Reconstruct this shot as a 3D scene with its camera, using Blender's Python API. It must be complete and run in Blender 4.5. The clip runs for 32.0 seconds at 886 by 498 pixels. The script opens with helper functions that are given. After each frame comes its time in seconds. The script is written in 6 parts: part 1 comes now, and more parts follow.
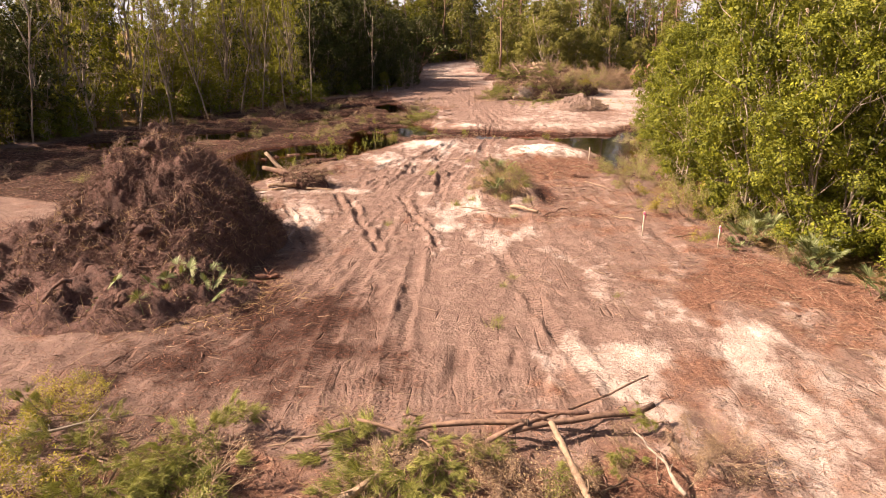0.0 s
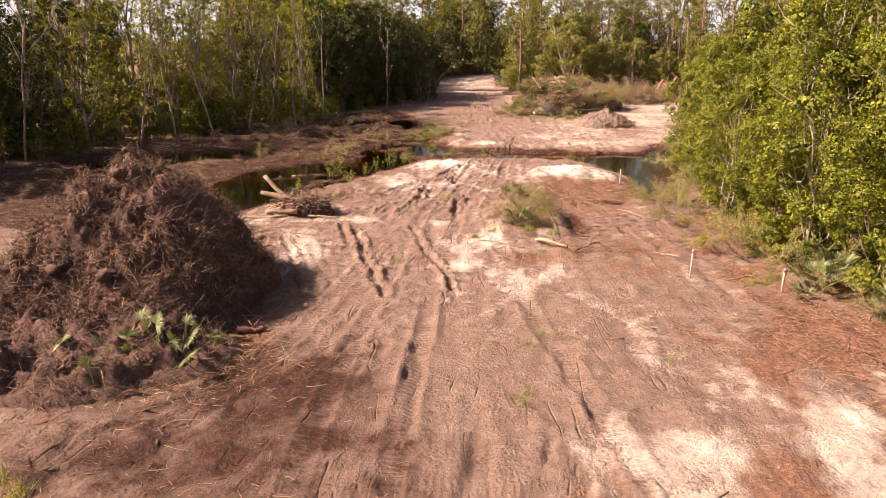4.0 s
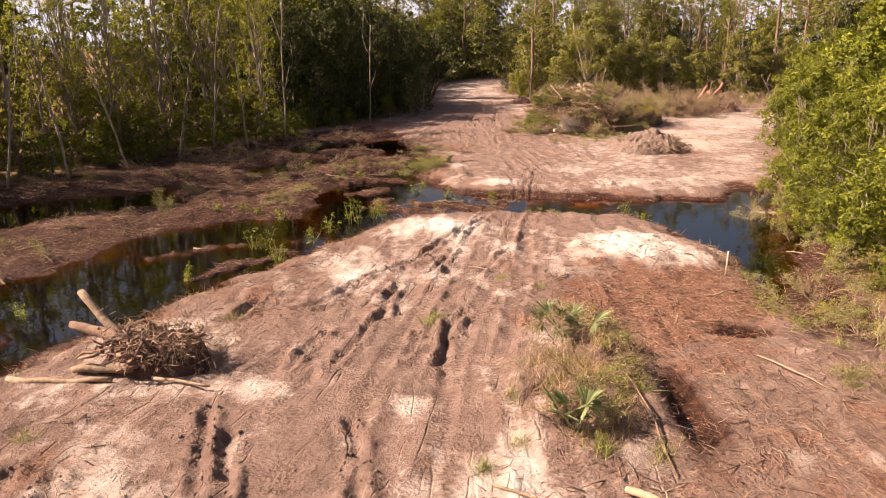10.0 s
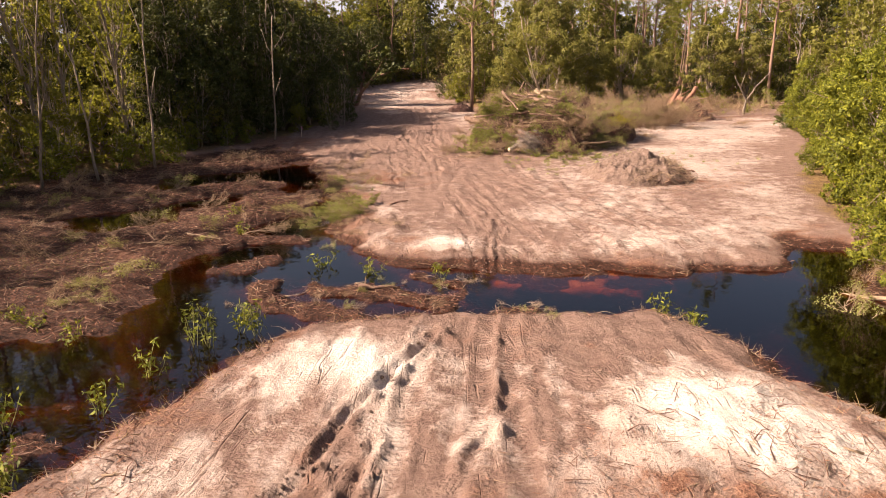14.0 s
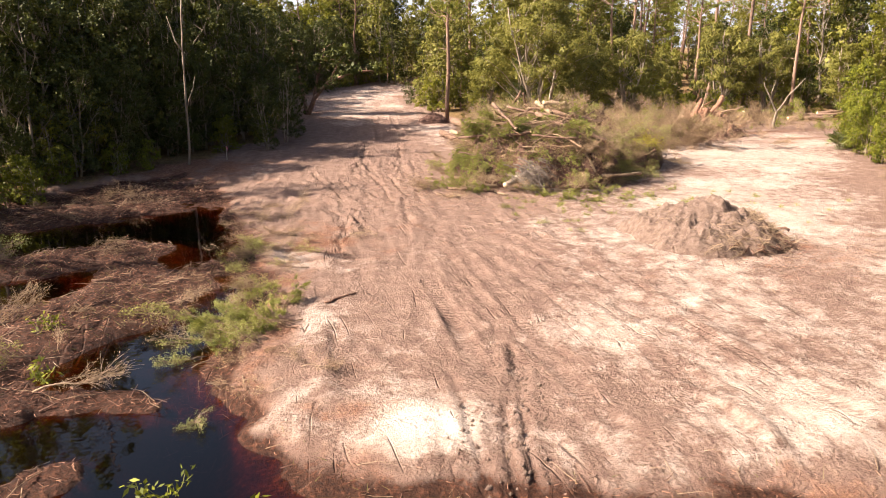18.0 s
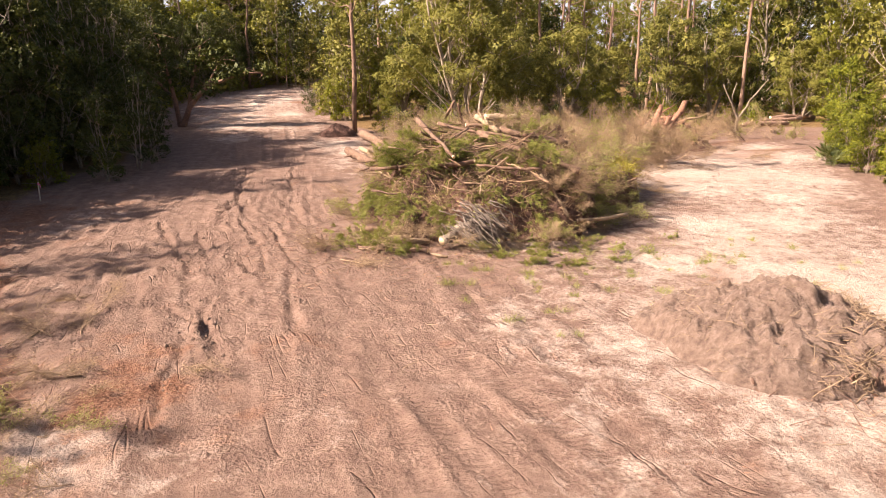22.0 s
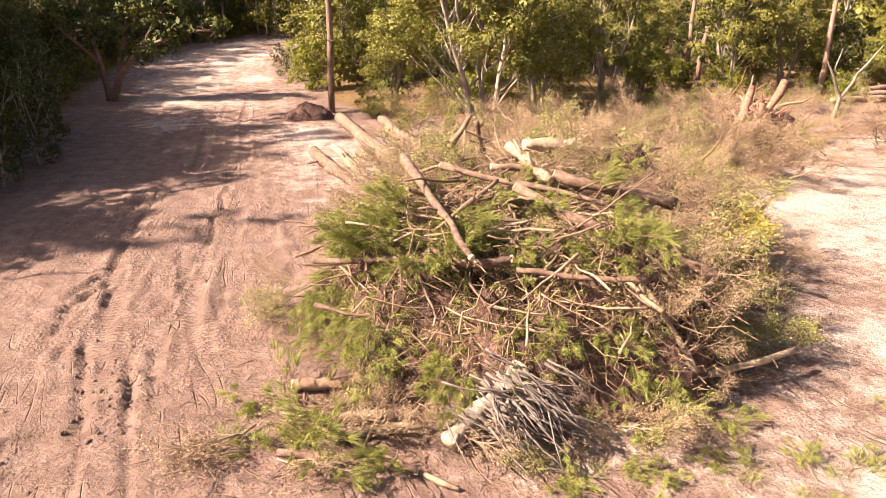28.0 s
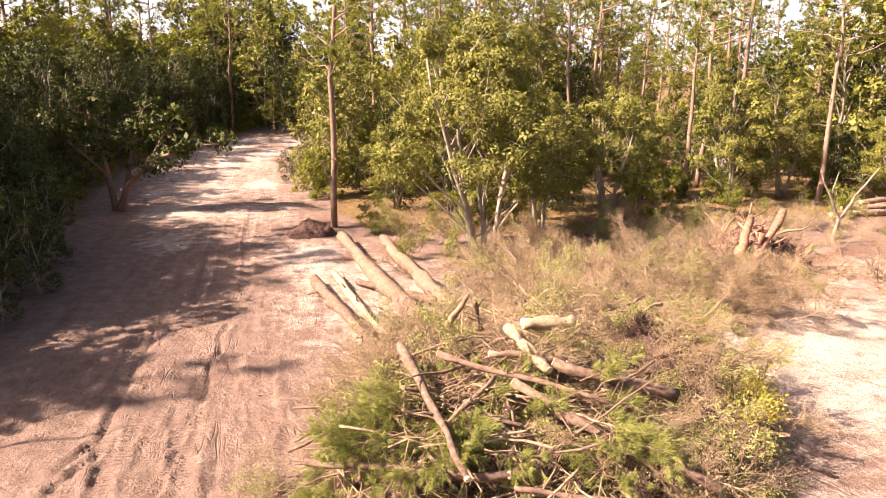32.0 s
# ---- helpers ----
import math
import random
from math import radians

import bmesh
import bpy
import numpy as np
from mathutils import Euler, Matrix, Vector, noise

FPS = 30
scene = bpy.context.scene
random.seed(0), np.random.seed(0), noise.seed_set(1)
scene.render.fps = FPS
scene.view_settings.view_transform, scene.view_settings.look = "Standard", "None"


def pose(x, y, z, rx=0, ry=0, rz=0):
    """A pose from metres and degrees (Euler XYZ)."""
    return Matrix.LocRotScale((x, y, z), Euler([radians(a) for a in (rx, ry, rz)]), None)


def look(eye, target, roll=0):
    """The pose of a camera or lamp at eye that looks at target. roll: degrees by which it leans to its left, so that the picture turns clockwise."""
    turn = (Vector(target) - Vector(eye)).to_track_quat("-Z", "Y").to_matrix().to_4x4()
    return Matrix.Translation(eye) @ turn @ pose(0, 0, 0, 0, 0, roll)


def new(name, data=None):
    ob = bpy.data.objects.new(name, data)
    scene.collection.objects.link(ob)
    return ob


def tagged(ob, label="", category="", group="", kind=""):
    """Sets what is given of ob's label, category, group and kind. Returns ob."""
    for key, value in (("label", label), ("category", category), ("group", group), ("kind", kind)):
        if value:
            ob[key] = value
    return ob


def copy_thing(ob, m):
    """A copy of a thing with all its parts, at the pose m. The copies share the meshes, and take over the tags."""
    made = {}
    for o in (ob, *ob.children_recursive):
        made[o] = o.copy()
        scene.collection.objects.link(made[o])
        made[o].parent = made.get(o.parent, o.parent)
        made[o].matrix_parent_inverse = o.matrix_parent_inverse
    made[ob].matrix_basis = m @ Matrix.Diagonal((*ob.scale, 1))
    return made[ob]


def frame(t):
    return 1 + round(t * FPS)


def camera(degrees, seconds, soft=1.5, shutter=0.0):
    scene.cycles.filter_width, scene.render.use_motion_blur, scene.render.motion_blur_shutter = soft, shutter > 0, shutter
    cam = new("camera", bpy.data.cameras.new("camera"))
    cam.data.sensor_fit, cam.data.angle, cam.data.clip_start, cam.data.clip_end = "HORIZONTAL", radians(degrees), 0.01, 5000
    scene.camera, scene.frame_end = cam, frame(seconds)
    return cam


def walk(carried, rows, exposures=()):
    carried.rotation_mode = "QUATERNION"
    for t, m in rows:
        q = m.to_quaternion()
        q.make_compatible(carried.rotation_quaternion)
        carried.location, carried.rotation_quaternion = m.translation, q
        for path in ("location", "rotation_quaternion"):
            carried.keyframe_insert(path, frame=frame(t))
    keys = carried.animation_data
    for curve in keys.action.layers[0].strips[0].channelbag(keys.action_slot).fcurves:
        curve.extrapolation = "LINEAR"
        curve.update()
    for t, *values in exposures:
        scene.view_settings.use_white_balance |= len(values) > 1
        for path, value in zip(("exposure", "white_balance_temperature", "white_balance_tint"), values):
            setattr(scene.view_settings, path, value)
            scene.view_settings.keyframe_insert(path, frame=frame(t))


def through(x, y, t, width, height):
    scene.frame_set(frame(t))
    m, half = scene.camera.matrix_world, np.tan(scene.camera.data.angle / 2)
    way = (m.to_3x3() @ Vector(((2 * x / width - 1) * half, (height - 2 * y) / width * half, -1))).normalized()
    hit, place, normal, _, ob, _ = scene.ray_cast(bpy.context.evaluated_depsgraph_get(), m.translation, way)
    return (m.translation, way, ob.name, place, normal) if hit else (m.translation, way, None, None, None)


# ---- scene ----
# camera: seconds, x, y, z, yaw, pitch, roll (degrees)
cam = camera(64.0, 32.0, soft=1.0)
PATH = [
    (0, 0.000, 0.000, 8.670, 0.92, -17.47, -0.08), (0.5, -0.065, 0.520, 8.657, 1.05, -17.47, -0.03),
    (1, -0.081, 0.832, 8.644, 1.38, -17.47, -0.04), (1.5, -0.067, 1.188, 8.607, 1.61, -17.47, -0.03),
    (2, -0.052, 1.583, 8.593, 1.80, -17.47, -0.05), (2.5, -0.045, 2.053, 8.575, 1.95, -17.47, -0.08),
    (4.5, -0.062, 5.107, 8.548, 2.40, -16.27, -0.15), (5, -0.078, 6.255, 8.545, 2.45, -16.29, -0.15),
    (5.5, -0.120, 7.522, 8.525, 2.51, -16.28, -0.18), (6, -0.152, 8.890, 8.509, 2.56, -16.27, -0.22),
    (6.5, -0.202, 10.388, 8.481, 2.60, -16.27, -0.24), (7, -0.235, 11.984, 8.449, 2.61, -16.28, -0.25),
    (7.5, -0.221, 13.624, 8.420, 2.64, -16.30, -0.30), (8, -0.198, 15.298, 8.396, 2.64, -16.30, -0.33),
    (8.5, -0.168, 17.027, 8.356, 2.62, -16.30, -0.33), (9, -0.129, 18.810, 8.334, 2.62, -16.33, -0.35),
    (9.5, -0.100, 20.610, 8.282, 2.61, -16.31, -0.38), (10, -0.095, 22.433, 8.225, 2.59, -16.31, -0.37),
    (10.5, -0.105, 24.251, 8.179, 2.58, -16.32, -0.37), (11, -0.108, 26.112, 8.111, 2.59, -16.31, -0.38),
    (11.5, -0.135, 28.026, 8.055, 1.28, -16.31, -0.37), (12, -0.194, 29.941, 8.000, 0.94, -16.31, -0.34),
    (12.5, -0.253, 31.845, 7.939, -0.19, -16.30, -0.31), (13, -0.256, 33.742, 7.878, -1.57, -16.29, -0.30),
    (13.5, -0.219, 35.633, 7.825, -2.76, -16.28, -0.33), (14, -0.165, 37.513, 7.791, -2.87, -16.26, -0.34),
    (14.5, -0.088, 39.351, 7.726, -2.86, -16.27, -0.37), (16.5, 0.249, 46.847, 7.582, -2.88, -16.26, 0.09),
    (17, 0.326, 48.700, 7.512, -2.87, -16.22, 0.12), (17.5, 0.397, 50.494, 7.494, -4.95, -16.24, 0.24),
    (18, 0.490, 52.276, 7.436, -5.50, -16.20, 0.22), (18.5, 0.568, 53.962, 7.389, -7.24, -16.18, 0.28),
    (19, 0.757, 55.597, 7.335, -8.66, -16.16, 0.29), (19.5, 0.875, 57.201, 7.294, -9.65, -16.17, 0.26),
    (20, 1.049, 58.755, 7.247, -11.06, -16.17, 0.28), (20.5, 1.215, 60.258, 7.199, -11.59, -16.17, 0.28),
    (21, 1.461, 61.698, 7.156, -12.37, -16.16, 0.27), (21.5, 1.676, 63.099, 7.126, -12.77, -16.16, 0.26),
    (22, 1.874, 64.534, 7.071, -12.74, -16.14, 0.25), (22.5, 2.095, 65.994, 7.016, -12.71, -16.13, 0.29),
    (23, 2.326, 67.461, 6.983, -12.67, -16.12, 0.28), (23.5, 2.572, 68.829, 6.952, -12.63, -16.12, 0.28),
    (24, 2.828, 70.111, 6.938, -12.62, -16.16, 0.31), (24.5, 3.123, 71.349, 6.918, -12.60, -16.17, 0.29),
    (25, 3.443, 72.557, 6.905, -12.58, -16.18, 0.30), (25.5, 3.763, 73.708, 6.899, -12.56, -16.17, 0.28),
    (26, 4.026, 74.799, 7.031, -12.58, -16.18, 0.28), (26.5, 4.268, 75.793, 7.209, -12.57, -16.16, 0.30),
    (28.5, 4.957, 78.709, 8.015, -12.57, -21.53, 0.49), (29, 5.022, 79.026, 8.256, -12.59, -21.50, 0.60),
    (29.5, 5.042, 79.106, 8.634, -12.63, -21.54, 0.73), (30, 5.043, 79.091, 9.087, -12.60, -22.65, 0.73),
    (30.5, 5.048, 79.075, 9.489, -12.59, -22.62, 0.78), (31, 5.064, 79.054, 9.794, -12.53, -22.58, 0.74),
    (31.5, 5.097, 79.087, 10.095, -12.44, -21.63, 0.78), (32, 5.152, 79.107, 10.220, -12.24, -14.72, 0.74),
]
walk(cam, [(t, pose(x, y, z, 90 + pitch, 0, yaw) @ pose(0, 0, 0, 0, 0, roll)) for t, x, y, z, yaw, pitch, roll in PATH],
     exposures=[(0.0, 1.52, 7300, 25), (8.0, 1.43, 7150, 24), (13.0, 1.35, 7250, 25), (17.0, 1.84, 6650, 15), (20.0, 1.68, 6650, 17), (22.0, 1.68, 6850, 20), (26.0, 1.94, 6850, 20), (32.0, 2.12, 6950, 22)])

# ---- light ----
SUN_FROM = Vector((-1.0, -0.06, 0.87)).normalized()      # towards the sun
world = bpy.data.worlds.new("world")
scene.world = world
world.use_nodes = True
wn = world.node_tree
sky = wn.nodes.new("ShaderNodeTexSky")
sky.sky_type, sky.sun_disc = "NISHITA", False
sky.sun_elevation = math.asin(SUN_FROM.z)
sky.sun_rotation = math.atan2(SUN_FROM.x, SUN_FROM.y)
sky.dust_density, sky.air_density = 4.0, 1.0
wn.links.new(sky.outputs[0], wn.nodes["Background"].inputs[0])
wn.nodes["Background"].inputs[1].default_value = 0.05
sun = new("sun", bpy.data.lights.new("sun", "SUN"))
sun.data.energy, sun.data.angle, sun.data.color = 5.0, radians(0.6), (1.0, 0.89, 0.74)
sun.matrix_world = look(SUN_FROM * 60, (0, 0, 0))

# glowing ring added far beyond the woods, to whiten the low sky
sky_glow_mat = bpy.data.materials.new("horizon_haze")
sky_glow_mat.use_nodes = True
hn = sky_glow_mat.node_tree
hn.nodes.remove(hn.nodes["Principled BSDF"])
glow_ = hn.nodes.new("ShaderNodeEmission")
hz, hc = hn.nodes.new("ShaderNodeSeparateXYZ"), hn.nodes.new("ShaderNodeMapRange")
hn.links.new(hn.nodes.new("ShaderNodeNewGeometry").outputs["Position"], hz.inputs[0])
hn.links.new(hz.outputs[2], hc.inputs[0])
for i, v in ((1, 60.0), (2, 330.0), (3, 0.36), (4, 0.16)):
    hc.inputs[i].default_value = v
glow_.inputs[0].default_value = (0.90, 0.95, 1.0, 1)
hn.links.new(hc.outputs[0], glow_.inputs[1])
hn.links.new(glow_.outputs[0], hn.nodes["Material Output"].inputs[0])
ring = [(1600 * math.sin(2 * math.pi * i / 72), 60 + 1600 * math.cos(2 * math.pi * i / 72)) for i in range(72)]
sky_glow_ring = bpy.data.meshes.new("backdrop")
sky_glow_ring.from_pydata([(x, y, z) for z in (-12, 170, 340) for x, y in ring], [], [(72 * j + i, 72 * j + (i + 1) % 72, 72 * j + 72 + (i + 1) % 72, 72 * j + 72 + i) for j in range(2) for i in range(72)])
sky_glow_ring.materials.append(sky_glow_mat)
tagged(new("backdrop", sky_glow_ring), "added glowing band that whitens the sky low over the horizon", "sky", kind="structure")

# ---- numeric noise ----
_lat = np.random.RandomState(7).rand(256, 256)


def vnoise(x, y, s, k=0):
    """Smooth value noise, -1 to 1, with cells s metres wide."""
    x, y = np.asarray(x, float) / s + 17.3 * k, np.asarray(y, float) / s + 31.7 * k
    i, j = np.floor(x).astype(int), np.floor(y).astype(int)
    u, v = x - i, y - j
    u, v = u * u * (3 - 2 * u), v * v * (3 - 2 * v)
    a, b = _lat[i % 256, j % 256], _lat[(i + 1) % 256, j % 256]
    c, d = _lat[i % 256, (j + 1) % 256], _lat[(i + 1) % 256, (j + 1) % 256]
    return 2 * ((a * (1 - u) + b * u) * (1 - v) + (c * (1 - u) + d * u) * v) - 1


def fbm(x, y, s, n=3, k=0):
    return sum(vnoise(x, y, s / 2.1**i, k + i) / 1.8**i for i in range(n))


def smooth(a, b, v):
    u = np.clip((v - a) / (b - a), 0, 1)
    return u * u * (3 - 2 * u)


def inside(x, y, poly, soft=1.0):
    """1 inside a closed outline, 0 outside, with a soft edge."""
    d, sign = np.full(np.shape(x), 1e9), np.zeros(np.shape(x), bool)
    for (x0, y0), (x1, y1) in zip(poly, poly[1:] + poly[:1]):
        ex, ey = x1 - x0, y1 - y0
        u = np.clip(((x - x0) * ex + (y - y0) * ey) / (ex * ex + ey * ey + 1e-9), 0, 1)
        d = np.minimum(d, np.hypot(x - x0 - u * ex, y - y0 - u * ey))
        cross = ((y0 > y) != (y1 > y))
        sign ^= cross & (x < (x1 - x0) * (y - y0) / (y1 - y0 + 1e-12) + x0)
    return smooth(-soft, soft, np.where(sign, d, -d))


def along(x, y, line):
    """Distance to an open line."""
    d = np.full(np.shape(x), 1e9)
    for (x0, y0), (x1, y1) in zip(line, line[1:]):
        ex, ey = x1 - x0, y1 - y0
        u = np.clip(((x - x0) * ex + (y - y0) * ey) / (ex * ex + ey * ey), 0, 1)
        d = np.minimum(d, np.hypot(x - x0 - u * ex, y - y0 - u * ey))
    return d


# ---- plan ----
WATER_Z = -0.39
SWAMP = [(-36, 44), (-22, 36), (-16, 34.5), (-13.5, 37), (-11, 42), (-8, 47.5), (-5.5, 53), (-3.5, 56.3), (0, 57.6), (4, 57.4), (7, 57.8), (9, 55.5),
         (9.8, 51), (10.2, 47.5), (9.5, 44), (12, 42), (15, 52), (18, 63), (16, 66), (13.5, 62), (8, 61.9), (4, 62.6), (1, 63), (-1.4, 64.3), (-2.5, 66), (-2.9, 70),
         (-3.3, 74), (-4.1, 79), (-6.5, 88), (-11, 95), (-18, 88), (-28, 68)]
POOLS = [[(-20, 41), (-18, 46), (-15.5, 48), (-15, 53.5), (-12, 56), (-9.5, 56.5), (-7, 54.2), (-6.0, 52), (-8.4, 48), (-11.2, 44), (-12.8, 39.5), (-14, 36.8), (-17, 36)],
         [(-9, 59), (-8.8, 63.5), (-7.2, 69), (-5.9, 73.3), (-4.0, 75.5), (-3.4, 69), (-2.5, 65.8), (-1.3, 64.1), (1.2, 62.9), (4, 62.5), (8, 61.8), (11, 62.3), (14, 60.5), (16.4, 64.4),
          (17.5, 63), (14.5, 58), (12.5, 51), (11, 47.2), (10, 51), (10, 54), (8, 56.2), (6.9, 58), (3.5, 57.8), (1.4, 56.8), (0, 58), (-2.5, 57.2), (-4.8, 55), (-6, 53.2)],
         [(-27, 52), (-24, 54.5), (-21.5, 57.5), (-17.5, 61.5), (-19, 65), (-23, 60.5), (-28, 57)],
         [(-14.5, 79.5), (-8, 81), (-5.6, 78), (-6.2, 82), (-7, 87.5), (-11, 84.5), (-15, 83)], [(-14, 70), (-10.5, 74.5), (-9.5, 77), (-12.5, 75.5), (-17, 71)]]
ISLES = [([(-9.6, 70.6), (-7.7, 71.8), (-6.4, 72.6)], 1.2, 0.55), ([(-8.2, 66.6), (-6.4, 67.4), (-5.1, 66.9)], 0.7, 0.5), ([(-7.4, 63.4), (-5.8, 63.8)], 0.6, 0.48), ([(-10.4, 47.5), (-9.2, 49.2), (-7.8, 51.2)], 0.5, 0.46),
         ([(-2.8, 60.6), (-1.0, 60.2), (1.0, 59.6)], 0.9, 0.5), ([(-5.4, 61), (-4, 58.8), (-2, 58.2)], 0.9, 0.48), ([(3.3, 57.6), (3.5, 58.6)], 0.5, 0.42), ([(0.4, 61.9), (1.4, 61.2), (1.7, 60.3)], 0.4, 0.4),
         ([(-13.5, 50), (-10, 52), (-8.3, 53)], 0.7, 0.3), ([(-17, 43.5), (-14, 41.5)], 0.6, 0.3)]
BERMS = [([(-34, 49), (-24, 51), (-17, 55.8), (-12, 60), (-9.5, 66), (-7.8, 74)], 2.0, 0.28),
         ([(-36, 58), (-26, 64), (-18, 70), (-10, 80), (-7, 85)], 1.6, 0.30), ([(-30, 42), (-22, 42), (-18, 38)], 1.8, 0.25)]
SAND = [(-16, 6), (-9, 16), (-6.5, 26), (-8, 31), (-11, 35), (-9, 44), (-5.5, 52), (-3, 56), (8, 56), (9.5, 50), (8.5, 43), (9, 36),
        (10, 30), (13, 22), (22, 6)]
SAND_FAR = [(-3, 64), (12, 62.5), (19, 66), (22, 78), (33, 98), (42, 112), (30, 116), (22, 104), (8, 122), (5, 140), (4.5, 153), (10, 183), (17, 212), (7, 212), (-0.5, 183),
            (-7, 165), (-9, 150), (-8, 138), (-4.5, 128), (-3.5, 115), (-5, 103), (-8, 94), (-5, 86), (-3.6, 74)]
TRACKS = [[(-3.6, 13), (-3.4, 25), (-2.6, 38), (-0.6, 50), (0.6, 57.4)], [(-1.6, 13), (-1.5, 25), (-0.8, 38), (1.1, 50), (2.3, 57.4)], [(4.5, 12), (2.2, 24), (0.6, 38), (1.9, 50), (2.9, 57.4)], [(-9.5, 16), (-5.5, 22), (-4.2, 32), (-3.3, 44)],
          [(3.4, 62.8), (1.6, 78), (0.2, 95), (0.9, 112), (0.2, 135)], [(5.4, 62.8), (3.5, 78), (2.1, 95), (2.8, 112), (2.1, 135)], [(8.5, 63.5), (4.6, 76), (1.6, 88), (-0.6, 101), (-1.4, 116)], [(10.4, 64.5), (6.4, 77), (3.4, 88), (1.3, 101), (0.6, 116)]]
WEST = [(-52, 26), (-40, 42), (-31.5, 57), (-27, 68), (-22.5, 78), (-17.5, 88), (-12.5, 97), (-9.5, 105), (-8, 112), (-8, 122), (-10.5, 138), (-11, 152), (-8, 168), (-2, 186), (4, 205)]
EAST = [(24, -2), (16.5, 14), (14.9, 22), (13.0, 27), (11.7, 32.5), (11.5, 37), (12.2, 43), (13.6, 50), (16.2, 60), (20, 70), (24, 79), (32, 93), (41, 104), (52, 112)]
RUTS = [[(-2.8, 36.4), (-2.4, 34.4), (-1.9, 32.4), (-1.4, 30.6), (-0.9, 29.3), (-0.6, 27.7)], [(-5.5, 36.1), (-4.6, 32.8), (-4.2, 31.2), (-3.6, 29.1), (-3, 27)],
        [(-8.4, 34.2), (-7.3, 31.4), (-6.6, 29.2), (-5.9, 26.9)], [(-6.3, 37.3), (-5.7, 34.7), (-5.3, 32.8)], [(-9.3, 34.2), (-9.8, 33.2), (-10.7, 32.1)], [(-8.5, 31.7), (-9, 30.6)],
        [(-2.7, 45.6), (-3.2, 42.1), (-3.7, 39.2)], [(-0.4, 43.5), (-0.7, 42.3), (-1, 39.4)], [(-2.1, 49.1), (-3.6, 47.2), (-5.3, 43.9), (-5.9, 43.3)],
        [(0.5, 55.5), (-1.2, 51.9), (-2.5, 48.8)], [(-0.9, 50.1), (-1.9, 47)], [(-1.6, 41.6), (-2, 39.7)], [(-7.3, 44.6), (-7.5, 43)], [(-4.5, 41.5), (-4.9, 39.2)]]
RUTS_FAR = [[(3.9, 68.7), (3.5, 67.1), (3.1, 65.6), (2.7, 62.4)], [(3.9, 67.8), (3.5, 66.2), (3.4, 65), (3.1, 62.4)], [(2.2, 65.9), (2.2, 62.4)], [(-0.6, 84), (-0.1, 81.2)], [(-0.9, 80.4), (-1, 77.5)],
            [(-3.2, 94.6), (-2.4, 91.3), (-1.2, 87.2)], [(-0.5, 84.7), (-0.4, 82)], [(1.8, 86.6), (2, 82.7)], [(-1.4, 92.1), (-0.9, 89.1)], [(1.3, 92.1), (1.4, 90)], [(0.3, 88.6), (0.5, 86.9)],
            [(-1, 96), (-0.2, 97.4)], [(-0.9, 82.1), (-0.9, 80.8)], [(-1.4, 84.1), (-0.8, 83.3)], [(-0.3, 107.1), (-0.3, 98.4), (-1, 96.8)], [(2.4, 106.7), (2.1, 100.8), (1.6, 95.4)],
            [(-0.9, 96.2), (-0.7, 94.6)], [(1.2, 93.1), (1.5, 90.3)], [(0.1, 93.7), (0.7, 90.1)], [(-1.2, 104.7), (-2.6, 102.7)]]
# shallow wheel and blade marks
MARKS = [[(-7.3, 34.3), (-6.4, 31.4), (-5.4, 28.8)], [(-3.1, 44.7), (-3.4, 40.8), (-4.7, 37.1)], [(-0.8, 42.7), (-0.9, 39.9)], [(2.9, 54.1), (0.3, 47.7), (-2.1, 43.5)], [(-3.4, 33.6), (-2.5, 27.2)],
         [(-6.6, 34.3), (-4.8, 27)], [(2.3, 52.2), (0.9, 49.3), (0, 46.8)], [(3.5, 52.5), (1.7, 45.7)], [(-3.1, 45.6), (-4.3, 42)], [(-4.8, 20.5), (-2.6, 25.4)], [(-6.9, 18), (-4.4, 22), (-3.4, 27)], [(-1.2, 17.5), (-1.6, 23)]]
MARKS_FAR = [[(1.9, 67.8), (2.2, 66.1)], [(1.8, 80.1), (1.4, 75.5)], [(2, 73.8), (3.3, 73.2), (4.6, 69.5)], [(3, 73.2), (3.9, 68.1)], [(5.2, 67.7), (5.1, 63)], [(6.8, 71.9), (7.6, 68.2), (7.7, 64)],
             [(5.2, 78.2), (7.3, 71.9)], [(-0.1, 106.4), (-0.7, 94.5)], [(2.3, 105.9), (2.1, 97.8), (1.6, 92.1)], [(3.1, 103), (2.5, 88), (2.8, 85.7)], [(2.5, 81.8), (3.1, 80.3)], [(4.3, 81.2), (4.6, 79.9)],
             [(3.3, 96.6), (3.6, 89.5)], [(2.2, 102.9), (2.2, 93)], [(1.4, 103), (1.3, 98.4), (1.8, 91.2)]]


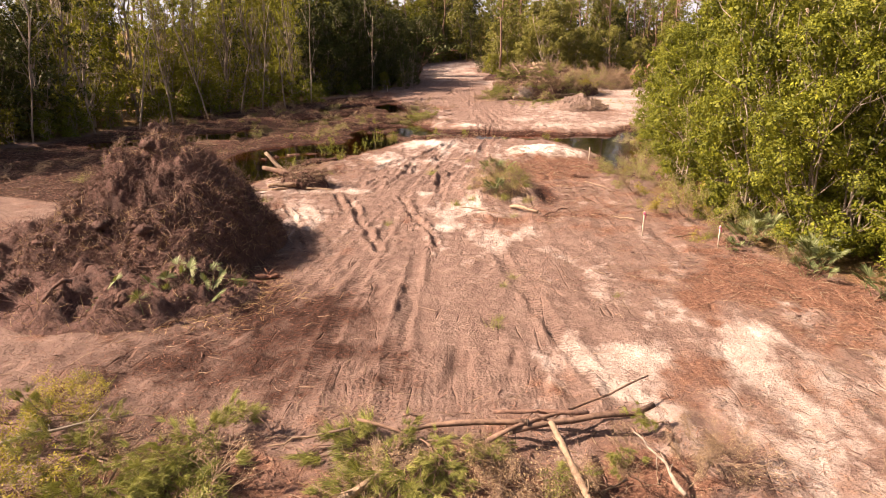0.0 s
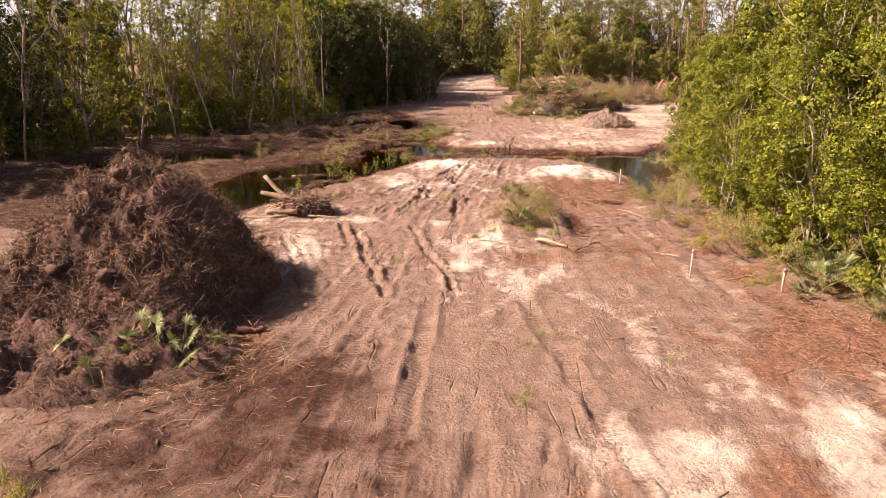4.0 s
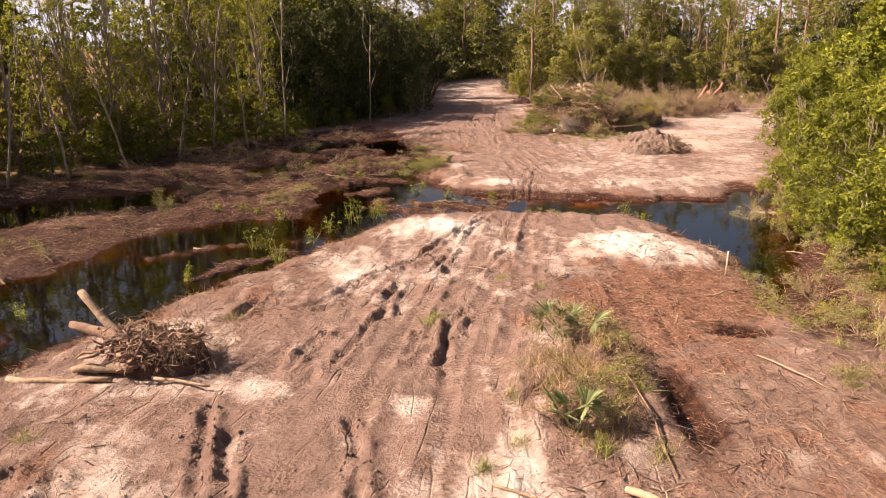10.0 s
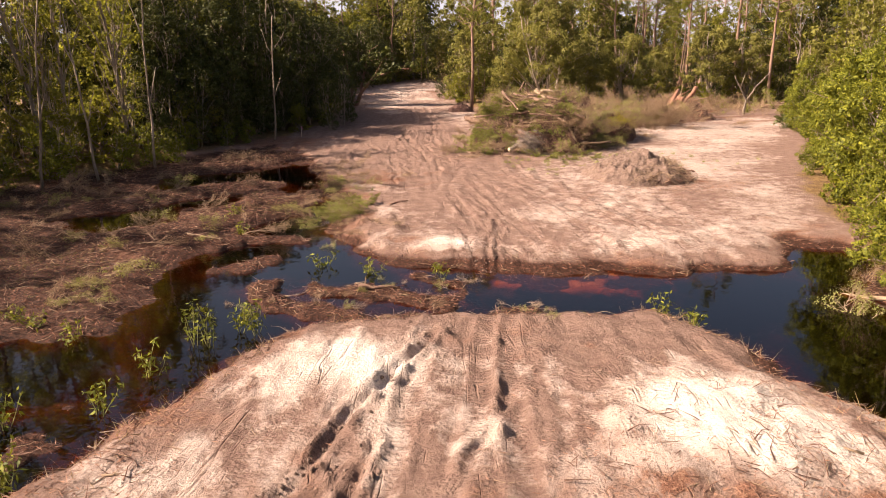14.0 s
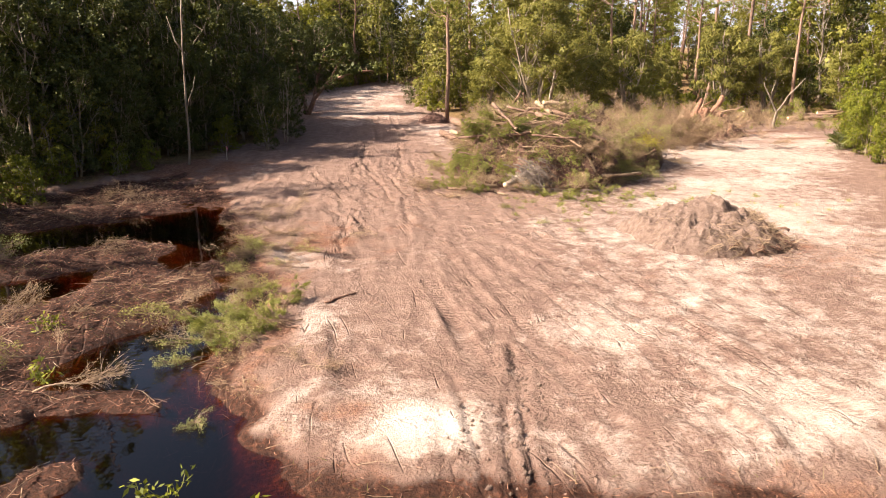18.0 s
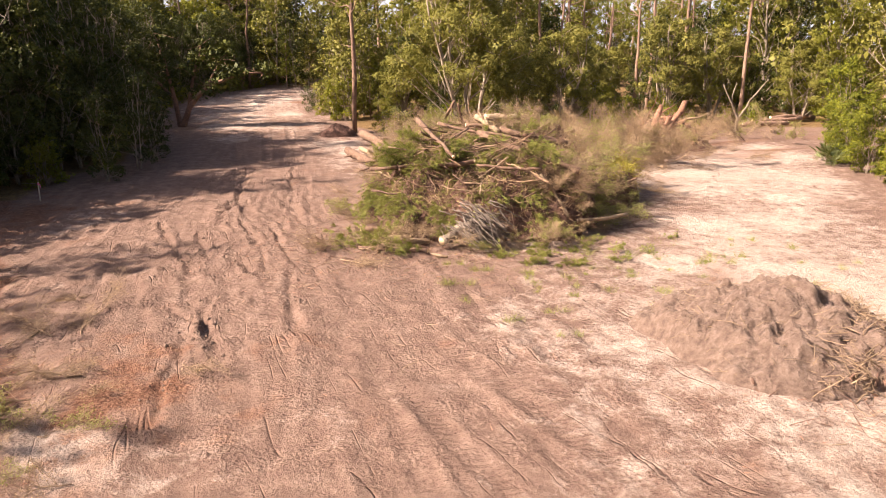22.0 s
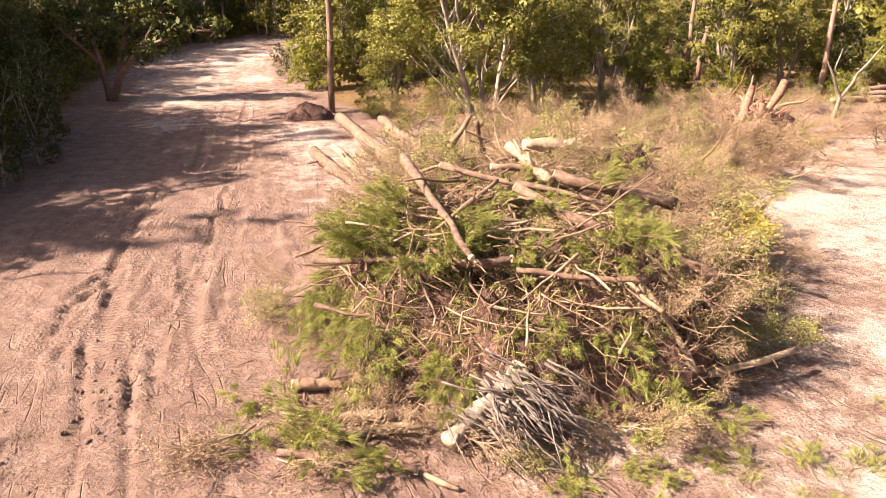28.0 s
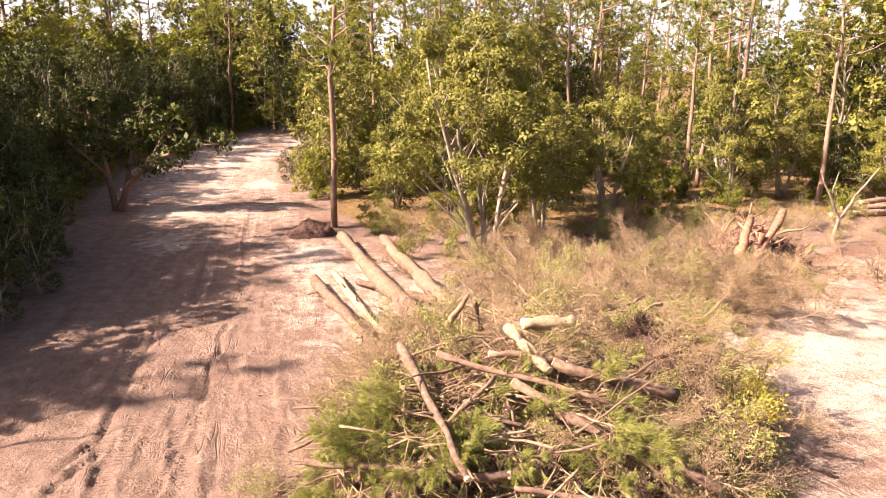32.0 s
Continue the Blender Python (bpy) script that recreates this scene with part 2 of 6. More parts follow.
def ground_parts(x, y):
    x, y = np.asarray(x, float), np.asarray(y, float)
    wob = fbm(x, y, 3.0, 3, 3)
    wx, wy = x + 0.55 * wob + 0.22 * fbm(x, y, 0.8, 2, 87), y + 0.55 * fbm(x, y, 3.0, 3, 9) + 0.22 * fbm(x, y, 0.8, 2, 89)
    wet = inside(wx, wy, SWAMP, 1.25)
    sand = np.maximum(inside(wx, wy, SAND, 1.2), inside(wx, wy, SAND_FAR, 1.5))
    h = 0.05 * fbm(x, y, 5.0, 3, 1) + 0.03 * fbm(x, y, 0.8, 2, 5)
    low = -0.30 + 0.13 * fbm(x, y, 2.0, 4, 11) + 0.08 * np.abs(fbm(x, y, 0.6, 3, 97))
    for line, w, up in BERMS:
        low = low + up * np.exp(-(along(wx, wy, line) / w) ** 2) * (0.85 + 0.35 * fbm(x, y, 1.6, 3, 13))
    pool = np.zeros(np.shape(x))
    for outline in POOLS:
        pool = np.maximum(pool, inside(x + 0.8 * wob, y + 0.8 * fbm(x, y, 2.2, 3, 15), outline, 1.9))
    bed = -0.95 + 0.22 * fbm(x, y, 1.8, 3, 17) + 0.42 * np.exp(-(((x - 5) / 4.5) ** 2 + ((y - 61.0) / 2.0) ** 2))
    bed = np.minimum(bed, -0.50 + 0.05 * vnoise(x, y, 0.7, 19))
    for line, w, up in ISLES:
        on = np.clip(1.4 * np.exp(-(along(wx, wy, line) / w) ** 2), 0, 1)
        bed = bed * (1 - on) + on * (-0.60 + 0.62 * up + 0.09 * fbm(x, y, 0.6, 3, 29))
    low = low * (1 - pool) + bed * pool
    h = h * (1 - wet) + low * wet
    near = smooth(115, 95, y) * smooth(4, 10, y)
    rough = near * (1 - wet) * (1 - 0.35 * sand)
    h = h + rough * (0.06 * np.abs(fbm(x, y, 0.9, 3, 21)) + 0.045 * np.clip(fbm(x, y, 0.42, 2, 25), 0, 1) ** 2) + 0.04 * near * fbm(x * 3.0, y * 0.45, 1.6, 2, 27) * (1 - wet)
    rut = np.zeros(np.shape(x))
    for line in RUTS + RUTS_FAR + MARKS + MARKS_FAR:
        deep = 1.0 if line in RUTS or line in RUTS_FAR else 0.34
        lo_y, hi_y = min(p[1] for p in line) - 2, max(p[1] for p in line) + 2
        m = (y > lo_y) & (y < hi_y) & (np.abs(x) < 14)
        if not np.any(m):
            continue
        xs, ys = x[m], y[m]
        d = along(xs + 0.14 * vnoise(xs, ys, 1.3, 4) + 0.035 * vnoise(xs, ys, 0.35, 6), ys, line)
        k = deep * (0.8 + 0.2 * vnoise(xs, ys, 2.0, 8))
        rim = 0.035 if line[0][1] > 60 else 0.11
        h[m] += np.clip(k, 0, 1.1) * (-0.11 * np.exp(-(d / 0.085) ** 2) + rim * np.exp(-((d - 0.25) / 0.10) ** 2) * (1 + 1.1 * vnoise(xs, ys, 0.3, 12)))
        rut[m] = np.maximum(rut[m], np.clip(k, 0, 1) * np.exp(-(d / 0.10) ** 2))
    for line in TRACKS:
        d = along(x + 0.12 * vnoise(x, y, 3.0, 81), y, line)
        k = smooth(-0.5, 0.3, vnoise(x, y, 6.0, 83)) * (1 - wet)
        h = h + k * (-0.035 * np.exp(-(d / 0.24) ** 4) + 0.045 * np.exp(-((d - 0.36) / 0.09) ** 2) * (1 + 0.7 * vnoise(x, y, 0.4, 85)))
    # ridges and furrows that run with the tracks
    fu = (x - np.interp(y, [10, 57, 62, 78, 95, 130], [-2.5, 1.2, 6, 2.5, -0.3, 0])) / np.interp(y, [10, 40, 57, 62, 80, 100], [10, 5.5, 3.4, 8, 6, 4])
    ridge = vnoise(fu * 9.0 + 0.25 * vnoise(x, y, 1.5, 71), y * 0.28, 1.0, 73)
    sharp = np.clip(1 - np.abs(ridge) * 3.2, 0, 1)
    h = h + near * sand * (1 - wet) * sharp * 0.15 * vnoise(x, y, 1.7, 75) * smooth(0.0, 0.5, 0.5 + vnoise(x, y, 5.0, 77))
    # the sand plug beside the ford, the mound by the palmetto and small hummocks
    for cx, cy, rx, ry, up in ((6.6, 50, 3.0, 3.2, 0.35), (-1.6, 53.6, 2.6, 2.6, 0.22), (2.4, 38.5, 2.2, 3.4, 0.8), (4.5, 50.5, 6, 5, 0.15), (9.5, 40, 1.6, 2, 0.2),
                               (1.0, 64.6, 1.6, 1.4, 0.12), (8.5, 64.2, 4, 1.2, 0.22), (-4.6, 76, 2.0, 4, 0.2)):
        q = ((x - cx) / rx) ** 2 + ((y - cy) / ry) ** 2
        h = h + up * np.exp(-1.6 * q) * (1 + 0.35 * fbm(x, y, 0.8, 2, 23))
    # scraped hollows with standing water on the east side
    for cx, cy, rx, ry, dn in ((4.9, 37.6, 0.45, 2.1, 0.5), (7.9, 42.3, 0.9, 0.5, 0.75)):
        h = h - dn * np.exp(-1.3 * (((x - cx) / rx) ** 2 + ((y - cy) / ry) ** 2))
    far = smooth(60, 400, np.hypot(x, y - 60))
    return h * (1 - far) + far * (0.4 + 2.0 * vnoise(x, y, 90, 2)), wet, sand, rut


# ---- mesh helpers ----
def build_mesh(name, V, faces, mat, smooth_shade=False):
    """A mesh from an array of vertices and arrays of faces (each with its own corner count)."""
    me = bpy.data.meshes.new(name)
    V = np.asarray(V, np.float32)
    faces = [np.asarray(f, np.int32) for f in faces if len(f)]
    counts = np.concatenate([np.full(len(f), f.shape[1], np.int32) for f in faces])
    loops = np.concatenate([f.ravel() for f in faces])
    me.vertices.add(len(V))
    me.vertices.foreach_set("co", V.ravel())
    me.loops.add(len(loops))
    me.loops.foreach_set("vertex_index", loops)
    me.polygons.add(len(counts))
    me.polygons.foreach_set("loop_start", np.concatenate([[0], np.cumsum(counts)[:-1]]).astype(np.int32))
    me.polygons.foreach_set("loop_total", counts)
    if smooth_shade:
        me.polygons.foreach_set("use_smooth", np.ones(len(counts), bool))
    if mat:
        me.materials.append(mat)
    me.update(calc_edges=True)
    return me


class Soup:
    """Gathers tubes and blades, to be linked as one mesh."""

    def __init__(self):
        self.v, self.q, self.t, self.n, self.lean = [], [], [], 0, []

    def add(self, V, Q=(), T=()):
        V = np.asarray(V, float)
        self.v.append(V)
        if len(Q):
            self.q.append(np.asarray(Q) + self.n)
        if len(T):
            self.t.append(np.asarray(T) + self.n)
        self.n += len(V)

    def tube(self, pts, radii, sides=6, cap=True, lumpy=0.0, rng=None):
        pts, radii = np.asarray(pts, float), np.asarray(radii, float)
        d = np.gradient(pts, axis=0)
        d /= np.linalg.norm(d, axis=1)[:, None] + 1e-9
        up = np.array([0, 0, 1.0]) if abs(d[0][2]) < 0.8 else np.array([1.0, 0, 0])
        a = np.cross(d, up)
        a /= np.linalg.norm(a, axis=1)[:, None] + 1e-9
        b = np.cross(a, d)
        th = np.linspace(0, 2 * np.pi, sides, endpoint=False)
        r = radii[:, None] * (1 + (lumpy * (rng.rand(len(pts), sides) - 0.5) if lumpy else 0))
        V = pts[:, None] + (np.cos(th)[None, :, None] * a[:, None] + np.sin(th)[None, :, None] * b[:, None]) * r[..., None] * np.ones((1, sides, 1))
        V = V.reshape(-1, 3)
        i = np.arange(len(pts) - 1)[:, None] * sides
        k = np.arange(sides)[None]
        k2 = (k + 1) % sides
        Q = np.stack([i + k, i + k2, i + sides + k2, i + sides + k], -1).reshape(-1, 4)
        T = []
        if cap:
            V = np.vstack([V, pts[:1], pts[-1:]])
            c0, c1, e = len(V) - 2, len(V) - 1, (len(pts) - 1) * sides
            kk = np.arange(sides)
            T = np.concatenate([np.stack([np.full(sides, c0), (kk + 1) % sides, kk], -1), np.stack([np.full(sides, c1), e + kk, e + (kk + 1) % sides], -1)])
        self.add(V, Q, T)

    def leaves(self, P, N, size, rng, slim=0.5, droop=0.0, soft=None):
        """Leaf-shaped quads: four corners, folded a little along the midrib."""
        n = len(P)
        N = N / (np.linalg.norm(N, axis=1)[:, None] + 1e-9)
        t = rng.randn(n, 3)
        t[:, 2] -= droop
        t -= N * (t * N).sum(1)[:, None]
        t /= np.linalg.norm(t, axis=1)[:, None] + 1e-9
        b = np.cross(N, t)
        s = (size * (0.6 + 0.8 * rng.rand(n)))[:, None]
        mid = P + t * s * 0.45 - N * s * 0.08
        V = np.stack([P, mid - b * s * slim * 0.5 + N * s * 0.1, P + t * s, mid + b * s * slim * 0.5 + N * s * 0.1], 1).reshape(-1, 3)
        self.add(V, np.arange(4 * n).reshape(-1, 4))
        if soft is not None:
            S = 0.5 * N + soft
            self.lean.append(np.repeat(S / (np.linalg.norm(S, axis=1)[:, None] + 1e-9), 4, 0))

    def blades(self, P, D, length, width, rng):
        """Thin needles or grass blades: one long triangle each, from P along D."""
        n = len(P)
        D = D / (np.linalg.norm(D, axis=1)[:, None] + 1e-9)
        s = np.cross(D, rng.randn(n, 3))
        s /= np.linalg.norm(s, axis=1)[:, None] + 1e-9
        L = (length * (0.7 + 0.5 * rng.rand(n)))[:, None]
        V = np.stack([P - s * width / 2, P + s * width / 2, P + D * L], 1).reshape(-1, 3)
        self.add(V, (), np.arange(3 * n).reshape(-1, 3))

    def mesh(self, name, mat, smooth_shade=False):
        f = [np.concatenate(x) for x in (self.q, self.t) if x]
        me = build_mesh(name, np.concatenate(self.v), f, mat, smooth_shade or bool(self.lean))
        if self.lean:
            me.normals_split_custom_set_from_vertices(np.concatenate(self.lean))
        return me


def part(name, me, parent=None, label="", m=None):
    ob = new(name, me)
    if parent:
        ob.parent = parent
    if m is not None:
        ob.matrix_basis = m
    return tagged(ob, label)


# ---- materials ----
def material(name):
    mat = bpy.data.materials.new(name)
    mat.use_nodes = True
    nt = mat.node_tree
    return mat, nt, nt.nodes["Principled BSDF"]


def node(nt, kind, **values):
    n = nt.nodes.new(kind)
    for k, v in values.items():
        n.inputs[k.replace("_", " ")].default_value = v
    return n


def ramp(nt, source, stops):
    r = nt.nodes.new("ShaderNodeValToRGB")
    e = r.color_ramp.elements
    while len(e) < len(stops):
        e.new(0.5)
    for el, (p, c) in zip(e, stops):
        el.position, el.color = p, (*c, 1)
    nt.links.new(source, r.inputs[0])
    return r.outputs[0]


def mixed(nt, fac, a, b, how="MIX"):
    m = nt.nodes.new("ShaderNodeMix")
    m.data_type, m.blend_type = "RGBA", how
    for sock, v in ((m.inputs[0], fac), (m.inputs[6], a), (m.inputs[7], b)):
        if hasattr(v, "links"):
            nt.links.new(v, sock)
        else:
            sock.default_value = (*v, 1) if isinstance(v, tuple) else v
    return m.outputs[2]


def calc(nt, op, a, b=0.0):
    m = nt.nodes.new("ShaderNodeMath")
    m.operation = op
    for sock, v in zip(m.inputs, (a, b)):
        if hasattr(v, "links"):
            nt.links.new(v, sock)
        else:
            sock.default_value = v
    return m.outputs[0]


def where(nt):
    return nt.nodes.new("ShaderNodeNewGeometry").outputs["Position"]


def tex(nt, scale, detail=4.0, rough=0.6, coords=None):
    n = node(nt, "ShaderNodeTexNoise", Scale=scale, Detail=detail, Roughness=rough)
    nt.links.new(coords or where(nt), n.inputs[0])
    return n.outputs[0]


def bump(nt, bsdf, height, strength, distance):
    b = node(nt, "ShaderNodeBump", Strength=strength, Distance=distance)
    nt.links.new(height, b.inputs["Height"])
    nt.links.new(b.outputs[0], bsdf.inputs["Normal"])


def leaf_material(name, dark, mid, light, through=0.35, tone=None, glow=(0.36, 0.36, 0.03)):
    """Foliage: colour by leaf, by plant and by clump; part of the light goes through the leaf."""
    mat, nt, bsdf = material(name)
    geo = nt.nodes.new("ShaderNodeNewGeometry")
    info = nt.nodes.new("ShaderNodeObjectInfo")
    clump = tex(nt, 0.9, 2.0)
    f = calc(nt, "ADD", calc(nt, "MULTIPLY", geo.outputs["Random Per Island"], 0.5), calc(nt, "MULTIPLY", clump, 0.55))
    col = ramp(nt, f, [(0.18, dark), (0.52, mid), (0.88, light)])
    if tone:
        col = mixed(nt, calc(nt, "MULTIPLY", info.outputs["Random"], 0.6), col, tone)
    nt.links.new(col, bsdf.inputs["Base Color"])
    bsdf.inputs["Roughness"].default_value = 0.6
    bsdf.inputs["Specular IOR Level"].default_value = 0.2
    tr = nt.nodes.new("ShaderNodeBsdfTranslucent")
    warm = mixed(nt, 0.5, col, glow)
    nt.links.new(warm, tr.inputs[0])
    mx = nt.nodes.new("ShaderNodeMixShader")
    mx.inputs[0].default_value = through
    nt.links.new(bsdf.outputs[0], mx.inputs[1])
    nt.links.new(tr.outputs[0], mx.inputs[2])
    nt.links.new(mx.outputs[0], nt.nodes["Material Output"].inputs[0])
    return mat


def bark_material(name, dark, light, scale=6.0, stretch=0.25, rough=0.9):
    mat, nt, bsdf = material(name)
    mp = node(nt, "ShaderNodeMapping", Scale=(1, 1, stretch))
    nt.links.new(where(nt), mp.inputs[0])
    info = nt.nodes.new("ShaderNodeObjectInfo")
    a = tex(nt, scale, 5.0, 0.65, mp.outputs[0])
    b = tex(nt, 0.8, 3.0)
    f = calc(nt, "ADD", calc(nt, "MULTIPLY", a, 0.75), calc(nt, "MULTIPLY", b, 0.3))
    f = calc(nt, "ADD", f, calc(nt, "MULTIPLY", info.outputs["Random"], 0.16))
    nt.links.new(ramp(nt, f, [(0.40, dark), (0.74, light)]), bsdf.inputs["Base Color"])
    bsdf.inputs["Roughness"].default_value = rough
    bump(nt, bsdf, a, 0.7, 0.05)
    return mat


def ground_material():
    mat, nt, bsdf = material("cleared_ground")
    at = nt.nodes.new("ShaderNodeAttribute")
    at.attribute_name = "cover"
    sep = nt.nodes.new("ShaderNodeSeparateColor")
    nt.links.new(at.outputs["Color"], sep.inputs[0])
    fine, mid_, big = tex(nt, 9.0, 6.0, 0.7), tex(nt, 1.7, 5.0, 0.65), tex(nt, 0.35, 4.0)
    grain = tex(nt, 45.0, 3.0, 0.7)
    jig = calc(nt, "MULTIPLY", calc(nt, "SUBTRACT", calc(nt, "ADD", mid_, calc(nt, "MULTIPLY", fine, 0.6)), 0.8), 1.7)

    def edge(sock):
        s = calc(nt, "ADD", sock, calc(nt, "MULTIPLY", jig, 0.55))
        return ramp(nt, s, [(0.32, (0, 0, 0)), (0.68, (1, 1, 1))])
    fl = nt.nodes.new("ShaderNodeAttribute")
    fl.attribute_name = "flow"
    drag = tex(nt, 1.0, 6.0, 0.72, fl.outputs["Vector"])
    line_n = node(nt, "ShaderNodeTexNoise", Scale=1.15, Detail=1.5, Roughness=0.45)
    nt.links.new(fl.outputs["Vector"], line_n.inputs[0])
    lines = ramp(nt, calc(nt, "ABSOLUTE", calc(nt, "SUBTRACT", line_n.outputs[0], 0.5)), [(0.0, (1, 1, 1)), (0.014, (0, 0, 0))])
    worn = ramp(nt, tex(nt, 0.6, 3.0), [(0.50, (0, 0, 0)), (0.60, (1, 1, 1))])
    grooves = calc(nt, "MULTIPLY", lines, calc(nt, "MULTIPLY", worn, ramp(nt, mid_, [(0.4, (0.15, 0.15, 0.15)), (0.55, (1, 1, 1))])))
    dirt = ramp(nt, calc(nt, "ADD", calc(nt, "MULTIPLY", mid_, 0.5), calc(nt, "ADD", calc(nt, "MULTIPLY", fine, 0.28), calc(nt, "MULTIPLY", drag, 0.24))),
                [(0.36, (0.145, 0.089, 0.068)), (0.51, (0.222, 0.143, 0.111)), (0.66, (0.32, 0.222, 0.178))])
    sandc = ramp(nt, calc(nt, "ADD", calc(nt, "MULTIPLY", fine, 0.3), calc(nt, "ADD", calc(nt, "MULTIPLY", big, 0.4), calc(nt, "MULTIPLY", drag, 0.33))),
                 [(0.36, (0.36, 0.272, 0.22)), (0.52, (0.475, 0.375, 0.315)), (0.68, (0.585, 0.485, 0.415))])
    mulch = ramp(nt, calc(nt, "ADD", calc(nt, "MULTIPLY", fine, 0.7), calc(nt, "MULTIPLY", grain, 0.35)), [(0.34, (0.06, 0.026, 0.018)), (0.53, (0.205, 0.10, 0.064)), (0.72, (0.39, 0.24, 0.155))])
    muck = ramp(nt, fine, [(0.3, (0.016, 0.008, 0.006)), (0.52, (0.058, 0.024, 0.014)), (0.72, (0.17, 0.07, 0.04))])
    litter = ramp(nt, calc(nt, "ADD", calc(nt, "MULTIPLY", fine, 0.6), calc(nt, "MULTIPLY", mid_, 0.4)), [(0.34, (0.075, 0.042, 0.018)), (0.52, (0.20, 0.125, 0.055)), (0.72, (0.36, 0.25, 0.11))])
    col = mixed(nt, edge(sep.outputs[0]), dirt, sandc)
    col = mixed(nt, ramp(nt, calc(nt, "ADD", sep.outputs[0], calc(nt, "MULTIPLY", jig, 0.35)), [(0.78, (0, 0, 0)), (1.0, (1, 1, 1))]), col, (0.66, 0.58, 0.51))
    col = mixed(nt, edge(at.outputs["Alpha"]), col, litter)
    col = mixed(nt, edge(sep.outputs[1]), col, mulch)
    wet_shade_f = edge(sep.outputs[2])
    col = mixed(nt, wet_shade_f, col, muck)
    col = mixed(nt, 0.5, col, ramp(nt, grain, [(0.3, (0.55, 0.55, 0.55)), (0.7, (1.35, 1.35, 1.35))]), "MULTIPLY")
    col = mixed(nt, calc(nt, "MULTIPLY", grooves, 0.5), col, (0.12, 0.065, 0.045))
    specks = node(nt, "ShaderNodeTexVoronoi", Scale=5.5)
    nt.links.new(where(nt), specks.inputs[0])
    col = mixed(nt, calc(nt, "MULTIPLY", ramp(nt, specks.outputs["Distance"], [(0.04, (0.6, 0.6, 0.6)), (0.12, (0, 0, 0))]), ramp(nt, mid_, [(0.5, (0, 0, 0)), (0.58, (1, 1, 1))])), col, (0.13, 0.07, 0.045))
    nt.links.new(col, bsdf.inputs["Base Color"])
    nt.links.new(ramp(nt, wet_shade_f, [(0.0, (0.95, 0.95, 0.95)), (1.0, (0.72, 0.72, 0.72))]), bsdf.inputs["Roughness"])
    bsdf.inputs["Specular IOR Level"].default_value = 0.16
    # machine cleats, pressed into one patch of bare soil
    xyz = nt.nodes.new("ShaderNodeSeparateXYZ")
    nt.links.new(where(nt), xyz.inputs[0])
    bars = calc(nt, "SINE", calc(nt, "ADD", calc(nt, "MULTIPLY", xyz.outputs[1], 33.0), calc(nt, "MULTIPLY", mid_, 9.0)))
    row_bars = calc(nt, "SINE", calc(nt, "ADD", calc(nt, "MULTIPLY", xyz.outputs[0], 36.0), calc(nt, "MULTIPLY", mid_, 9.0)))
    cl = nt.nodes.new("ShaderNodeAttribute")
    cl.attribute_name = "cleats"
    cc = nt.nodes.new("ShaderNodeSeparateXYZ")
    nt.links.new(cl.outputs["Vector"], cc.inputs[0])
    cle = calc(nt, "ADD", calc(nt, "MULTIPLY", calc(nt, "MULTIPLY", bars, 0.12), cc.outputs[0]), calc(nt, "MULTIPLY", calc(nt, "MULTIPLY", row_bars, 0.08), cc.outputs[1]))
    hgt = calc(nt, "ADD", calc(nt, "MULTIPLY", grooves, -0.7), calc(nt, "ADD", calc(nt, "ADD", calc(nt, "MULTIPLY", fine, 0.8), calc(nt, "MULTIPLY", grain, 0.3)), calc(nt, "ADD", cle, calc(nt, "ADD", calc(nt, "MULTIPLY", mid_, 1.2), calc(nt, "MULTIPLY", calc(nt, "MULTIPLY", drag, ramp(nt, big, [(0.42, (0.1, 0.1, 0.1)), (0.62, (1, 1, 1))])), 0.8)))))
    # crumbs and small clods of torn soil
    crumb = node(nt, "ShaderNodeTexVoronoi", Scale=9.0)
    nt.links.new(where(nt), crumb.inputs[0])
    torn = ramp(nt, tex(nt, 0.8, 4.0, 0.6), [(0.44, (0, 0, 0)), (0.58, (1, 1, 1))])
    clod = calc(nt, "MULTIPLY", calc(nt, "MULTIPLY", ramp(nt, crumb.outputs["Distance"], [(0.0, (1, 1, 1)), (0.5, (0, 0, 0))]), torn), calc(nt, "SUBTRACT", 1.0, wet_shade_f))
    hgt = calc(nt, "ADD", hgt, calc(nt, "MULTIPLY", clod, 0.4))
    bump(nt, bsdf, hgt, 1.0, 0.13)
    return mat


def water_material():
    """Tea-coloured water: light goes through it stained, and the surface mirrors at a slant."""
    mat, nt, bsdf = material("tannin_water")
    nt.nodes.remove(bsdf)
    clear = nt.nodes.new("ShaderNodeBsdfTransparent")
    deep = nt.nodes.new("ShaderNodeAttribute")
    deep.attribute_name = "depth"
    nt.links.new(ramp(nt, deep.outputs["Fac"], [(0.0, (0.75, 0.55, 0.36)), (0.06, (0.6, 0.30, 0.11)), (0.18, (0.42, 0.14, 0.035)), (0.4, (0.09, 0.03, 0.012))]), clear.inputs[0])
    gloss = nt.nodes.new("ShaderNodeBsdfGlossy")
    gloss.inputs["Roughness"].default_value = 0.03
    b = node(nt, "ShaderNodeBump", Strength=0.06, Distance=0.05)
    nt.links.new(tex(nt, 2.2, 2.0), b.inputs["Height"])
    nt.links.new(b.outputs[0], gloss.inputs["Normal"])
    lw = node(nt, "ShaderNodeLayerWeight", Blend=0.5)
    slant = calc(nt, "ADD", calc(nt, "MULTIPLY", calc(nt, "POWER", lw.outputs["Facing"], 4.0), 0.9), 0.025)
    mx = nt.nodes.new("ShaderNodeMixShader")
    nt.links.new(slant, mx.inputs[0])
    nt.links.new(clear.outputs[0], mx.inputs[1])
    nt.links.new(gloss.outputs[0], mx.inputs[2])
    nt.links.new(mx.outputs[0], nt.nodes["Material Output"].inputs[0])
    return mat


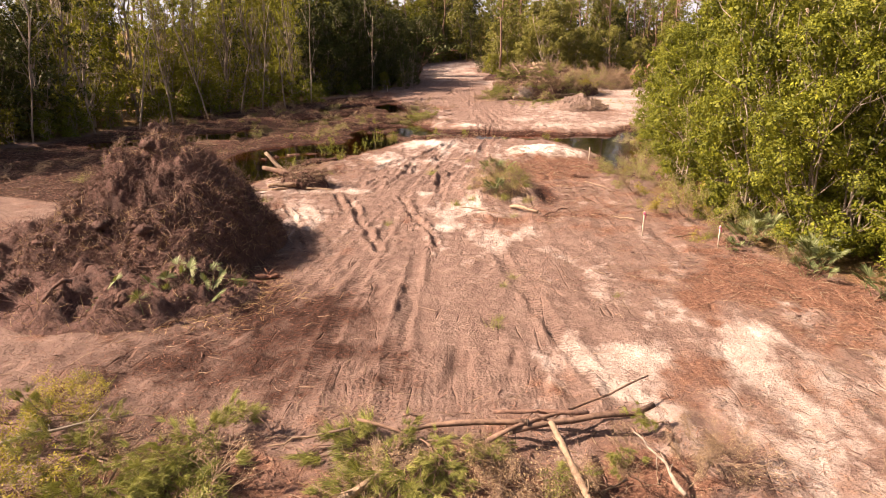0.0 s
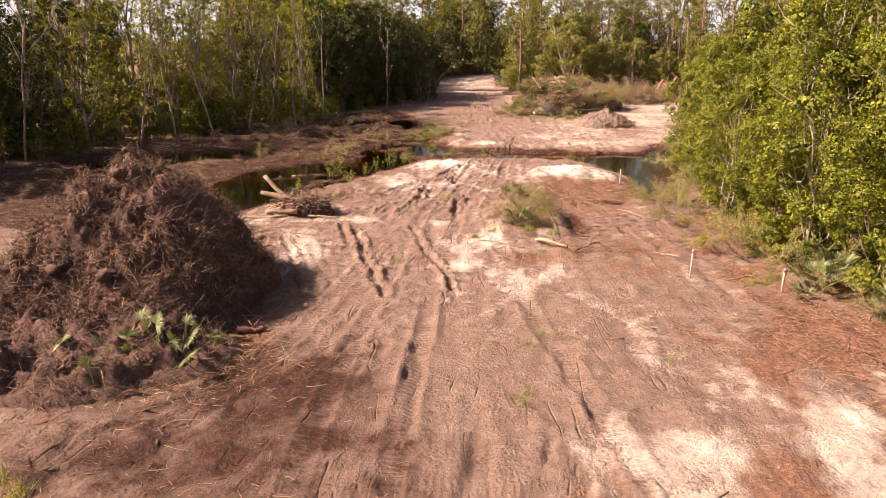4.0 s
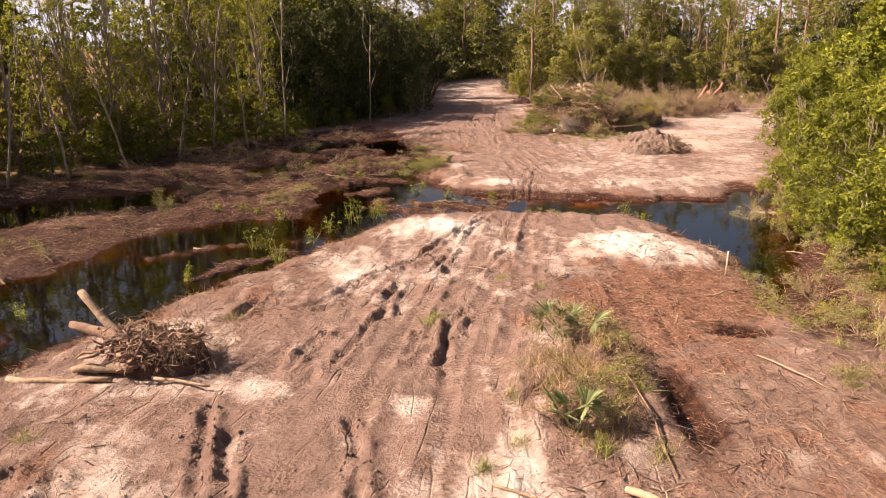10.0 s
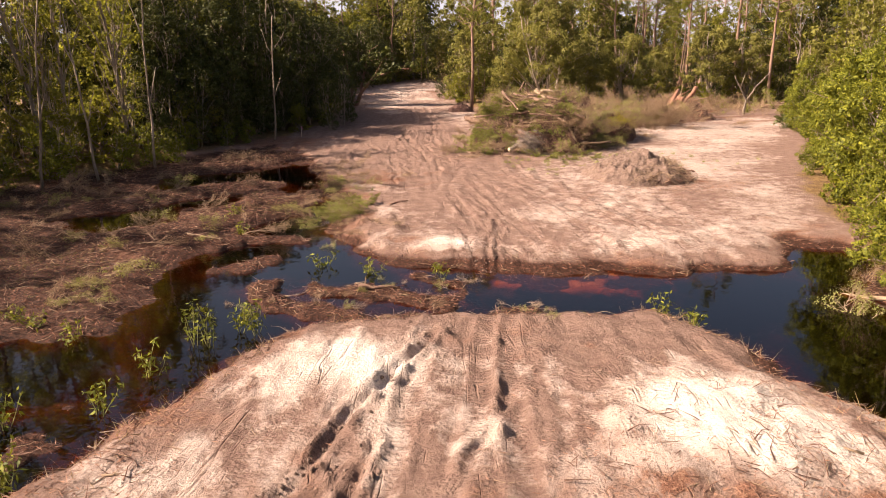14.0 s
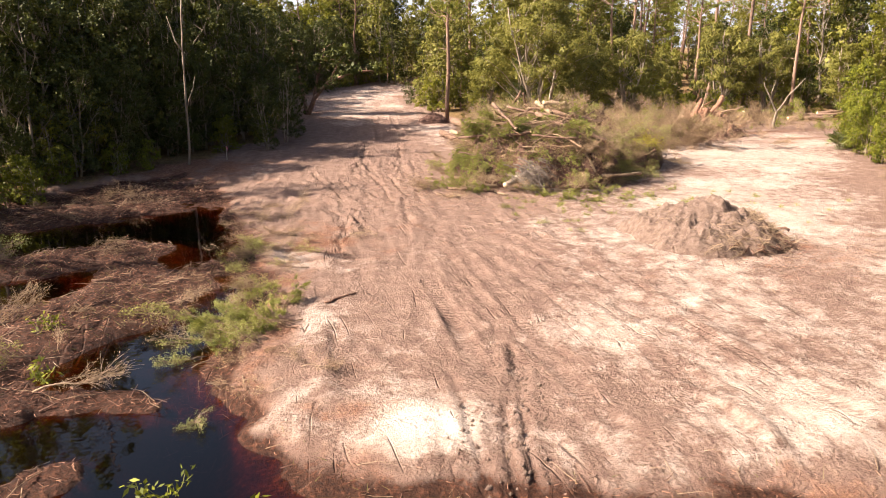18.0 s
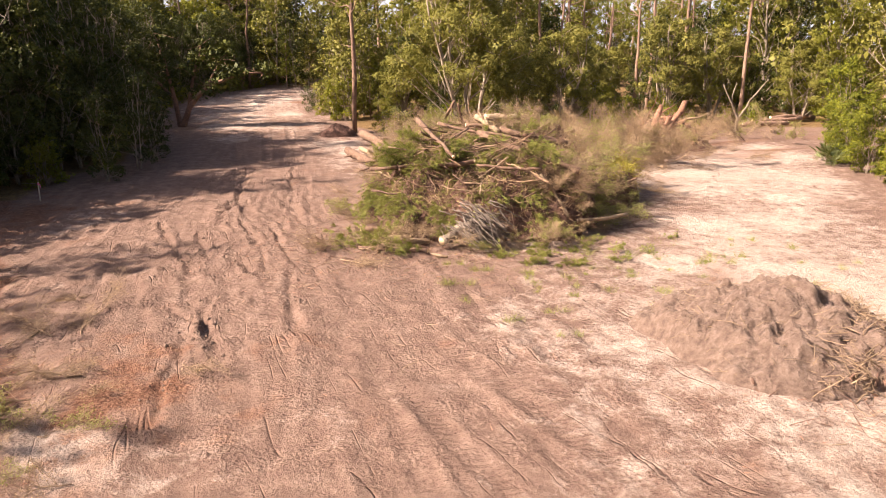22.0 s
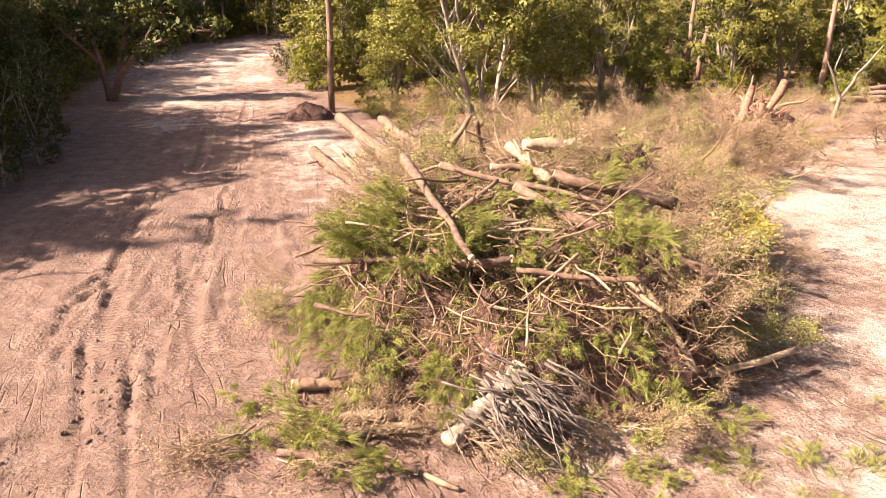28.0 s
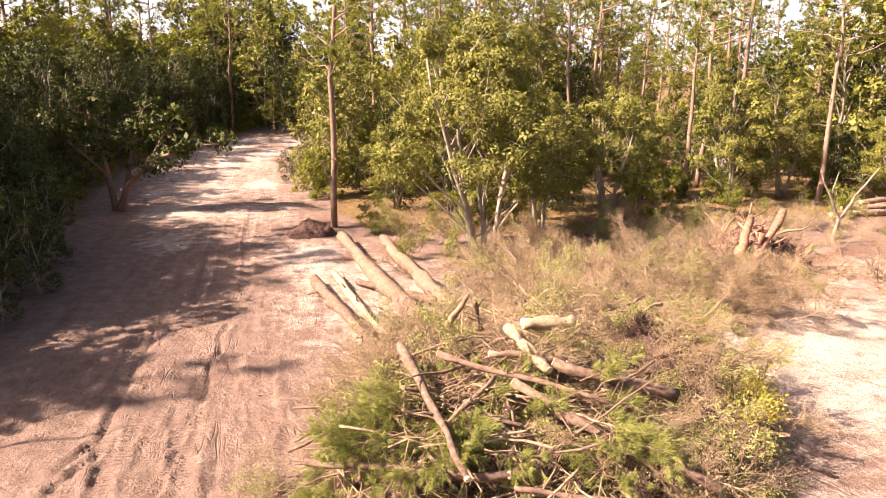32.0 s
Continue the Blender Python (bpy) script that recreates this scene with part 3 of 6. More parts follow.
M_GROUND, M_WATER = ground_material(), water_material()
M_LEAF_BRIGHT = leaf_material("bay_leaf", (0.03, 0.042, 0.006), (0.12, 0.132, 0.012), (0.28, 0.28, 0.025), 0.2)
M_LEAF_SWAMP = leaf_material("swamp_leaf", (0.055, 0.06, 0.012), (0.15, 0.158, 0.024), (0.34, 0.325, 0.05), 0.58, (0.15, 0.12, 0.035))
M_LEAF_OAK = leaf_material("oak_leaf", (0.055, 0.055, 0.014), (0.16, 0.148, 0.032), (0.31, 0.275, 0.07), 0.15, (0.16, 0.155, 0.025))
# evergreen leaf with the wood's deep shade put into its colour
M_LEAF_SHADE = leaf_material("dark_leaf", (0.020, 0.026, 0.006), (0.052, 0.062, 0.011), (0.10, 0.105, 0.018), 0.05)
M_NEEDLE = leaf_material("pine_needle", (0.065, 0.075, 0.013), (0.16, 0.17, 0.03), (0.28, 0.27, 0.055), 0.3)
M_NEEDLE_CUT = leaf_material("cut_pine_needle", (0.06, 0.072, 0.016), (0.19, 0.20, 0.045), (0.40, 0.37, 0.11), 0.12)
M_LEAF_CUT = leaf_material("wilting_leaf", (0.10, 0.10, 0.03), (0.24, 0.23, 0.07), (0.40, 0.38, 0.15), 0.25)
M_LEAF_YELLOW = leaf_material("yellowing_leaf", (0.16, 0.13, 0.02), (0.33, 0.27, 0.04), (0.50, 0.42, 0.08), 0.3)
M_DEAD = leaf_material("dead_leaf", (0.15, 0.09, 0.048), (0.33, 0.22, 0.12), (0.53, 0.39, 0.23), 0.12, None, (0.40, 0.27, 0.14))
M_STRAW = leaf_material("straw", (0.20, 0.11, 0.05), (0.38, 0.25, 0.12), (0.55, 0.41, 0.22), 0.2, None, (0.45, 0.30, 0.13))
M_MARSH = leaf_material("marsh_grass", (0.06, 0.055, 0.018), (0.14, 0.125, 0.04), (0.25, 0.22, 0.085), 0.2, None, (0.25, 0.22, 0.05))
M_PALM = leaf_material("palmetto_frond", (0.07, 0.09, 0.03), (0.15, 0.175, 0.07), (0.28, 0.29, 0.15), 0.15)
M_BARK_GREY = bark_material("grey_bark", (0.09, 0.065, 0.045), (0.36, 0.29, 0.22))
M_BARK_PINE = bark_material("pine_bark", (0.10, 0.055, 0.036), (0.30, 0.19, 0.135), 8.0)
M_LOG = bark_material("cut_log_bark", (0.07, 0.037, 0.025), (0.25, 0.152, 0.10), 7.0, 1.0)
M_PALE = bark_material("bare_pale_wood", (0.16, 0.10, 0.062), (0.37, 0.265, 0.17), 8.0, 1.0, 0.85)
M_ROOT = bark_material("root_wood", (0.055, 0.027, 0.019), (0.25, 0.14, 0.095), 9.0, 1.0)
M_TWIG = bark_material("dry_twig", (0.11, 0.064, 0.04), (0.34, 0.235, 0.15), 9.0, 1.0)
M_ROOT_GREY = bark_material("weathered_root", (0.07, 0.052, 0.042), (0.21, 0.165, 0.135), 9.0, 1.0)
M_CUT = bark_material("fresh_cut_wood", (0.50, 0.34, 0.17), (0.78, 0.62, 0.40), 12.0, 1.0, 0.75)


def plain(name, colour, rough=0.8):
    mat, nt, bsdf = material(name)
    f = tex(nt, 14.0, 4.0)
    lo, hi = tuple(c * 0.75 for c in colour), tuple(min(1, c * 1.15) for c in colour)
    nt.links.new(ramp(nt, f, [(0.35, lo), (0.7, hi)]), bsdf.inputs["Base Color"])
    bsdf.inputs["Roughness"].default_value = rough
    return mat


M_STAKE = plain("weathered_lath", (0.62, 0.52, 0.40))
M_FLAG = plain("pink_flagging", (0.85, 0.18, 0.30), 0.5)

# ---- ground and water ----
def axis(lo, a, b, hi, step, grow=1.18):
    mid_ = list(np.arange(a, b + step / 2, step))
    out, s = [], step
    v = a
    while v > lo:
        s *= grow
        v -= s
        out.append(v)
    s, v, tail = step, b, []
    while v < hi:
        s *= grow
        v += s
        tail.append(v)
    return np.array(out[::-1] + mid_ + tail)


gx, gy = axis(-1800, -12.6, 12.6, 1800, 0.085, 1.12), axis(-1500, 10, 108, 2200, 0.115, 1.08)
GX, GY = np.meshgrid(gx, gy)
GH, G_WET, G_SAND, G_RUT = ground_parts(GX.ravel(), GY.ravel())
nx_, ny_ = len(gx), len(gy)
ii = (np.arange(ny_ - 1)[:, None] * nx_ + np.arange(nx_ - 1)[None]).ravel()
ground_me = build_mesh("ground", np.stack([GX.ravel(), GY.ravel(), GH], 1), [np.stack([ii, ii + 1, ii + nx_ + 1, ii + nx_], -1)], M_GROUND, True)


def blob(cx, cy, rx, ry, k=0):
    x, y = GX.ravel(), GY.ravel()
    q = ((x - cx) / rx) ** 2 + ((y - cy) / ry) ** 2
    return np.exp(-q)


gxx, gyy = GX.ravel(), GY.ravel()
# pale sand
c_sand = 0.39 * inside(gxx, gyy, SAND_FAR, 2.0) + 0.10 * inside(gxx, gyy, SAND, 2.0) + (0.24 - 0.06 * smooth(58, 66, gyy)) * fbm(gxx, gyy, 4.0, 3, 31) + (0.34 - 0.26 * smooth(58, 66, gyy)) * fbm(gxx * 1.6, gyy * 0.8, 1.3, 3, 33)
for cx, cy, rx, ry, k in ((10, 16, 7, 6, 0.34), (5.5, 15, 5, 3, 0.16), (-1.3, 53.6, 2.2, 2.2, 1.05), (-4.5, 47, 2.2, 3.6, 0.8), (-9, 39, 3, 3.5, 0.7), (-8.5, 33.5, 2.5, 2, 0.45), (6.6, 50.2, 2.5, 2.4, 1.15), (1.4, 64.9, 1.0, 0.9, 0.9),
                          (11, 72, 9, 7, 0.05), (22, 84, 9, 14, 0.12), (30, 104, 12, 10, 0.2), (2, 33, 1.6, 4, 0.55), (9, 64.5, 4, 2, 0.12), (0, 130, 8, 20, 0.05), (0, 160, 10, 25, 0.15), (4.8, 113, 2.5, 9, 0.1),
                          (-7.5, 31, 1.2, 2.2, 0.5), (1, 50, 5, 7, 0.2), (0.2, 34.2, 0.9, 1.6, 0.6), (-0.2, 31, 0.5, 2.0, 0.6), (0.9, 29, 0.5, 1.8, 0.6), (1.9, 27.6, 0.8, 1.0, 0.5), (2.6, 29.6, 1.2, 0.8, 0.4),
                          (-5.6, 38.2, 1.6, 0.9, 0.6), (2.4, 40.8, 0.8, 1.4, 0.6), (-7.4, 45.2, 0.8, 1.0, 0.5), (-2.3, 77.1, 0.8, 1.2, 0.5), (-1.1, 71, 1.0, 2.0, 0.3), (9.9, 65, 2, 1.2, 0.2), (15.5, 87, 4.0, 3.5, 0.12)):
    c_sand = c_sand + k * blob(cx, cy, rx, ry)
for cx, cy, rx, ry, k in ((0.3, 92, 4.2, 14, 0.7), (4, 76, 2.5, 12, 0.25), (-0.5, 104, 4.5, 12, 0.6), (-9, 20, 8, 6, 0.5), (-1, 24, 3, 6, 0.25)):
    c_sand = c_sand - k * blob(cx, cy, rx, ry)
# red mulch, roots and bark
c_mulch = 0.05 + 0.26 * fbm(gxx, gyy, 5.0, 3, 41) + 0.28 * fbm(gxx, gyy, 1.1, 3, 43)
for cx, cy, rx, ry, k in ((8.5, 24, 5, 3.0, 0.42), (6, 44, 3.5, 4.5, 0.75), (8, 36, 3, 4, 0.5), (12, 24, 2.5, 8, 0.6), (-9, 26, 3, 8, 0.3), (-2, 11.6, 9, 2.2, 0.55), (-7, 23, 1, 3, 0.5), (3.5, 32, 3, 3, 0.3), (7.6, 47, 4, 4, 0.35),
                          (-7, 46, 1.2, 4, 0.35), (26, 108, 9, 4, 0.45), (36, 114, 12, 3, 0.5), (5, 17, 1.5, 1.2, 0.1), (-11, 98, 6, 6, 0.7), (8, 128, 6, 4, 0.2), (15.5, 76.5, 2.0, 1.6, 0.3), (-2.4, 71.5, 0.9, 5, 0.3), (-2.8, 79, 1.8, 3, 0.22)):
    c_mulch = c_mulch + k * blob(cx, cy, rx, ry)
forest = 1 - inside(gxx + fbm(gxx, gyy, 4, 2, 55), gyy, EAST[1:] + [(60, 116), (42, 122), (20, 118), (9, 124), (7, 140), (8, 172)] + WEST[::-1] + [(-60, -20), (30, -20)], 1.0)
c_mulch = c_mulch - 0.15 * forest + G_WET * (0.55 + 0.25 * fbm(gxx, gyy, 2.5, 3, 51)) - 0.5 * blob(6.6, 50.2, 2.2, 2.2) - 0.4 * blob(-1.3, 53.6, 2, 2)
# wet muck; also shade painted under the east thicket and on the west bank
# the G_RUT term darkens the rut floors
c_wet_shade = 0.12 * fbm(gxx, gyy, 6.0, 2, 61) + 0.16 * fbm(gxx, gyy, 0.9, 3, 63) + G_WET * (0.80 + 0.25 * fbm(gxx, gyy, 2.0, 3, 65)) + smooth(WATER_Z + 0.16, WATER_Z - 0.02, GH) * 0.65 + smooth(WATER_Z + 0.36, WATER_Z + 0.1, GH) * 0.3 + 0.25 * G_RUT
# shade painted as muck colour: (10.8, 38), and with real muck (-5.2, 73)
for cx, cy, rx, ry, k in ((-11, 27, 6, 7, 0.4), (-6, 11.5, 4, 2.0, 0.45), (5, 37.5, 0.7, 2.4, 0.9), (-11, 84, 4, 6, 0.4), (3.5, 63, 2.5, 1.2, 0.35), (3.2, 57.6, 1.3, 1.2, 0.3), (-8, 21, 6, 3, 0.38), (-6.5, 16.5, 6, 2.6, 0.55), (7.8, 42.2, 1.2, 0.7, 0.9), (3.6, 20, 3, 2, 0.12), (10.8, 38, 1.6, 9, 0.4), (-5.2, 73, 2.0, 7, 0.45), (-4.5, 20.5, 2.5, 3.5, 0.3)):
    c_wet_shade = c_wet_shade + k * blob(cx, cy, rx, ry)
c_wet_shade = c_wet_shade - (2.0 + 2.2 * fbm(gxx, gyy, 1.6, 3, 67)) * blob(6.4, 60.9, 3.6, 1.5) * smooth(WATER_Z - 0.02, WATER_Z - 0.10, GH)
c_mulch = c_mulch - 3.0 * blob(5.5, 61.2, 4.5, 2.0) * smooth(WATER_Z - 0.02, WATER_Z - 0.10, GH)
c_sand = c_sand + 0.9 * blob(5.5, 61.2, 4.5, 2.0) * smooth(WATER_Z - 0.02, WATER_Z - 0.10, GH)
cover = np.clip(np.stack([c_sand, c_mulch, c_wet_shade, 0.9 * forest], 1), 0, 1).astype(np.float32)
at_ = ground_me.attributes.new("cover", "FLOAT_COLOR", "POINT")
at_.data.foreach_set("color", cover.ravel())
# coordinates that run with the machines' tracks: across, along
fc = np.interp(gyy, [10, 57, 62, 78, 95, 130], [-2.5, 1.2, 6, 2.5, -0.3, 0])
fw = np.interp(gyy, [10, 40, 57, 62, 80, 100], [10, 5.5, 3.4, 8, 6, 4])
flow = np.stack([(gxx - fc) / fw * 8.0, gyy * 0.16, np.zeros_like(gxx)], 1).astype(np.float32)
fl_ = ground_me.attributes.new("flow", "FLOAT_VECTOR", "POINT")
fl_.data.foreach_set("vector", flow.ravel())
c_bars = np.zeros_like(gxx)
for line in TRACKS:
    c_bars = np.maximum(c_bars, np.exp(-(along(gxx + 0.12 * vnoise(gxx, gyy, 3.0, 81), gyy, line) / 0.3) ** 4) * smooth(-0.5, 0.3, vnoise(gxx, gyy, 6.0, 83)))
c_rows = np.clip(blob(-1.5, 15.6, 5, 1.6) + 0.5 * blob(5, 63.2, 5, 1.0), 0, 1)
cl_ = ground_me.attributes.new("cleats", "FLOAT_VECTOR", "POINT")
cl_.data.foreach_set("vector", np.stack([c_bars, c_rows, np.zeros_like(gxx)], 1).astype(np.float32).ravel())
tagged(new("ground", ground_me), "cleared sandy ground with ruts, red mulch and muck", "ground", kind="structure")

def on_grid(values, x, y):
    """Values of the ground's grid, read between its points."""
    x, y = np.asarray(x, float), np.asarray(y, float)
    i, j = np.clip(np.searchsorted(gx, x) - 1, 0, nx_ - 2), np.clip(np.searchsorted(gy, y) - 1, 0, ny_ - 2)
    u, v = (x - gx[i]) / (gx[i + 1] - gx[i]), (y - gy[j]) / (gy[j + 1] - gy[j])
    g = values.reshape(ny_, nx_)
    return (g[j, i] * (1 - u) + g[j, i + 1] * u) * (1 - v) + (g[j + 1, i] * (1 - u) + g[j + 1, i + 1] * u) * v


def ground_at(x, y):
    return on_grid(GH, x, y)


def ground_z(x, y):
    return float(on_grid(GH, x, y))


wx_, wy_ = axis(-62, -14, 20, 22, 0.34, 1.05), axis(28, 36, 90, 112, 0.34, 1.05)
WX, WY = (v.ravel() for v in np.meshgrid(wx_, wy_))
wi = (np.arange(len(wy_) - 1)[:, None] * len(wx_) + np.arange(len(wx_) - 1)[None]).ravel()
water_me = build_mesh("water", np.stack([WX, WY, np.full(len(WX), WATER_Z)], 1), [np.stack([wi, wi + 1, wi + len(wx_) + 1, wi + len(wx_)], -1)], M_WATER, True)
dp_ = water_me.attributes.new("depth", "FLOAT", "POINT")
dp_.data.foreach_set("value", np.clip(WATER_Z - ground_at(WX, WY), 0, 1).astype(np.float32))
tagged(new("water", water_me), "dark tannin-stained water standing in the flooded ground", "water", kind="structure")



# ---- trees ----
def bent(p0, p1, n, sway, rng, sag=0.0):
    """Points of a crooked branch from p0 to p1."""
    p0, p1 = np.asarray(p0, float), np.asarray(p1, float)
    u = np.linspace(0, 1, n)[:, None]
    off = np.cumsum(rng.randn(n, 3), 0) * sway
    off -= off[0] + (off[-1] - off[0]) * u
    out = p0 + (p1 - p0) * u + off
    out[:, 2] -= sag * np.sin(np.pi * u[:, 0])
    return out


def puff(soup, c, r, n, size, rng, slim=0.5, flat=0.7):
    d = rng.randn(n, 3)
    d[:, 2] += 0.45
    d /= np.linalg.norm(d, axis=1)[:, None]
    rad = r * (0.35 + 0.65 * rng.rand(n) ** 0.6)
    P = c + d * rad[:, None] * np.array([1, 1, flat])
    soup.leaves(P, d * 0.7 + np.array([0, 0, 0.6]) + 0.7 * rng.randn(n, 3), size, rng, slim, 0.3)


def thing(name, label, category, group="", x=0, y=0, z=0):
    ob = new(name)
    ob.location = (x, y, z)
    return tagged(ob, label, category, group)


def lobe(soup, c, r, clumps, per, size, rng, slim=0.5, flat=0.75, core=0.5, round_=1.0):
    """A rounded mass of foliage: clumps of leaves over its outside, larger shaded leaves within."""
    d = rng.randn(clumps, 3) + np.array([0, 0, 0.35])
    d /= np.linalg.norm(d, axis=1)[:, None]
    C = c + d * (r * (0.62 + 0.4 * rng.rand(clumps)))[:, None] * np.array([1, 1, flat])
    cr = r * (0.22 + 0.2 * rng.rand(clumps))
    k = np.repeat(np.arange(clumps), per)
    e = rng.randn(len(k), 3) + 0.8 * d[k] + np.array([0, 0, 0.3])
    e /= np.linalg.norm(e, axis=1)[:, None]
    P = C[k] + e * (cr[k] * (0.45 + 0.6 * rng.rand(len(k))))[:, None] * np.array([1, 1, 0.8])
    soup.leaves(P, e * 0.8 + np.array([0, 0, 0.35]) + 0.6 * rng.randn(len(k), 3), size, rng, slim, 0.3, round_ * (0.45 * e + 0.35 * d[k]))
    n = int(core * clumps * per * 0.3)
    if n:
        e = rng.randn(n, 3)
        e /= np.linalg.norm(e, axis=1)[:, None]
        soup.leaves(c + e * r * 0.5 * np.array([1, 1, flat]), e + 0.4 * rng.randn(n, 3), size * 1.7, rng, 0.7, 0.2, round_ * 0.6 * e)


def broadleaf(name, label, h, spread, lo, lobes, clumps, per, size, leaf, bark, rng, stems=1, lean=0.25, trunk_r=0.14, group="", slim=0.5, lobe_r=0.42, flat=0.75, out=0.72, core=0.5, round_=1.0):
    """A leafy tree or tall shrub: crooked stems, and limbs that each carry a rounded mass of foliage from the height lo upwards."""
    wood, crown = Soup(), Soup()
    lines = []
    r0 = trunk_r * (1 if stems == 1 else 0.75)
    for s in range(stems):
        a = rng.rand() * 6.28
        away = (0.15 + 0.85 * rng.rand()) * spread * lean * (1.6 if stems > 1 else 0.6)
        top = np.array([math.cos(a) * away, math.sin(a) * away, h * (0.78 + 0.17 * rng.rand())])
        base = np.array([math.cos(a), math.sin(a), 0]) * (0.16 * stems**0.5 if stems > 1 else 0)
        lines.append(bent(base + (0, 0, -0.3), top, 9, 0.012 * h, rng))
        wood.tube(lines[-1], np.linspace(r0, r0 * 0.22, 9), 7)
    turn = rng.rand() * 6.28
    for k in range(lobes):
        pts = lines[k % stems]
        u = lo + (1 - lo) * ((k + rng.rand()) / lobes) ** 0.85
        f = max(0.1, u - 0.2 - 0.1 * rng.rand()) * 8
        i = min(7, int(f))
        at = pts[i] + (pts[i + 1] - pts[i]) * (f - i)
        b = turn + k * 2.4 + 0.5 * rng.randn()
        prof = math.sqrt(max(0.10, 1 - ((u - 0.5) / 0.56) ** 2))
        reach = spread * prof * out * (0.5 + 0.5 * rng.rand())
        r = spread * lobe_r * (0.45 + 0.55 * prof) * (0.75 + 0.5 * rng.rand())
        end = np.array([at[0] * 0.5 + math.cos(b) * reach, at[1] * 0.5 + math.sin(b) * reach, max(h * u - 0.4 * r, 0.7 * r * flat)])
        lp = bent(at, end, 6, 0.006 * h + 0.05, rng)
        wood.tube(lp, np.linspace(r0 * 0.45 * (1 - 0.4 * u), 0.018, 6), 5, False)
        for j in range(2):
            wood.tube(bent(lp[3 + j], end + rng.randn(3) * r * 0.6, 4, 0.08, rng), [0.03, 0.024, 0.018, 0.01], 4, False)
        lobe(crown, end, r, clumps, per, size, rng, slim, flat, core, round_)
    ob = thing(name, label, category="tree" if "shrub" not in name else "shrub", group=group)
    part("trunk", wood.mesh("trunk", bark, True), ob)
    part("crown", crown.mesh("crown", leaf), ob)
    return ob


def tuft(soup, c, axis_, n, length, width, rng, fan=0.9):
    D = np.asarray(axis_, float)[None] * 1.0 + rng.randn(n, 3) * fan
    P = np.repeat(np.asarray(c, float)[None], n, 0) + rng.randn(n, 3) * length * 0.10
    soup.blades(P, D, np.full(n, length), width, rng)


def pine(name, label, h, rng, bare=0.45, limbs=22, tufts=7, r=0.2, blade=0.05, per=26, group="", reach=0.2):
    wood, green = Soup(), Soup()
    pts = bent((0, 0, -0.3), (rng.randn() * 0.02 * h, rng.randn() * 0.02 * h, h), 10, 0.006 * h, rng)
    wood.tube(pts, np.linspace(r, r * 0.25, 10), 8)
    for k in range(limbs):
        u = bare + (1 - bare) * (k + rng.rand()) / limbs
        f = u * 9
        i = min(8, int(f))
        at = pts[i] + (pts[i + 1] - pts[i]) * (f - i)
        b = rng.rand() * 6.28
        L = h * reach * (1.15 - 0.75 * ((u - bare) / (1 - bare))) * (0.6 + 0.6 * rng.rand())
        end = at + np.array([math.cos(b) * L, math.sin(b) * L, L * (0.15 + 0.4 * rng.rand())])
        lp = bent(at, end, 6, 0.03 * L + 0.02, rng)
        wood.tube(lp, np.linspace(r * 0.3, 0.02, 6), 4, False)
        for j in range(tufts):
            w = 0.45 + 0.55 * rng.rand()
            g = w * 5
            gi = min(4, int(g))
            c = lp[gi] + (lp[gi + 1] - lp[gi]) * (g - gi) + rng.randn(3) * 0.22 * L * 0.6
            tuft(green, c, (math.cos(b) * 0.5, math.sin(b) * 0.5, 0.5), per, 0.42, blade, rng)
    # short dead stubs on the bare trunk
    for k in range(5):
        u = bare * (0.4 + 0.55 * rng.rand())
        at = pts[int(u * 9)]
        b = rng.rand() * 6.28
        wood.tube(bent(at, at + np.array([math.cos(b), math.sin(b), 0.1]) * h * 0.06 * (0.5 + rng.rand()), 4, 0.05, rng), np.linspace(0.035, 0.012, 4), 4, False)
    ob = thing(name, label, "pine tree", group)
    part("trunk", wood.mesh("trunk", M_BARK_PINE, True), ob)
    part("crown", green.mesh("crown", M_NEEDLE), ob)
    return ob


rng = np.random.RandomState(3)
FOREST = "trees of the wood beside the clearing"
OAKS, BAYS = "oaks behind the brush pile", "bay trees beside the clearing"
swamp_kinds = [broadleaf("swamp_tree", "slender swamp hardwood with a pale crooked trunk and olive leaves", 13 + 3 * rng.rand(), 2.3, 0.12, 20, 8, 30, 0.165, M_LEAF_SWAMP, M_BARK_GREY, rng, group=FOREST, slim=0.5, lobe_r=0.44, flat=1.1, core=0, round_=0.0) for i in range(5)]
shade_dark_kinds = [broadleaf("evergreen_tree", "dense evergreen at the edge of the wood, its leaf colour darkened for shade", 10 + 2 * rng.rand(), 3.0, 0.10, 18, 10, 48, 0.17, M_LEAF_SHADE, M_BARK_GREY, rng, stems=2, group=FOREST, core=0.1, round_=0.3) for i in range(3)]
# the second kind takes the shade-darkened leaf colour
back_kinds = [broadleaf(("forest_tree", "shade_tree", "canopy_tree")[i], "tree of the thick wood with a full olive-green crown", 12 + 3 * rng.rand(), 3.6, 0.06, 17, 10, 26, 0.27, (M_LEAF_SWAMP, M_LEAF_SHADE, M_LEAF_OAK)[i], M_BARK_GREY, rng, group="trees deeper in the wood", slim=0.6, core=0.2, round_=0.4) for i in range(3)]
shrub_kinds = [broadleaf("wild_shrub", "leafy green wild shrub at the foot of the trees", 3.6 + 1.2 * rng.rand(), 1.9, 0.06, 11, 9, 24, 0.17, M_LEAF_SWAMP if i % 2 else M_LEAF_BRIGHT, M_BARK_GREY, rng, stems=4, trunk_r=0.05, group="shrubs along the wood", core=0.3, round_=0.5) for i in range(4)]
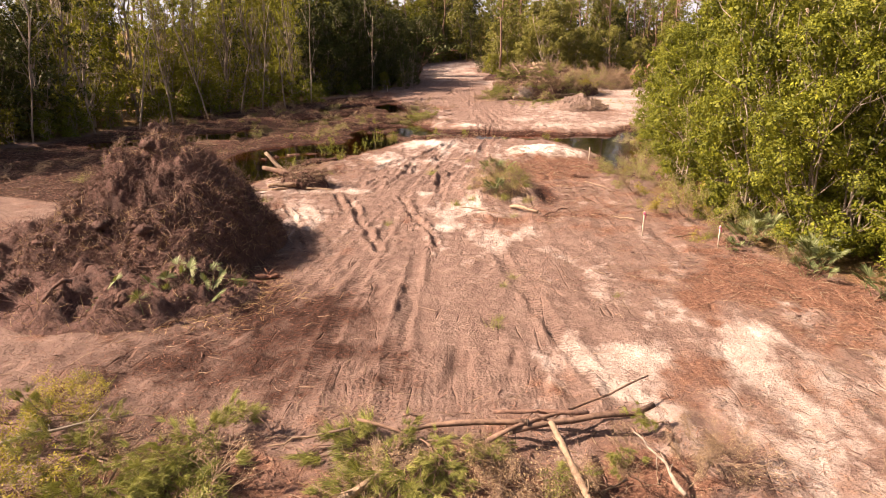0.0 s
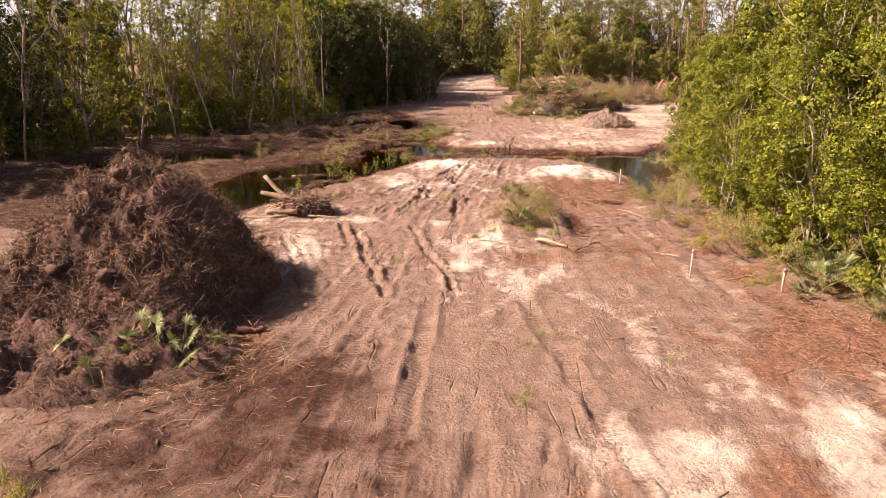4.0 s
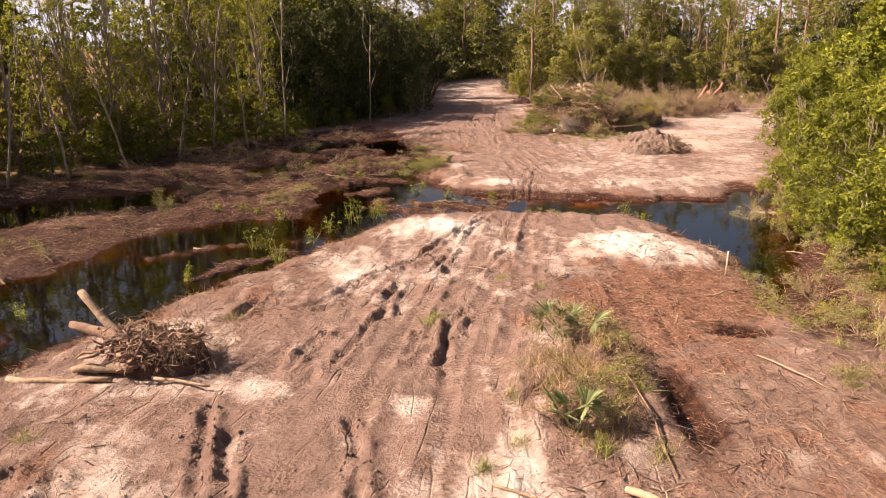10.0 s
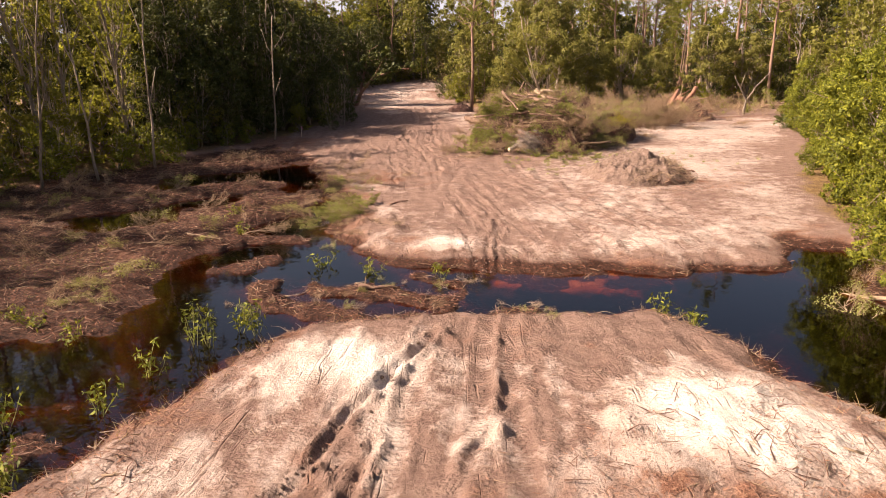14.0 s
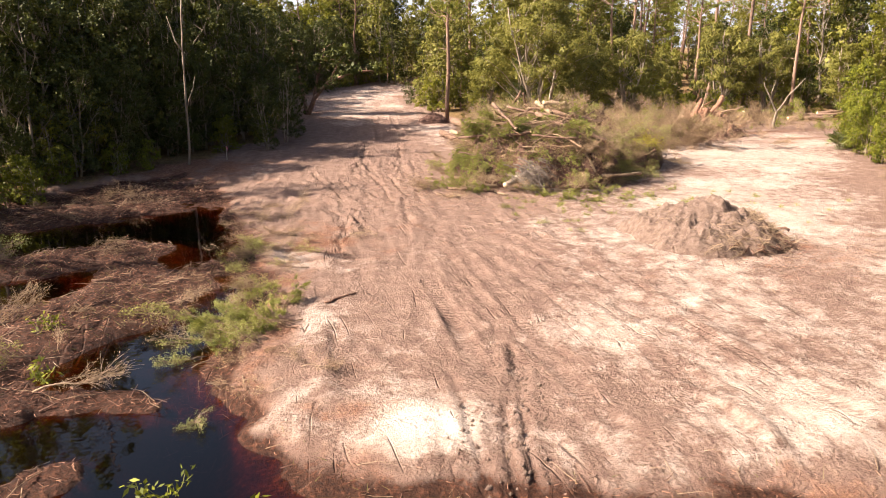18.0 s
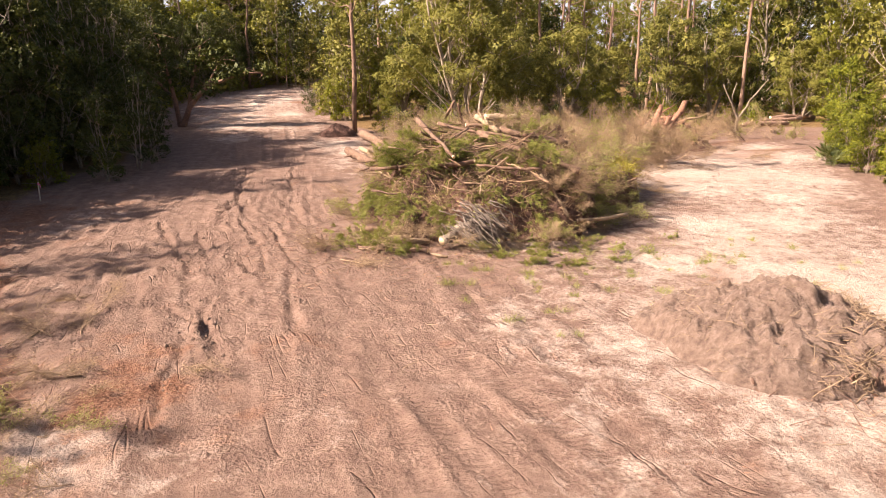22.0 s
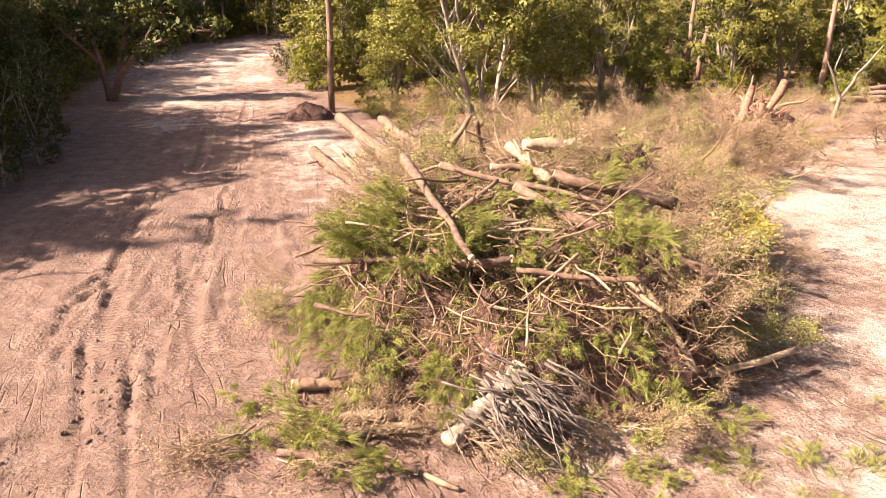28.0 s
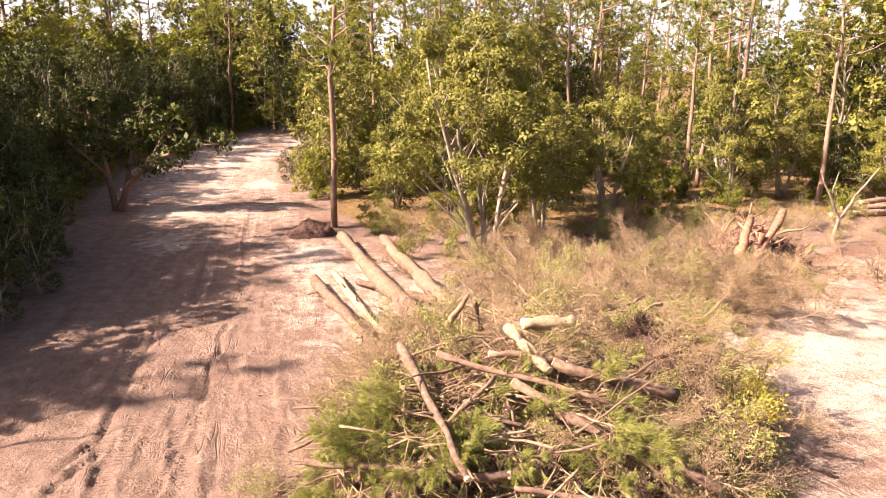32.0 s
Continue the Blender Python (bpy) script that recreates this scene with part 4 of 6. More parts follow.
bay_kinds = [broadleaf("bay_tree", "bushy bright yellow-green bay tree leafed down to the ground", 9 + 1.5 * rng.rand(), 3.2, 0.05, 20, 13, 52, 0.16, M_LEAF_BRIGHT, M_BARK_GREY, rng, stems=3, trunk_r=0.09, group=BAYS) for i in range(3)]
near_bays = [broadleaf("bay_tree", "bushy bright yellow-green bay tree leafed down to the ground", 8.6 + 1.5 * rng.rand(), 3.0, 0.04, 26, 16, 66, 0.105, M_LEAF_BRIGHT, M_BARK_GREY, rng, stems=4, trunk_r=0.08, group=BAYS, lobe_r=0.36) for i in range(4)]
oak_kinds = [broadleaf("oak_tree", "spreading oak with pale limbs and fresh yellow-green leaves", 10.5 + 1.5 * rng.rand(), 5.2, 0.32, 25, 13, 72, 0.165, M_LEAF_OAK, M_BARK_GREY, rng, stems=4, trunk_r=0.24, group=OAKS, lean=0.32, lobe_r=0.30, flat=0.55) for i in range(3)]
pine_kinds = [pine("pine_tree", "tall pine with a bare trunk and tufted crown", 19 + 5 * rng.rand(), rng, 0.42, 26, 9, 0.2, 0.07, 18, FOREST, 0.17) for i in range(4)]
young_pines = [pine("young_pine", "young slender pine with long soft needles", 9 + 3 * rng.rand(), rng, 0.2, 26, 8, 0.1, 0.06, 18, FOREST, 0.17) for i in range(2)]
fresh = set()


def plant(kinds, x, y, scale=1.0, turn=None, lean=2.0):
    src = kinds[rng.randint(len(kinds))]
    m = pose(x, y, ground_z(x, y) - 0.05, rng.randn() * lean, rng.randn() * lean, rng.rand() * 360 if turn is None else turn) @ Matrix.Scale(scale, 4)
    if src.name not in fresh:
        fresh.add(src.name)
        src.matrix_basis = m
        return src
    return copy_thing(src, m)


def edge_at(line, s):
    """A point s metres along a line."""
    for (x0, y0), (x1, y1) in zip(line, line[1:]):
        d = math.hypot(x1 - x0, y1 - y0)
        if s <= d:
            return x0 + (x1 - x0) * s / d, y0 + (y1 - y0) * s / d, (x1 - x0) / d, (y1 - y0) / d
        s -= d
    return None


s = 0.0
while (q := edge_at(WEST, s)):
    x, y, ex, ey = q
    nxw, nyw = -ey, ex                       # away from the clearing
    late = y > 90
    # beyond y 90 the darkened leaves and dense rows give the shaded edge
    rows = ((0.4, shrub_kinds), (2.0, shade_dark_kinds), (3.4, shade_dark_kinds + shrub_kinds[1::2]), (5.2, shade_dark_kinds), (8.5, back_kinds[:2]), (11.5, back_kinds[:2]), (16, back_kinds[:2]), (22, back_kinds + pine_kinds)) if late else \
        ((0.4, shrub_kinds), (2.2, swamp_kinds), (3.6, shrub_kinds[1::2]), (6.4, swamp_kinds + shade_dark_kinds[:1]), (10.5, back_kinds[:2]), (15.0, back_kinds), (22, back_kinds + pine_kinds[:2]))
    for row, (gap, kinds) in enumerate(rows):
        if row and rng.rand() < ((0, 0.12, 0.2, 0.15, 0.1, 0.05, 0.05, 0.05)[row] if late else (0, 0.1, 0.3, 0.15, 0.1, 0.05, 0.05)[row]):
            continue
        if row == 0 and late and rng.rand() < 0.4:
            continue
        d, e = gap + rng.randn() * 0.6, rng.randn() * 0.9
        # darkened leaves here stand in for the wood's own deep shade
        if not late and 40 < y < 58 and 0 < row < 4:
            kinds = shade_dark_kinds
        if not late and row == 0 and 57 < y < 82:
            kinds = shrub_kinds[::2]
        if late:
            k = (0.6, 0.74, 0.78, 0.9, 0.98, 1.02, 1.05, 1.1)[row] * (0.9 + 0.25 * rng.rand())
        else:
            k = (0.8, 1.1, 1.2, 0.78, 0.74, 0.88, 1.1)[row] * (0.85 + 0.3 * rng.rand()) * (1.15 if row == 0 and 57 < y < 82 else 1)
        plant(kinds, x + nxw * d + ex * e, y + nyw * d + ey * e, k, None, 4.0 if row == 1 else 2.0)
    s += (1.7 if y < 125 else 2.6) if late else 2.4

s = 0.0
while (q := edge_at(EAST, s)):
    x, y, ex, ey = q
    nxe, nye = ey, -ex
    near = 17 < y < 68
    for row, (gap, kinds) in enumerate(((0.7, shrub_kinds[::2]), (1.7, near_bays if near else bay_kinds), (4.8, bay_kinds), (9, back_kinds + young_pines), (15, back_kinds + pine_kinds), (23, back_kinds))):
        if row and rng.rand() < (0.05 if row < 2 else 0.2):
            continue
        if row == 0 and rng.rand() < 0.35:
            continue
        d, e = gap + rng.randn() * 0.5, rng.randn() * 0.7
        k = (0.8 + 0.3 * rng.rand()) * (0.62 if y > 74 and row < 3 else 1)
        plant(kinds, x + nxe * d + ex * e, y + nye * d + ey * e, k * (0.6 if row == 0 else 1))
    s += 2.5

# the wood behind the brush pile
main_oak = broadleaf("oak_tree", "spreading many-stemmed oak with pale limbs and fresh leaves", 12.4, 6.0, 0.34, 38, 15, 92, 0.135, M_LEAF_OAK, M_BARK_GREY, np.random.RandomState(5), stems=5, trunk_r=0.26, group=OAKS, lean=0.34, lobe_r=0.27, flat=0.55)
main_oak.location = (15.2, 115.5, ground_z(15.2, 115.5))
for x, y, k in ((20.5, 121, 0.75), (26, 123, 0.8), (23, 129, 0.95), (32, 130, 0.8), (38, 127, 0.8), (44, 129, 0.9), (12.5, 129, 0.7), (18, 134, 0.9), (50, 124, 0.8)):
    plant(oak_kinds, x, y, k)
for i in range(64):
    x, y = 10 + 60 * rng.rand(), 134 + 34 * rng.rand()
    plant((pine_kinds, young_pines, back_kinds, oak_kinds)[rng.choice(4, p=[0.45, 0.2, 0.25, 0.1])], x, y, 0.75 + 0.35 * rng.rand())
for i in range(24):
    plant(back_kinds, -10 + 30 * rng.rand(), 206 + 14 * rng.rand(), 1.35 + 0.4 * rng.rand())
for i in range(80):
    x, y = -34 + 130 * rng.rand(), 176 + 40 * rng.rand()
    if abs(x - np.interp(y, [176, 212], [5, 13])) < 6:
        continue
    plant(back_kinds + pine_kinds[:1], x, y, 0.95 + 0.4 * rng.rand())
for i in range(14):
    plant(back_kinds + young_pines, 3 + 13 * rng.rand(), 184 + 14 * rng.rand(), 0.9 + 0.3 * rng.rand())
for i in range(26):
    x, y = 3 + 12 * rng.rand(), 132 + 34 * rng.rand()
    plant(young_pines + shrub_kinds[1::2] + back_kinds[2:], x + max(0, 0.16 * (y - 150)) + 3, y, 0.6 + 0.3 * rng.rand())
for i in range(40):
    x, y = 48 + 45 * rng.rand(), 112 + 60 * rng.rand()
    plant(back_kinds, x, y, 0.8 + 0.5 * rng.rand())
# trees with darkened leaves added to darken the gaps below the wood
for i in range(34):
    plant(shade_dark_kinds + back_kinds[1:2], 11 + 52 * rng.rand(), 126 + 16 * rng.rand(), 0.5 + 0.3 * rng.rand())
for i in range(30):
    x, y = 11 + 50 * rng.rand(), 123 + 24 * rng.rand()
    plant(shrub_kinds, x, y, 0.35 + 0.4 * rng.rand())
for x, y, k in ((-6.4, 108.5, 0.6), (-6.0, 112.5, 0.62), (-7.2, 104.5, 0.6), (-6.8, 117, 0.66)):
    plant(shade_dark_kinds, x, y, k)
lone = np.random.RandomState(11)
roadside_pine = pine("roadside_pine", "tall straight pine standing alone beside the track", 21, lone, 0.42, 30, 10, 0.22, 0.05, 30, reach=0.2)
roadside_pine.location = (7.7, 123.5, ground_z(7.7, 123.5))
for x, y, h in ((36.3, 131, 15), (39.5, 134, 20), (45, 126, 18), (29, 138, 19), (33, 142, 20)):
    p = pine("bare_pine", "tall pine with a mostly bare reddish trunk behind the clearing", h, lone, 0.6, 16, 7, 0.22, 0.06, 24, "pines behind the clearing")
    p.location = (x, y, ground_z(x, y))


def crooked_tree(name, label, x, y, limbs, bark, leaf, rng, per, size, puff_r, group=""):
    """A tree from its own limbs: each limb a line of points with a start and end radius; leaves gather along the outer halves."""
    wood, crown, twigs = Soup(), Soup(), Soup()
    for pts, r0, r1 in limbs:
        p = np.vstack([bent(a, b, 4, 0.05, rng)[(0 if k == 0 else 1):] for k, (a, b) in enumerate(zip(pts, pts[1:]))])
        wood.tube(p, np.linspace(r0, r1, len(p)), 7, True, 0.15, rng)
        if per:
            for q in p[len(p) // 2:]:
                lobe(crown, q + rng.randn(3) * puff_r * 0.4, puff_r * (0.8 + 0.6 * rng.rand()), 9, per // 3, size, rng, 0.5, 0.7)
                for k in range(3):
                    twigs.tube(bent(q, q + rng.randn(3) * puff_r, 4, 0.05, rng), [0.03, 0.02, 0.015, 0.008], 4, False)
    ob = thing(name, label, "tree", group, x, y, ground_z(x, y) - 0.1)
    part("trunk", wood.mesh("trunk", bark, True), ob)
    if per:
        part("crown", crown.mesh("crown", leaf), ob)
        tagged(part("twig_spray", twigs.mesh("twig_spray", bark), ob), kind="stuff")
    return ob


rc = np.random.RandomState(17)
crooked_tree("leaning_oak", "dark-trunked oak with limbs arching over the sandy track, leaf colour darkened for shade", -6.8, 131, [
    ([(0, 0, -0.2), (0.9, -0.3, 1.8), (2.6, -0.6, 3.6), (5.2, -0.8, 4.6), (7.4, -0.6, 4.7)], 0.3, 0.05), ([(0, 0, 0), (-0.3, 0.2, 2.5), (-0.8, 0.2, 5.5), (-1.5, 0.5, 8)], 0.24, 0.06),
    ([(0.9, -0.3, 1.8), (1.4, 0.2, 4.5), (2.2, 0.6, 7)], 0.18, 0.05), ([(2.6, -0.6, 3.6), (3.6, -0.2, 5.4), (4.6, 0.4, 6.6)], 0.12, 0.04), ([(-0.3, 0.2, 2.5), (-2, -0.4, 4.5), (-3.5, -0.6, 6.4)], 0.14, 0.04)],
    M_ROOT, M_LEAF_SHADE, rc, 70, 0.24, 1.0)
crooked_tree("forked_tree", "small bare tree with pale forked limbs beside the clearing", 36.8, 114.5, [
    ([(0, 0, 0), (0.1, 0, 1.6), (-0.6, 0, 2.8), (-1.4, 0.1, 4.2)], 0.14, 0.04), ([(0.1, 0, 1.6), (1.0, 0, 3.0), (2.6, 0.2, 4.6)], 0.11, 0.03), ([(-0.6, 0, 2.8), (-0.2, 0.2, 4.4)], 0.06, 0.02)],
    M_BARK_GREY, None, rc, 0, 0, 0)
crooked_tree("dead_snag", "bleached dead tree trunk with broken limbs", 19.5, 41, [
    ([(0, 0, 0), (0.1, 0, 4), (0, 0.1, 8.2), (-0.3, 0.1, 9.6)], 0.17, 0.08), ([(0, 0.1, 8.2), (0.5, 0, 9.3)], 0.07, 0.04)], M_PALE, None, rc, 0, 0, 0, "dead trees in the thicket")
crooked_tree("dead_snag", "bleached dead tree trunk with torn orange bark", 21, 40.5, [
    ([(0, 0, 0), (-0.1, 0.1, 5), (0.1, 0.1, 9.0)], 0.2, 0.15)], M_BARK_PINE, None, rc, 0, 0, 0, "dead trees in the thicket")
for x, y, lx, h in ((-28, 63, 2.0, 9), (-24.5, 71, -3.0, 10), (-30.5, 60, -2.2, 11), (-21, 78.5, 1.4, 11), (-17, 85.5, 0.3, 12), (-26.5, 67, -1.2, 10), (-19.3, 82, -0.8, 10), (-11.2, 98, 0.4, 10), (-33, 55, 1.5, 10), (-22.5, 75, 2.4, 9)):
    crooked_tree("thin_bare_tree", "thin pale-barked leaning tree at the edge of the wood", x, y, [
        ([(0, 0, 0), (lx * 0.3, 0.1, h * 0.35), (lx * 0.6, 0, h * 0.7), (lx, 0.2, h)], 0.09, 0.03), ([(lx * 0.3, 0.1, h * 0.35), (lx * 0.3 + 0.7, 0, h * 0.55)], 0.05, 0.015), ([(lx * 0.6, 0, h * 0.7), (lx * 0.6 - 0.8, 0.2, h * 0.9)], 0.05, 0.015)],
        M_BARK_GREY, None, rc, 0, 0, 0, "thin bare trees along the wood")


# ---- shared pieces of cut brush ----
def branch_piece(kind, rng, L=2.0):
    """A cut branch with side twigs, lying along +x; kind: pine, dead, wilted, yellow. Returns its wood and its foliage."""
    wood, leaf = Soup(), Soup()
    main = bent((0, 0, 0), (L, 0, 0.1 * L), 7, 0.05 * L, rng)
    wood.tube(main, np.linspace(0.035 * L / 2, 0.012, 7), 5, True)
    for k in range(16 if kind != "pine" else 13):
        i = 1 + rng.randint(5)
        a = (rng.rand() - 0.5) * 2.4
        l = L * (0.25 + 0.35 * rng.rand())
        end = main[i] + np.array([math.cos(a) * l, math.sin(a) * l, (rng.rand() - 0.25) * 0.55 * l])
        tw = bent(main[i], end, 4, 0.05 * l, rng)
        wood.tube(tw, [0.016, 0.012, 0.009, 0.006], 3, False)
        for j in range(3):
            t2 = bent(tw[2], tw[2] + (tw[3] - tw[1]) * 0.6 + rng.randn(3) * 0.16 * L * 0.5, 3, 0.02, rng)
            wood.tube(t2, [0.009, 0.007, 0.004], 3, False)
            if kind == "pine":
                tuft(leaf, t2[-1], (t2[-1] - t2[0]) * 2.2 + (0, 0, -0.12), 46, 0.36, 0.014, rng, 0.40)
            elif kind == "dead":
                for i2 in range(2):
                    wood.tube(bent(t2[1], t2[1] + (t2[2] - t2[0]) * 0.8 + rng.randn(3) * 0.17, 3, 0.02, rng), [0.007, 0.005, 0.003], 3, False)
                puff(leaf, t2[-1], 0.24, 9, 0.06, rng, 0.5, 0.8)
            else:
                puff(leaf, t2[-1], 0.26, 16, 0.085, rng, 0.5, 0.8)
        if kind == "pine":
            tuft(leaf, tw[-1], (tw[-1] - tw[0]) * 1.6, 44, 0.36, 0.011, rng, 0.42)
        else:
            puff(leaf, tw[-1], 0.28, 8 if kind == "dead" else 16, 0.06 if kind == "dead" else 0.085, rng, 0.5, 0.8)
    return wood, leaf


BRUSH = {}
rq = np.random.RandomState(41)
for kind, leaf_mat, wood_mat, count in (("pine", M_NEEDLE_CUT, M_LOG, 4), ("dead", M_DEAD, M_TWIG, 4), ("wilted", M_LEAF_CUT, M_TWIG, 3), ("yellow", M_LEAF_YELLOW, M_TWIG, 2)):
    for k in range(count):
        w, l = branch_piece(kind, rq)
        BRUSH.setdefault(kind, []).append((w.mesh(kind + "_branch", wood_mat, True), l.mesh(kind + "_foliage", leaf_mat)))


def lay(kind, p, yaw, pitch, roll, scale, parent=None, rng=rq, label="", group="cut branches on the ground"):
    """Lay one of the cut branches at p, as a part of a pile or as a thing of its own."""
    w, l = BRUSH[kind][rng.randint(len(BRUSH[kind]))]
    m = pose(*p, roll, -pitch, yaw) @ Matrix.Scale(scale, 4)
    names = {"pine": ("bough", "needles"), "dead": ("dry_branch", "dead_leaves"), "wilted": ("leafy_branch", "wilted_leaves"), "yellow": ("leafy_branch", "yellow_leaves")}[kind]
    if parent:
        ob = part(names[0], w, parent, label, m)
    else:
        ob = tagged(new(names[0], w), label, "branch", group)
        ob.matrix_basis = m
    part("foliage", l, ob)
    return ob


def mound_mesh(name, cx, cy, rx, ry, top, mat, seed, power=1.15, n=110, lump=1.0):
    """A heaped mound over the ground, lumpy, its skirt running into the soil."""
    u = np.linspace(-1.15, 1.15, n)
    U, W = np.meshgrid(u, u)
    X, Y = cx + U.ravel() * rx, cy + W.ravel() * ry
    q = np.hypot(U, W).ravel() * (1 + 0.14 * fbm(X, Y, rx * 0.6, 2, seed))
    z = top * np.clip(1 - q, 0, 1) ** power
    z = z * (1 + 0.12 * fbm(X, Y, rx * 0.3, 3, seed + 3)) + np.clip(1 - q, 0, 0.25) * 4 * lump * (0.26 * fbm(X, Y, rx * 0.16, 3, seed + 5) + 0.22 * np.abs(fbm(X, Y, 0.55, 3, seed + 8)))
    g = ground_at(X, Y)
    Z = g + z - 0.25 * smooth(0.93, 1.1, q)
    i = (np.arange(n - 1)[:, None] * n + np.arange(n - 1)[None]).ravel()
    return build_mesh(name, np.stack([X, Y, Z], 1), [np.stack([i, i + 1, i + n + 1, i + n], -1)], mat, True), (X, Y, Z, q)


def soil_material():
    mat, nt, bsdf = material("grubbed_soil")
    a, b, c = tex(nt, 5.0, 6.0, 0.7), tex(nt, 0.7, 3.0), tex(nt, 22.0, 4.0, 0.7)
    f = calc(nt, "ADD", calc(nt, "MULTIPLY", a, 0.6), calc(nt, "MULTIPLY", b, 0.45))
    nt.links.new(ramp(nt, f, [(0.34, (0.045, 0.021, 0.015)), (0.55, (0.155, 0.078, 0.057)), (0.75, (0.30, 0.17, 0.128))]), bsdf.inputs["Base Color"])
    bsdf.inputs["Roughness"].default_value = 0.95
    bump(nt, bsdf, calc(nt, "ADD", a, calc(nt, "MULTIPLY", c, 0.4)), 1.0, 0.25)
    return mat


M_SOIL = soil_material()


def scatter_on(field, n, rng, keep=lambda x, y, z, q: q < 1):
    X, Y, Z, q = field
    i = np.flatnonzero(keep(X, Y, Z, q))
    i = i[rng.randint(len(i), size=n)]
    return np.stack([X[i], Y[i], Z[i]], 1) + rng.randn(n, 3) * np.array([0.08, 0.08, 0.02])


def sticks(soup, P, rng, length, radius, rise=0.25, sides=4, n=4, sway=0.08):
    for p in P:
        a = rng.rand() * 6.28
        L = length * (0.4 + 1.0 * rng.rand())
        d = np.array([math.cos(a), math.sin(a), rise * rng.randn()])
        soup.tube(bent(p - d * L * 0.35, p + d * L * 0.65 + (0, 0, 0.05), n, sway * L, rng), np.linspace(radius * (0.6 + 0.8 * rng.rand()), radius * 0.3, n), sides, False)


def log(name, label, p0, p1, r0, r1, rng, mat=None, ends=True, sides=10, n=8, sway=0.03, group="logs on the brush pile"):
    L, r0, r1 = float(np.linalg.norm(np.subtract(p1, p0))), 0.6 * r0, 0.6 * r1
    sp = Soup()
    c = (np.asarray(p0, float) + p1) / 2
    pts = bent(np.asarray(p0, float) - c, np.asarray(p1, float) - c, n, sway * L / n**0.5, rng)
    sp.tube(pts, np.linspace(r0, r1, n) * (1 + 0.12 * rng.randn(n)), sides, True, 0.3, rng)
    for k in range(3):                       # broken side stubs
        q = pts[1 + rng.randint(n - 2)]
        d = rng.randn(3) * (1, 1, 0.6) + (0, 0, 0.3)
        d /= np.linalg.norm(d)
        sp.tube(bent(q, q + d * (r0 * 1.6 + 0.12 + 0.25 * rng.rand()), 3, 0.02, rng), [r0 * 0.4, r0 * 0.3, r0 * 0.18], 5)
    ob = thing(name, label, "log", group)
    ob.location = c
    part("bark", sp.mesh("bark", mat or M_LOG, True), ob)
    if ends:
        for pe, pn, r in ((pts[0], pts[1], r0), (pts[-1], pts[-2], r1)):
            if r > 0.07:
                d = (pe - pn) / np.linalg.norm(pe - pn)
                e = Soup()
                e.tube([pe - d * 0.04, pe + d * 0.012], [r * 0.93, r * 0.9], sides)
                part("cut_end", e.mesh("cut_end", M_CUT), ob, "pale fresh-cut end")
    return ob



def lay_log(name, label, a, b, r0, r1, rng, mat=None, lift=0.0, **more):
    """A log on the ground from a to b (plan), half its thickness above it."""
    za, zb = ground_z(*a) + r0 * 0.8 + lift, ground_z(*b) + r1 * 0.8 + lift
    return log(name, label, (*a, za), (*b, zb), r0, r1, rng, mat, **more)


def frond_mesh(rng, blades=22, L=0.6, stalk=0.7):
    """A palmetto frond: a stalk and a fan of folded blades."""
    sp = Soup()
    tip = np.array([stalk * 0.35, 0, stalk])
    sp.tube(bent((0, 0, 0), tip, 4, 0.02, rng), [0.014, 0.012, 0.01, 0.008], 4, False)
    for k in range(blades):
        a = -1.9 + 3.8 * k / (blades - 1)
        d = np.array([0.5 * math.cos(a), math.sin(a), 0.85 * math.cos(a)])
        d /= np.linalg.norm(d)
        side = np.array([-math.sin(a), math.cos(a), 0]) * 0.028
        l = L * (0.75 + 0.3 * rng.rand())
        mid_ = tip + d * l * 0.55
        sp.add([tip, mid_ - side, tip + d * l + (0, 0, -0.06), mid_ + side + (0, 0, 0.02)], [(0, 1, 2, 3)])
    return sp.mesh("frond", M_PALM)


FRONDS = [frond_mesh(np.random.RandomState(60 + i)) for i in range(4)]


def palmetto(x, y, n, scale, rng, z=None, label="saw palmetto clump with stiff grey-green fan fronds"):
    ob = thing("palmetto", label, "palmetto", "palmettos at the edge of the clearing", x, y, ground_z(x, y) if z is None else z)
    for k in range(n):
        part("frond", FRONDS[rng.randint(4)], ob, "", pose(0.15 * rng.randn(), 0.15 * rng.randn(), 0, 12 * rng.randn(), 28 * rng.rand(), 360 * (k + rng.rand()) / n) @ Matrix.Scale(scale * (0.75 + 0.5 * rng.rand()), 4))
    return ob


def grass_mesh(rng, n=60, L=0.45, spread_=0.14, width=0.014):
    sp = Soup()
    P = rng.randn(n, 3) * np.array([spread_, spread_, 0])
    P[:, 2] = -0.03
    sp.blades(P, rng.randn(n, 3) * np.array([0.6, 0.6, 0.1]) + (0, 0, 0.9), np.full(n, L), width, rng)
    return sp


GRASS = [grass_mesh(np.random.RandomState(80 + i)).mesh("grass", M_NEEDLE_CUT) for i in range(3)]


def grass_tuft(x, y, scale, rng, label="small tuft of green grass on bare sand"):
    ob = tagged(new("grass_tuft", GRASS[rng.randint(3)]), label, "grass tuft", "grass tufts on the bare ground")
    ob.matrix_basis = pose(x, y, ground_z(x, y), 0, 0, rng.rand() * 360) @ Matrix.Scale(scale, 4)


# ---- dirt pile ----
rp = np.random.RandomState(21)
pile_me, pile_field = mound_mesh("soil", -11.7, 27.6, 4.6, 5.7, 4.5, M_SOIL, 71, 0.7, 190, 1.5)
dirt_pile = thing("dirt_pile", "tall heap of dark soil, tangled roots and torn palmetto", "dirt pile")
part("soil", pile_me, dirt_pile)
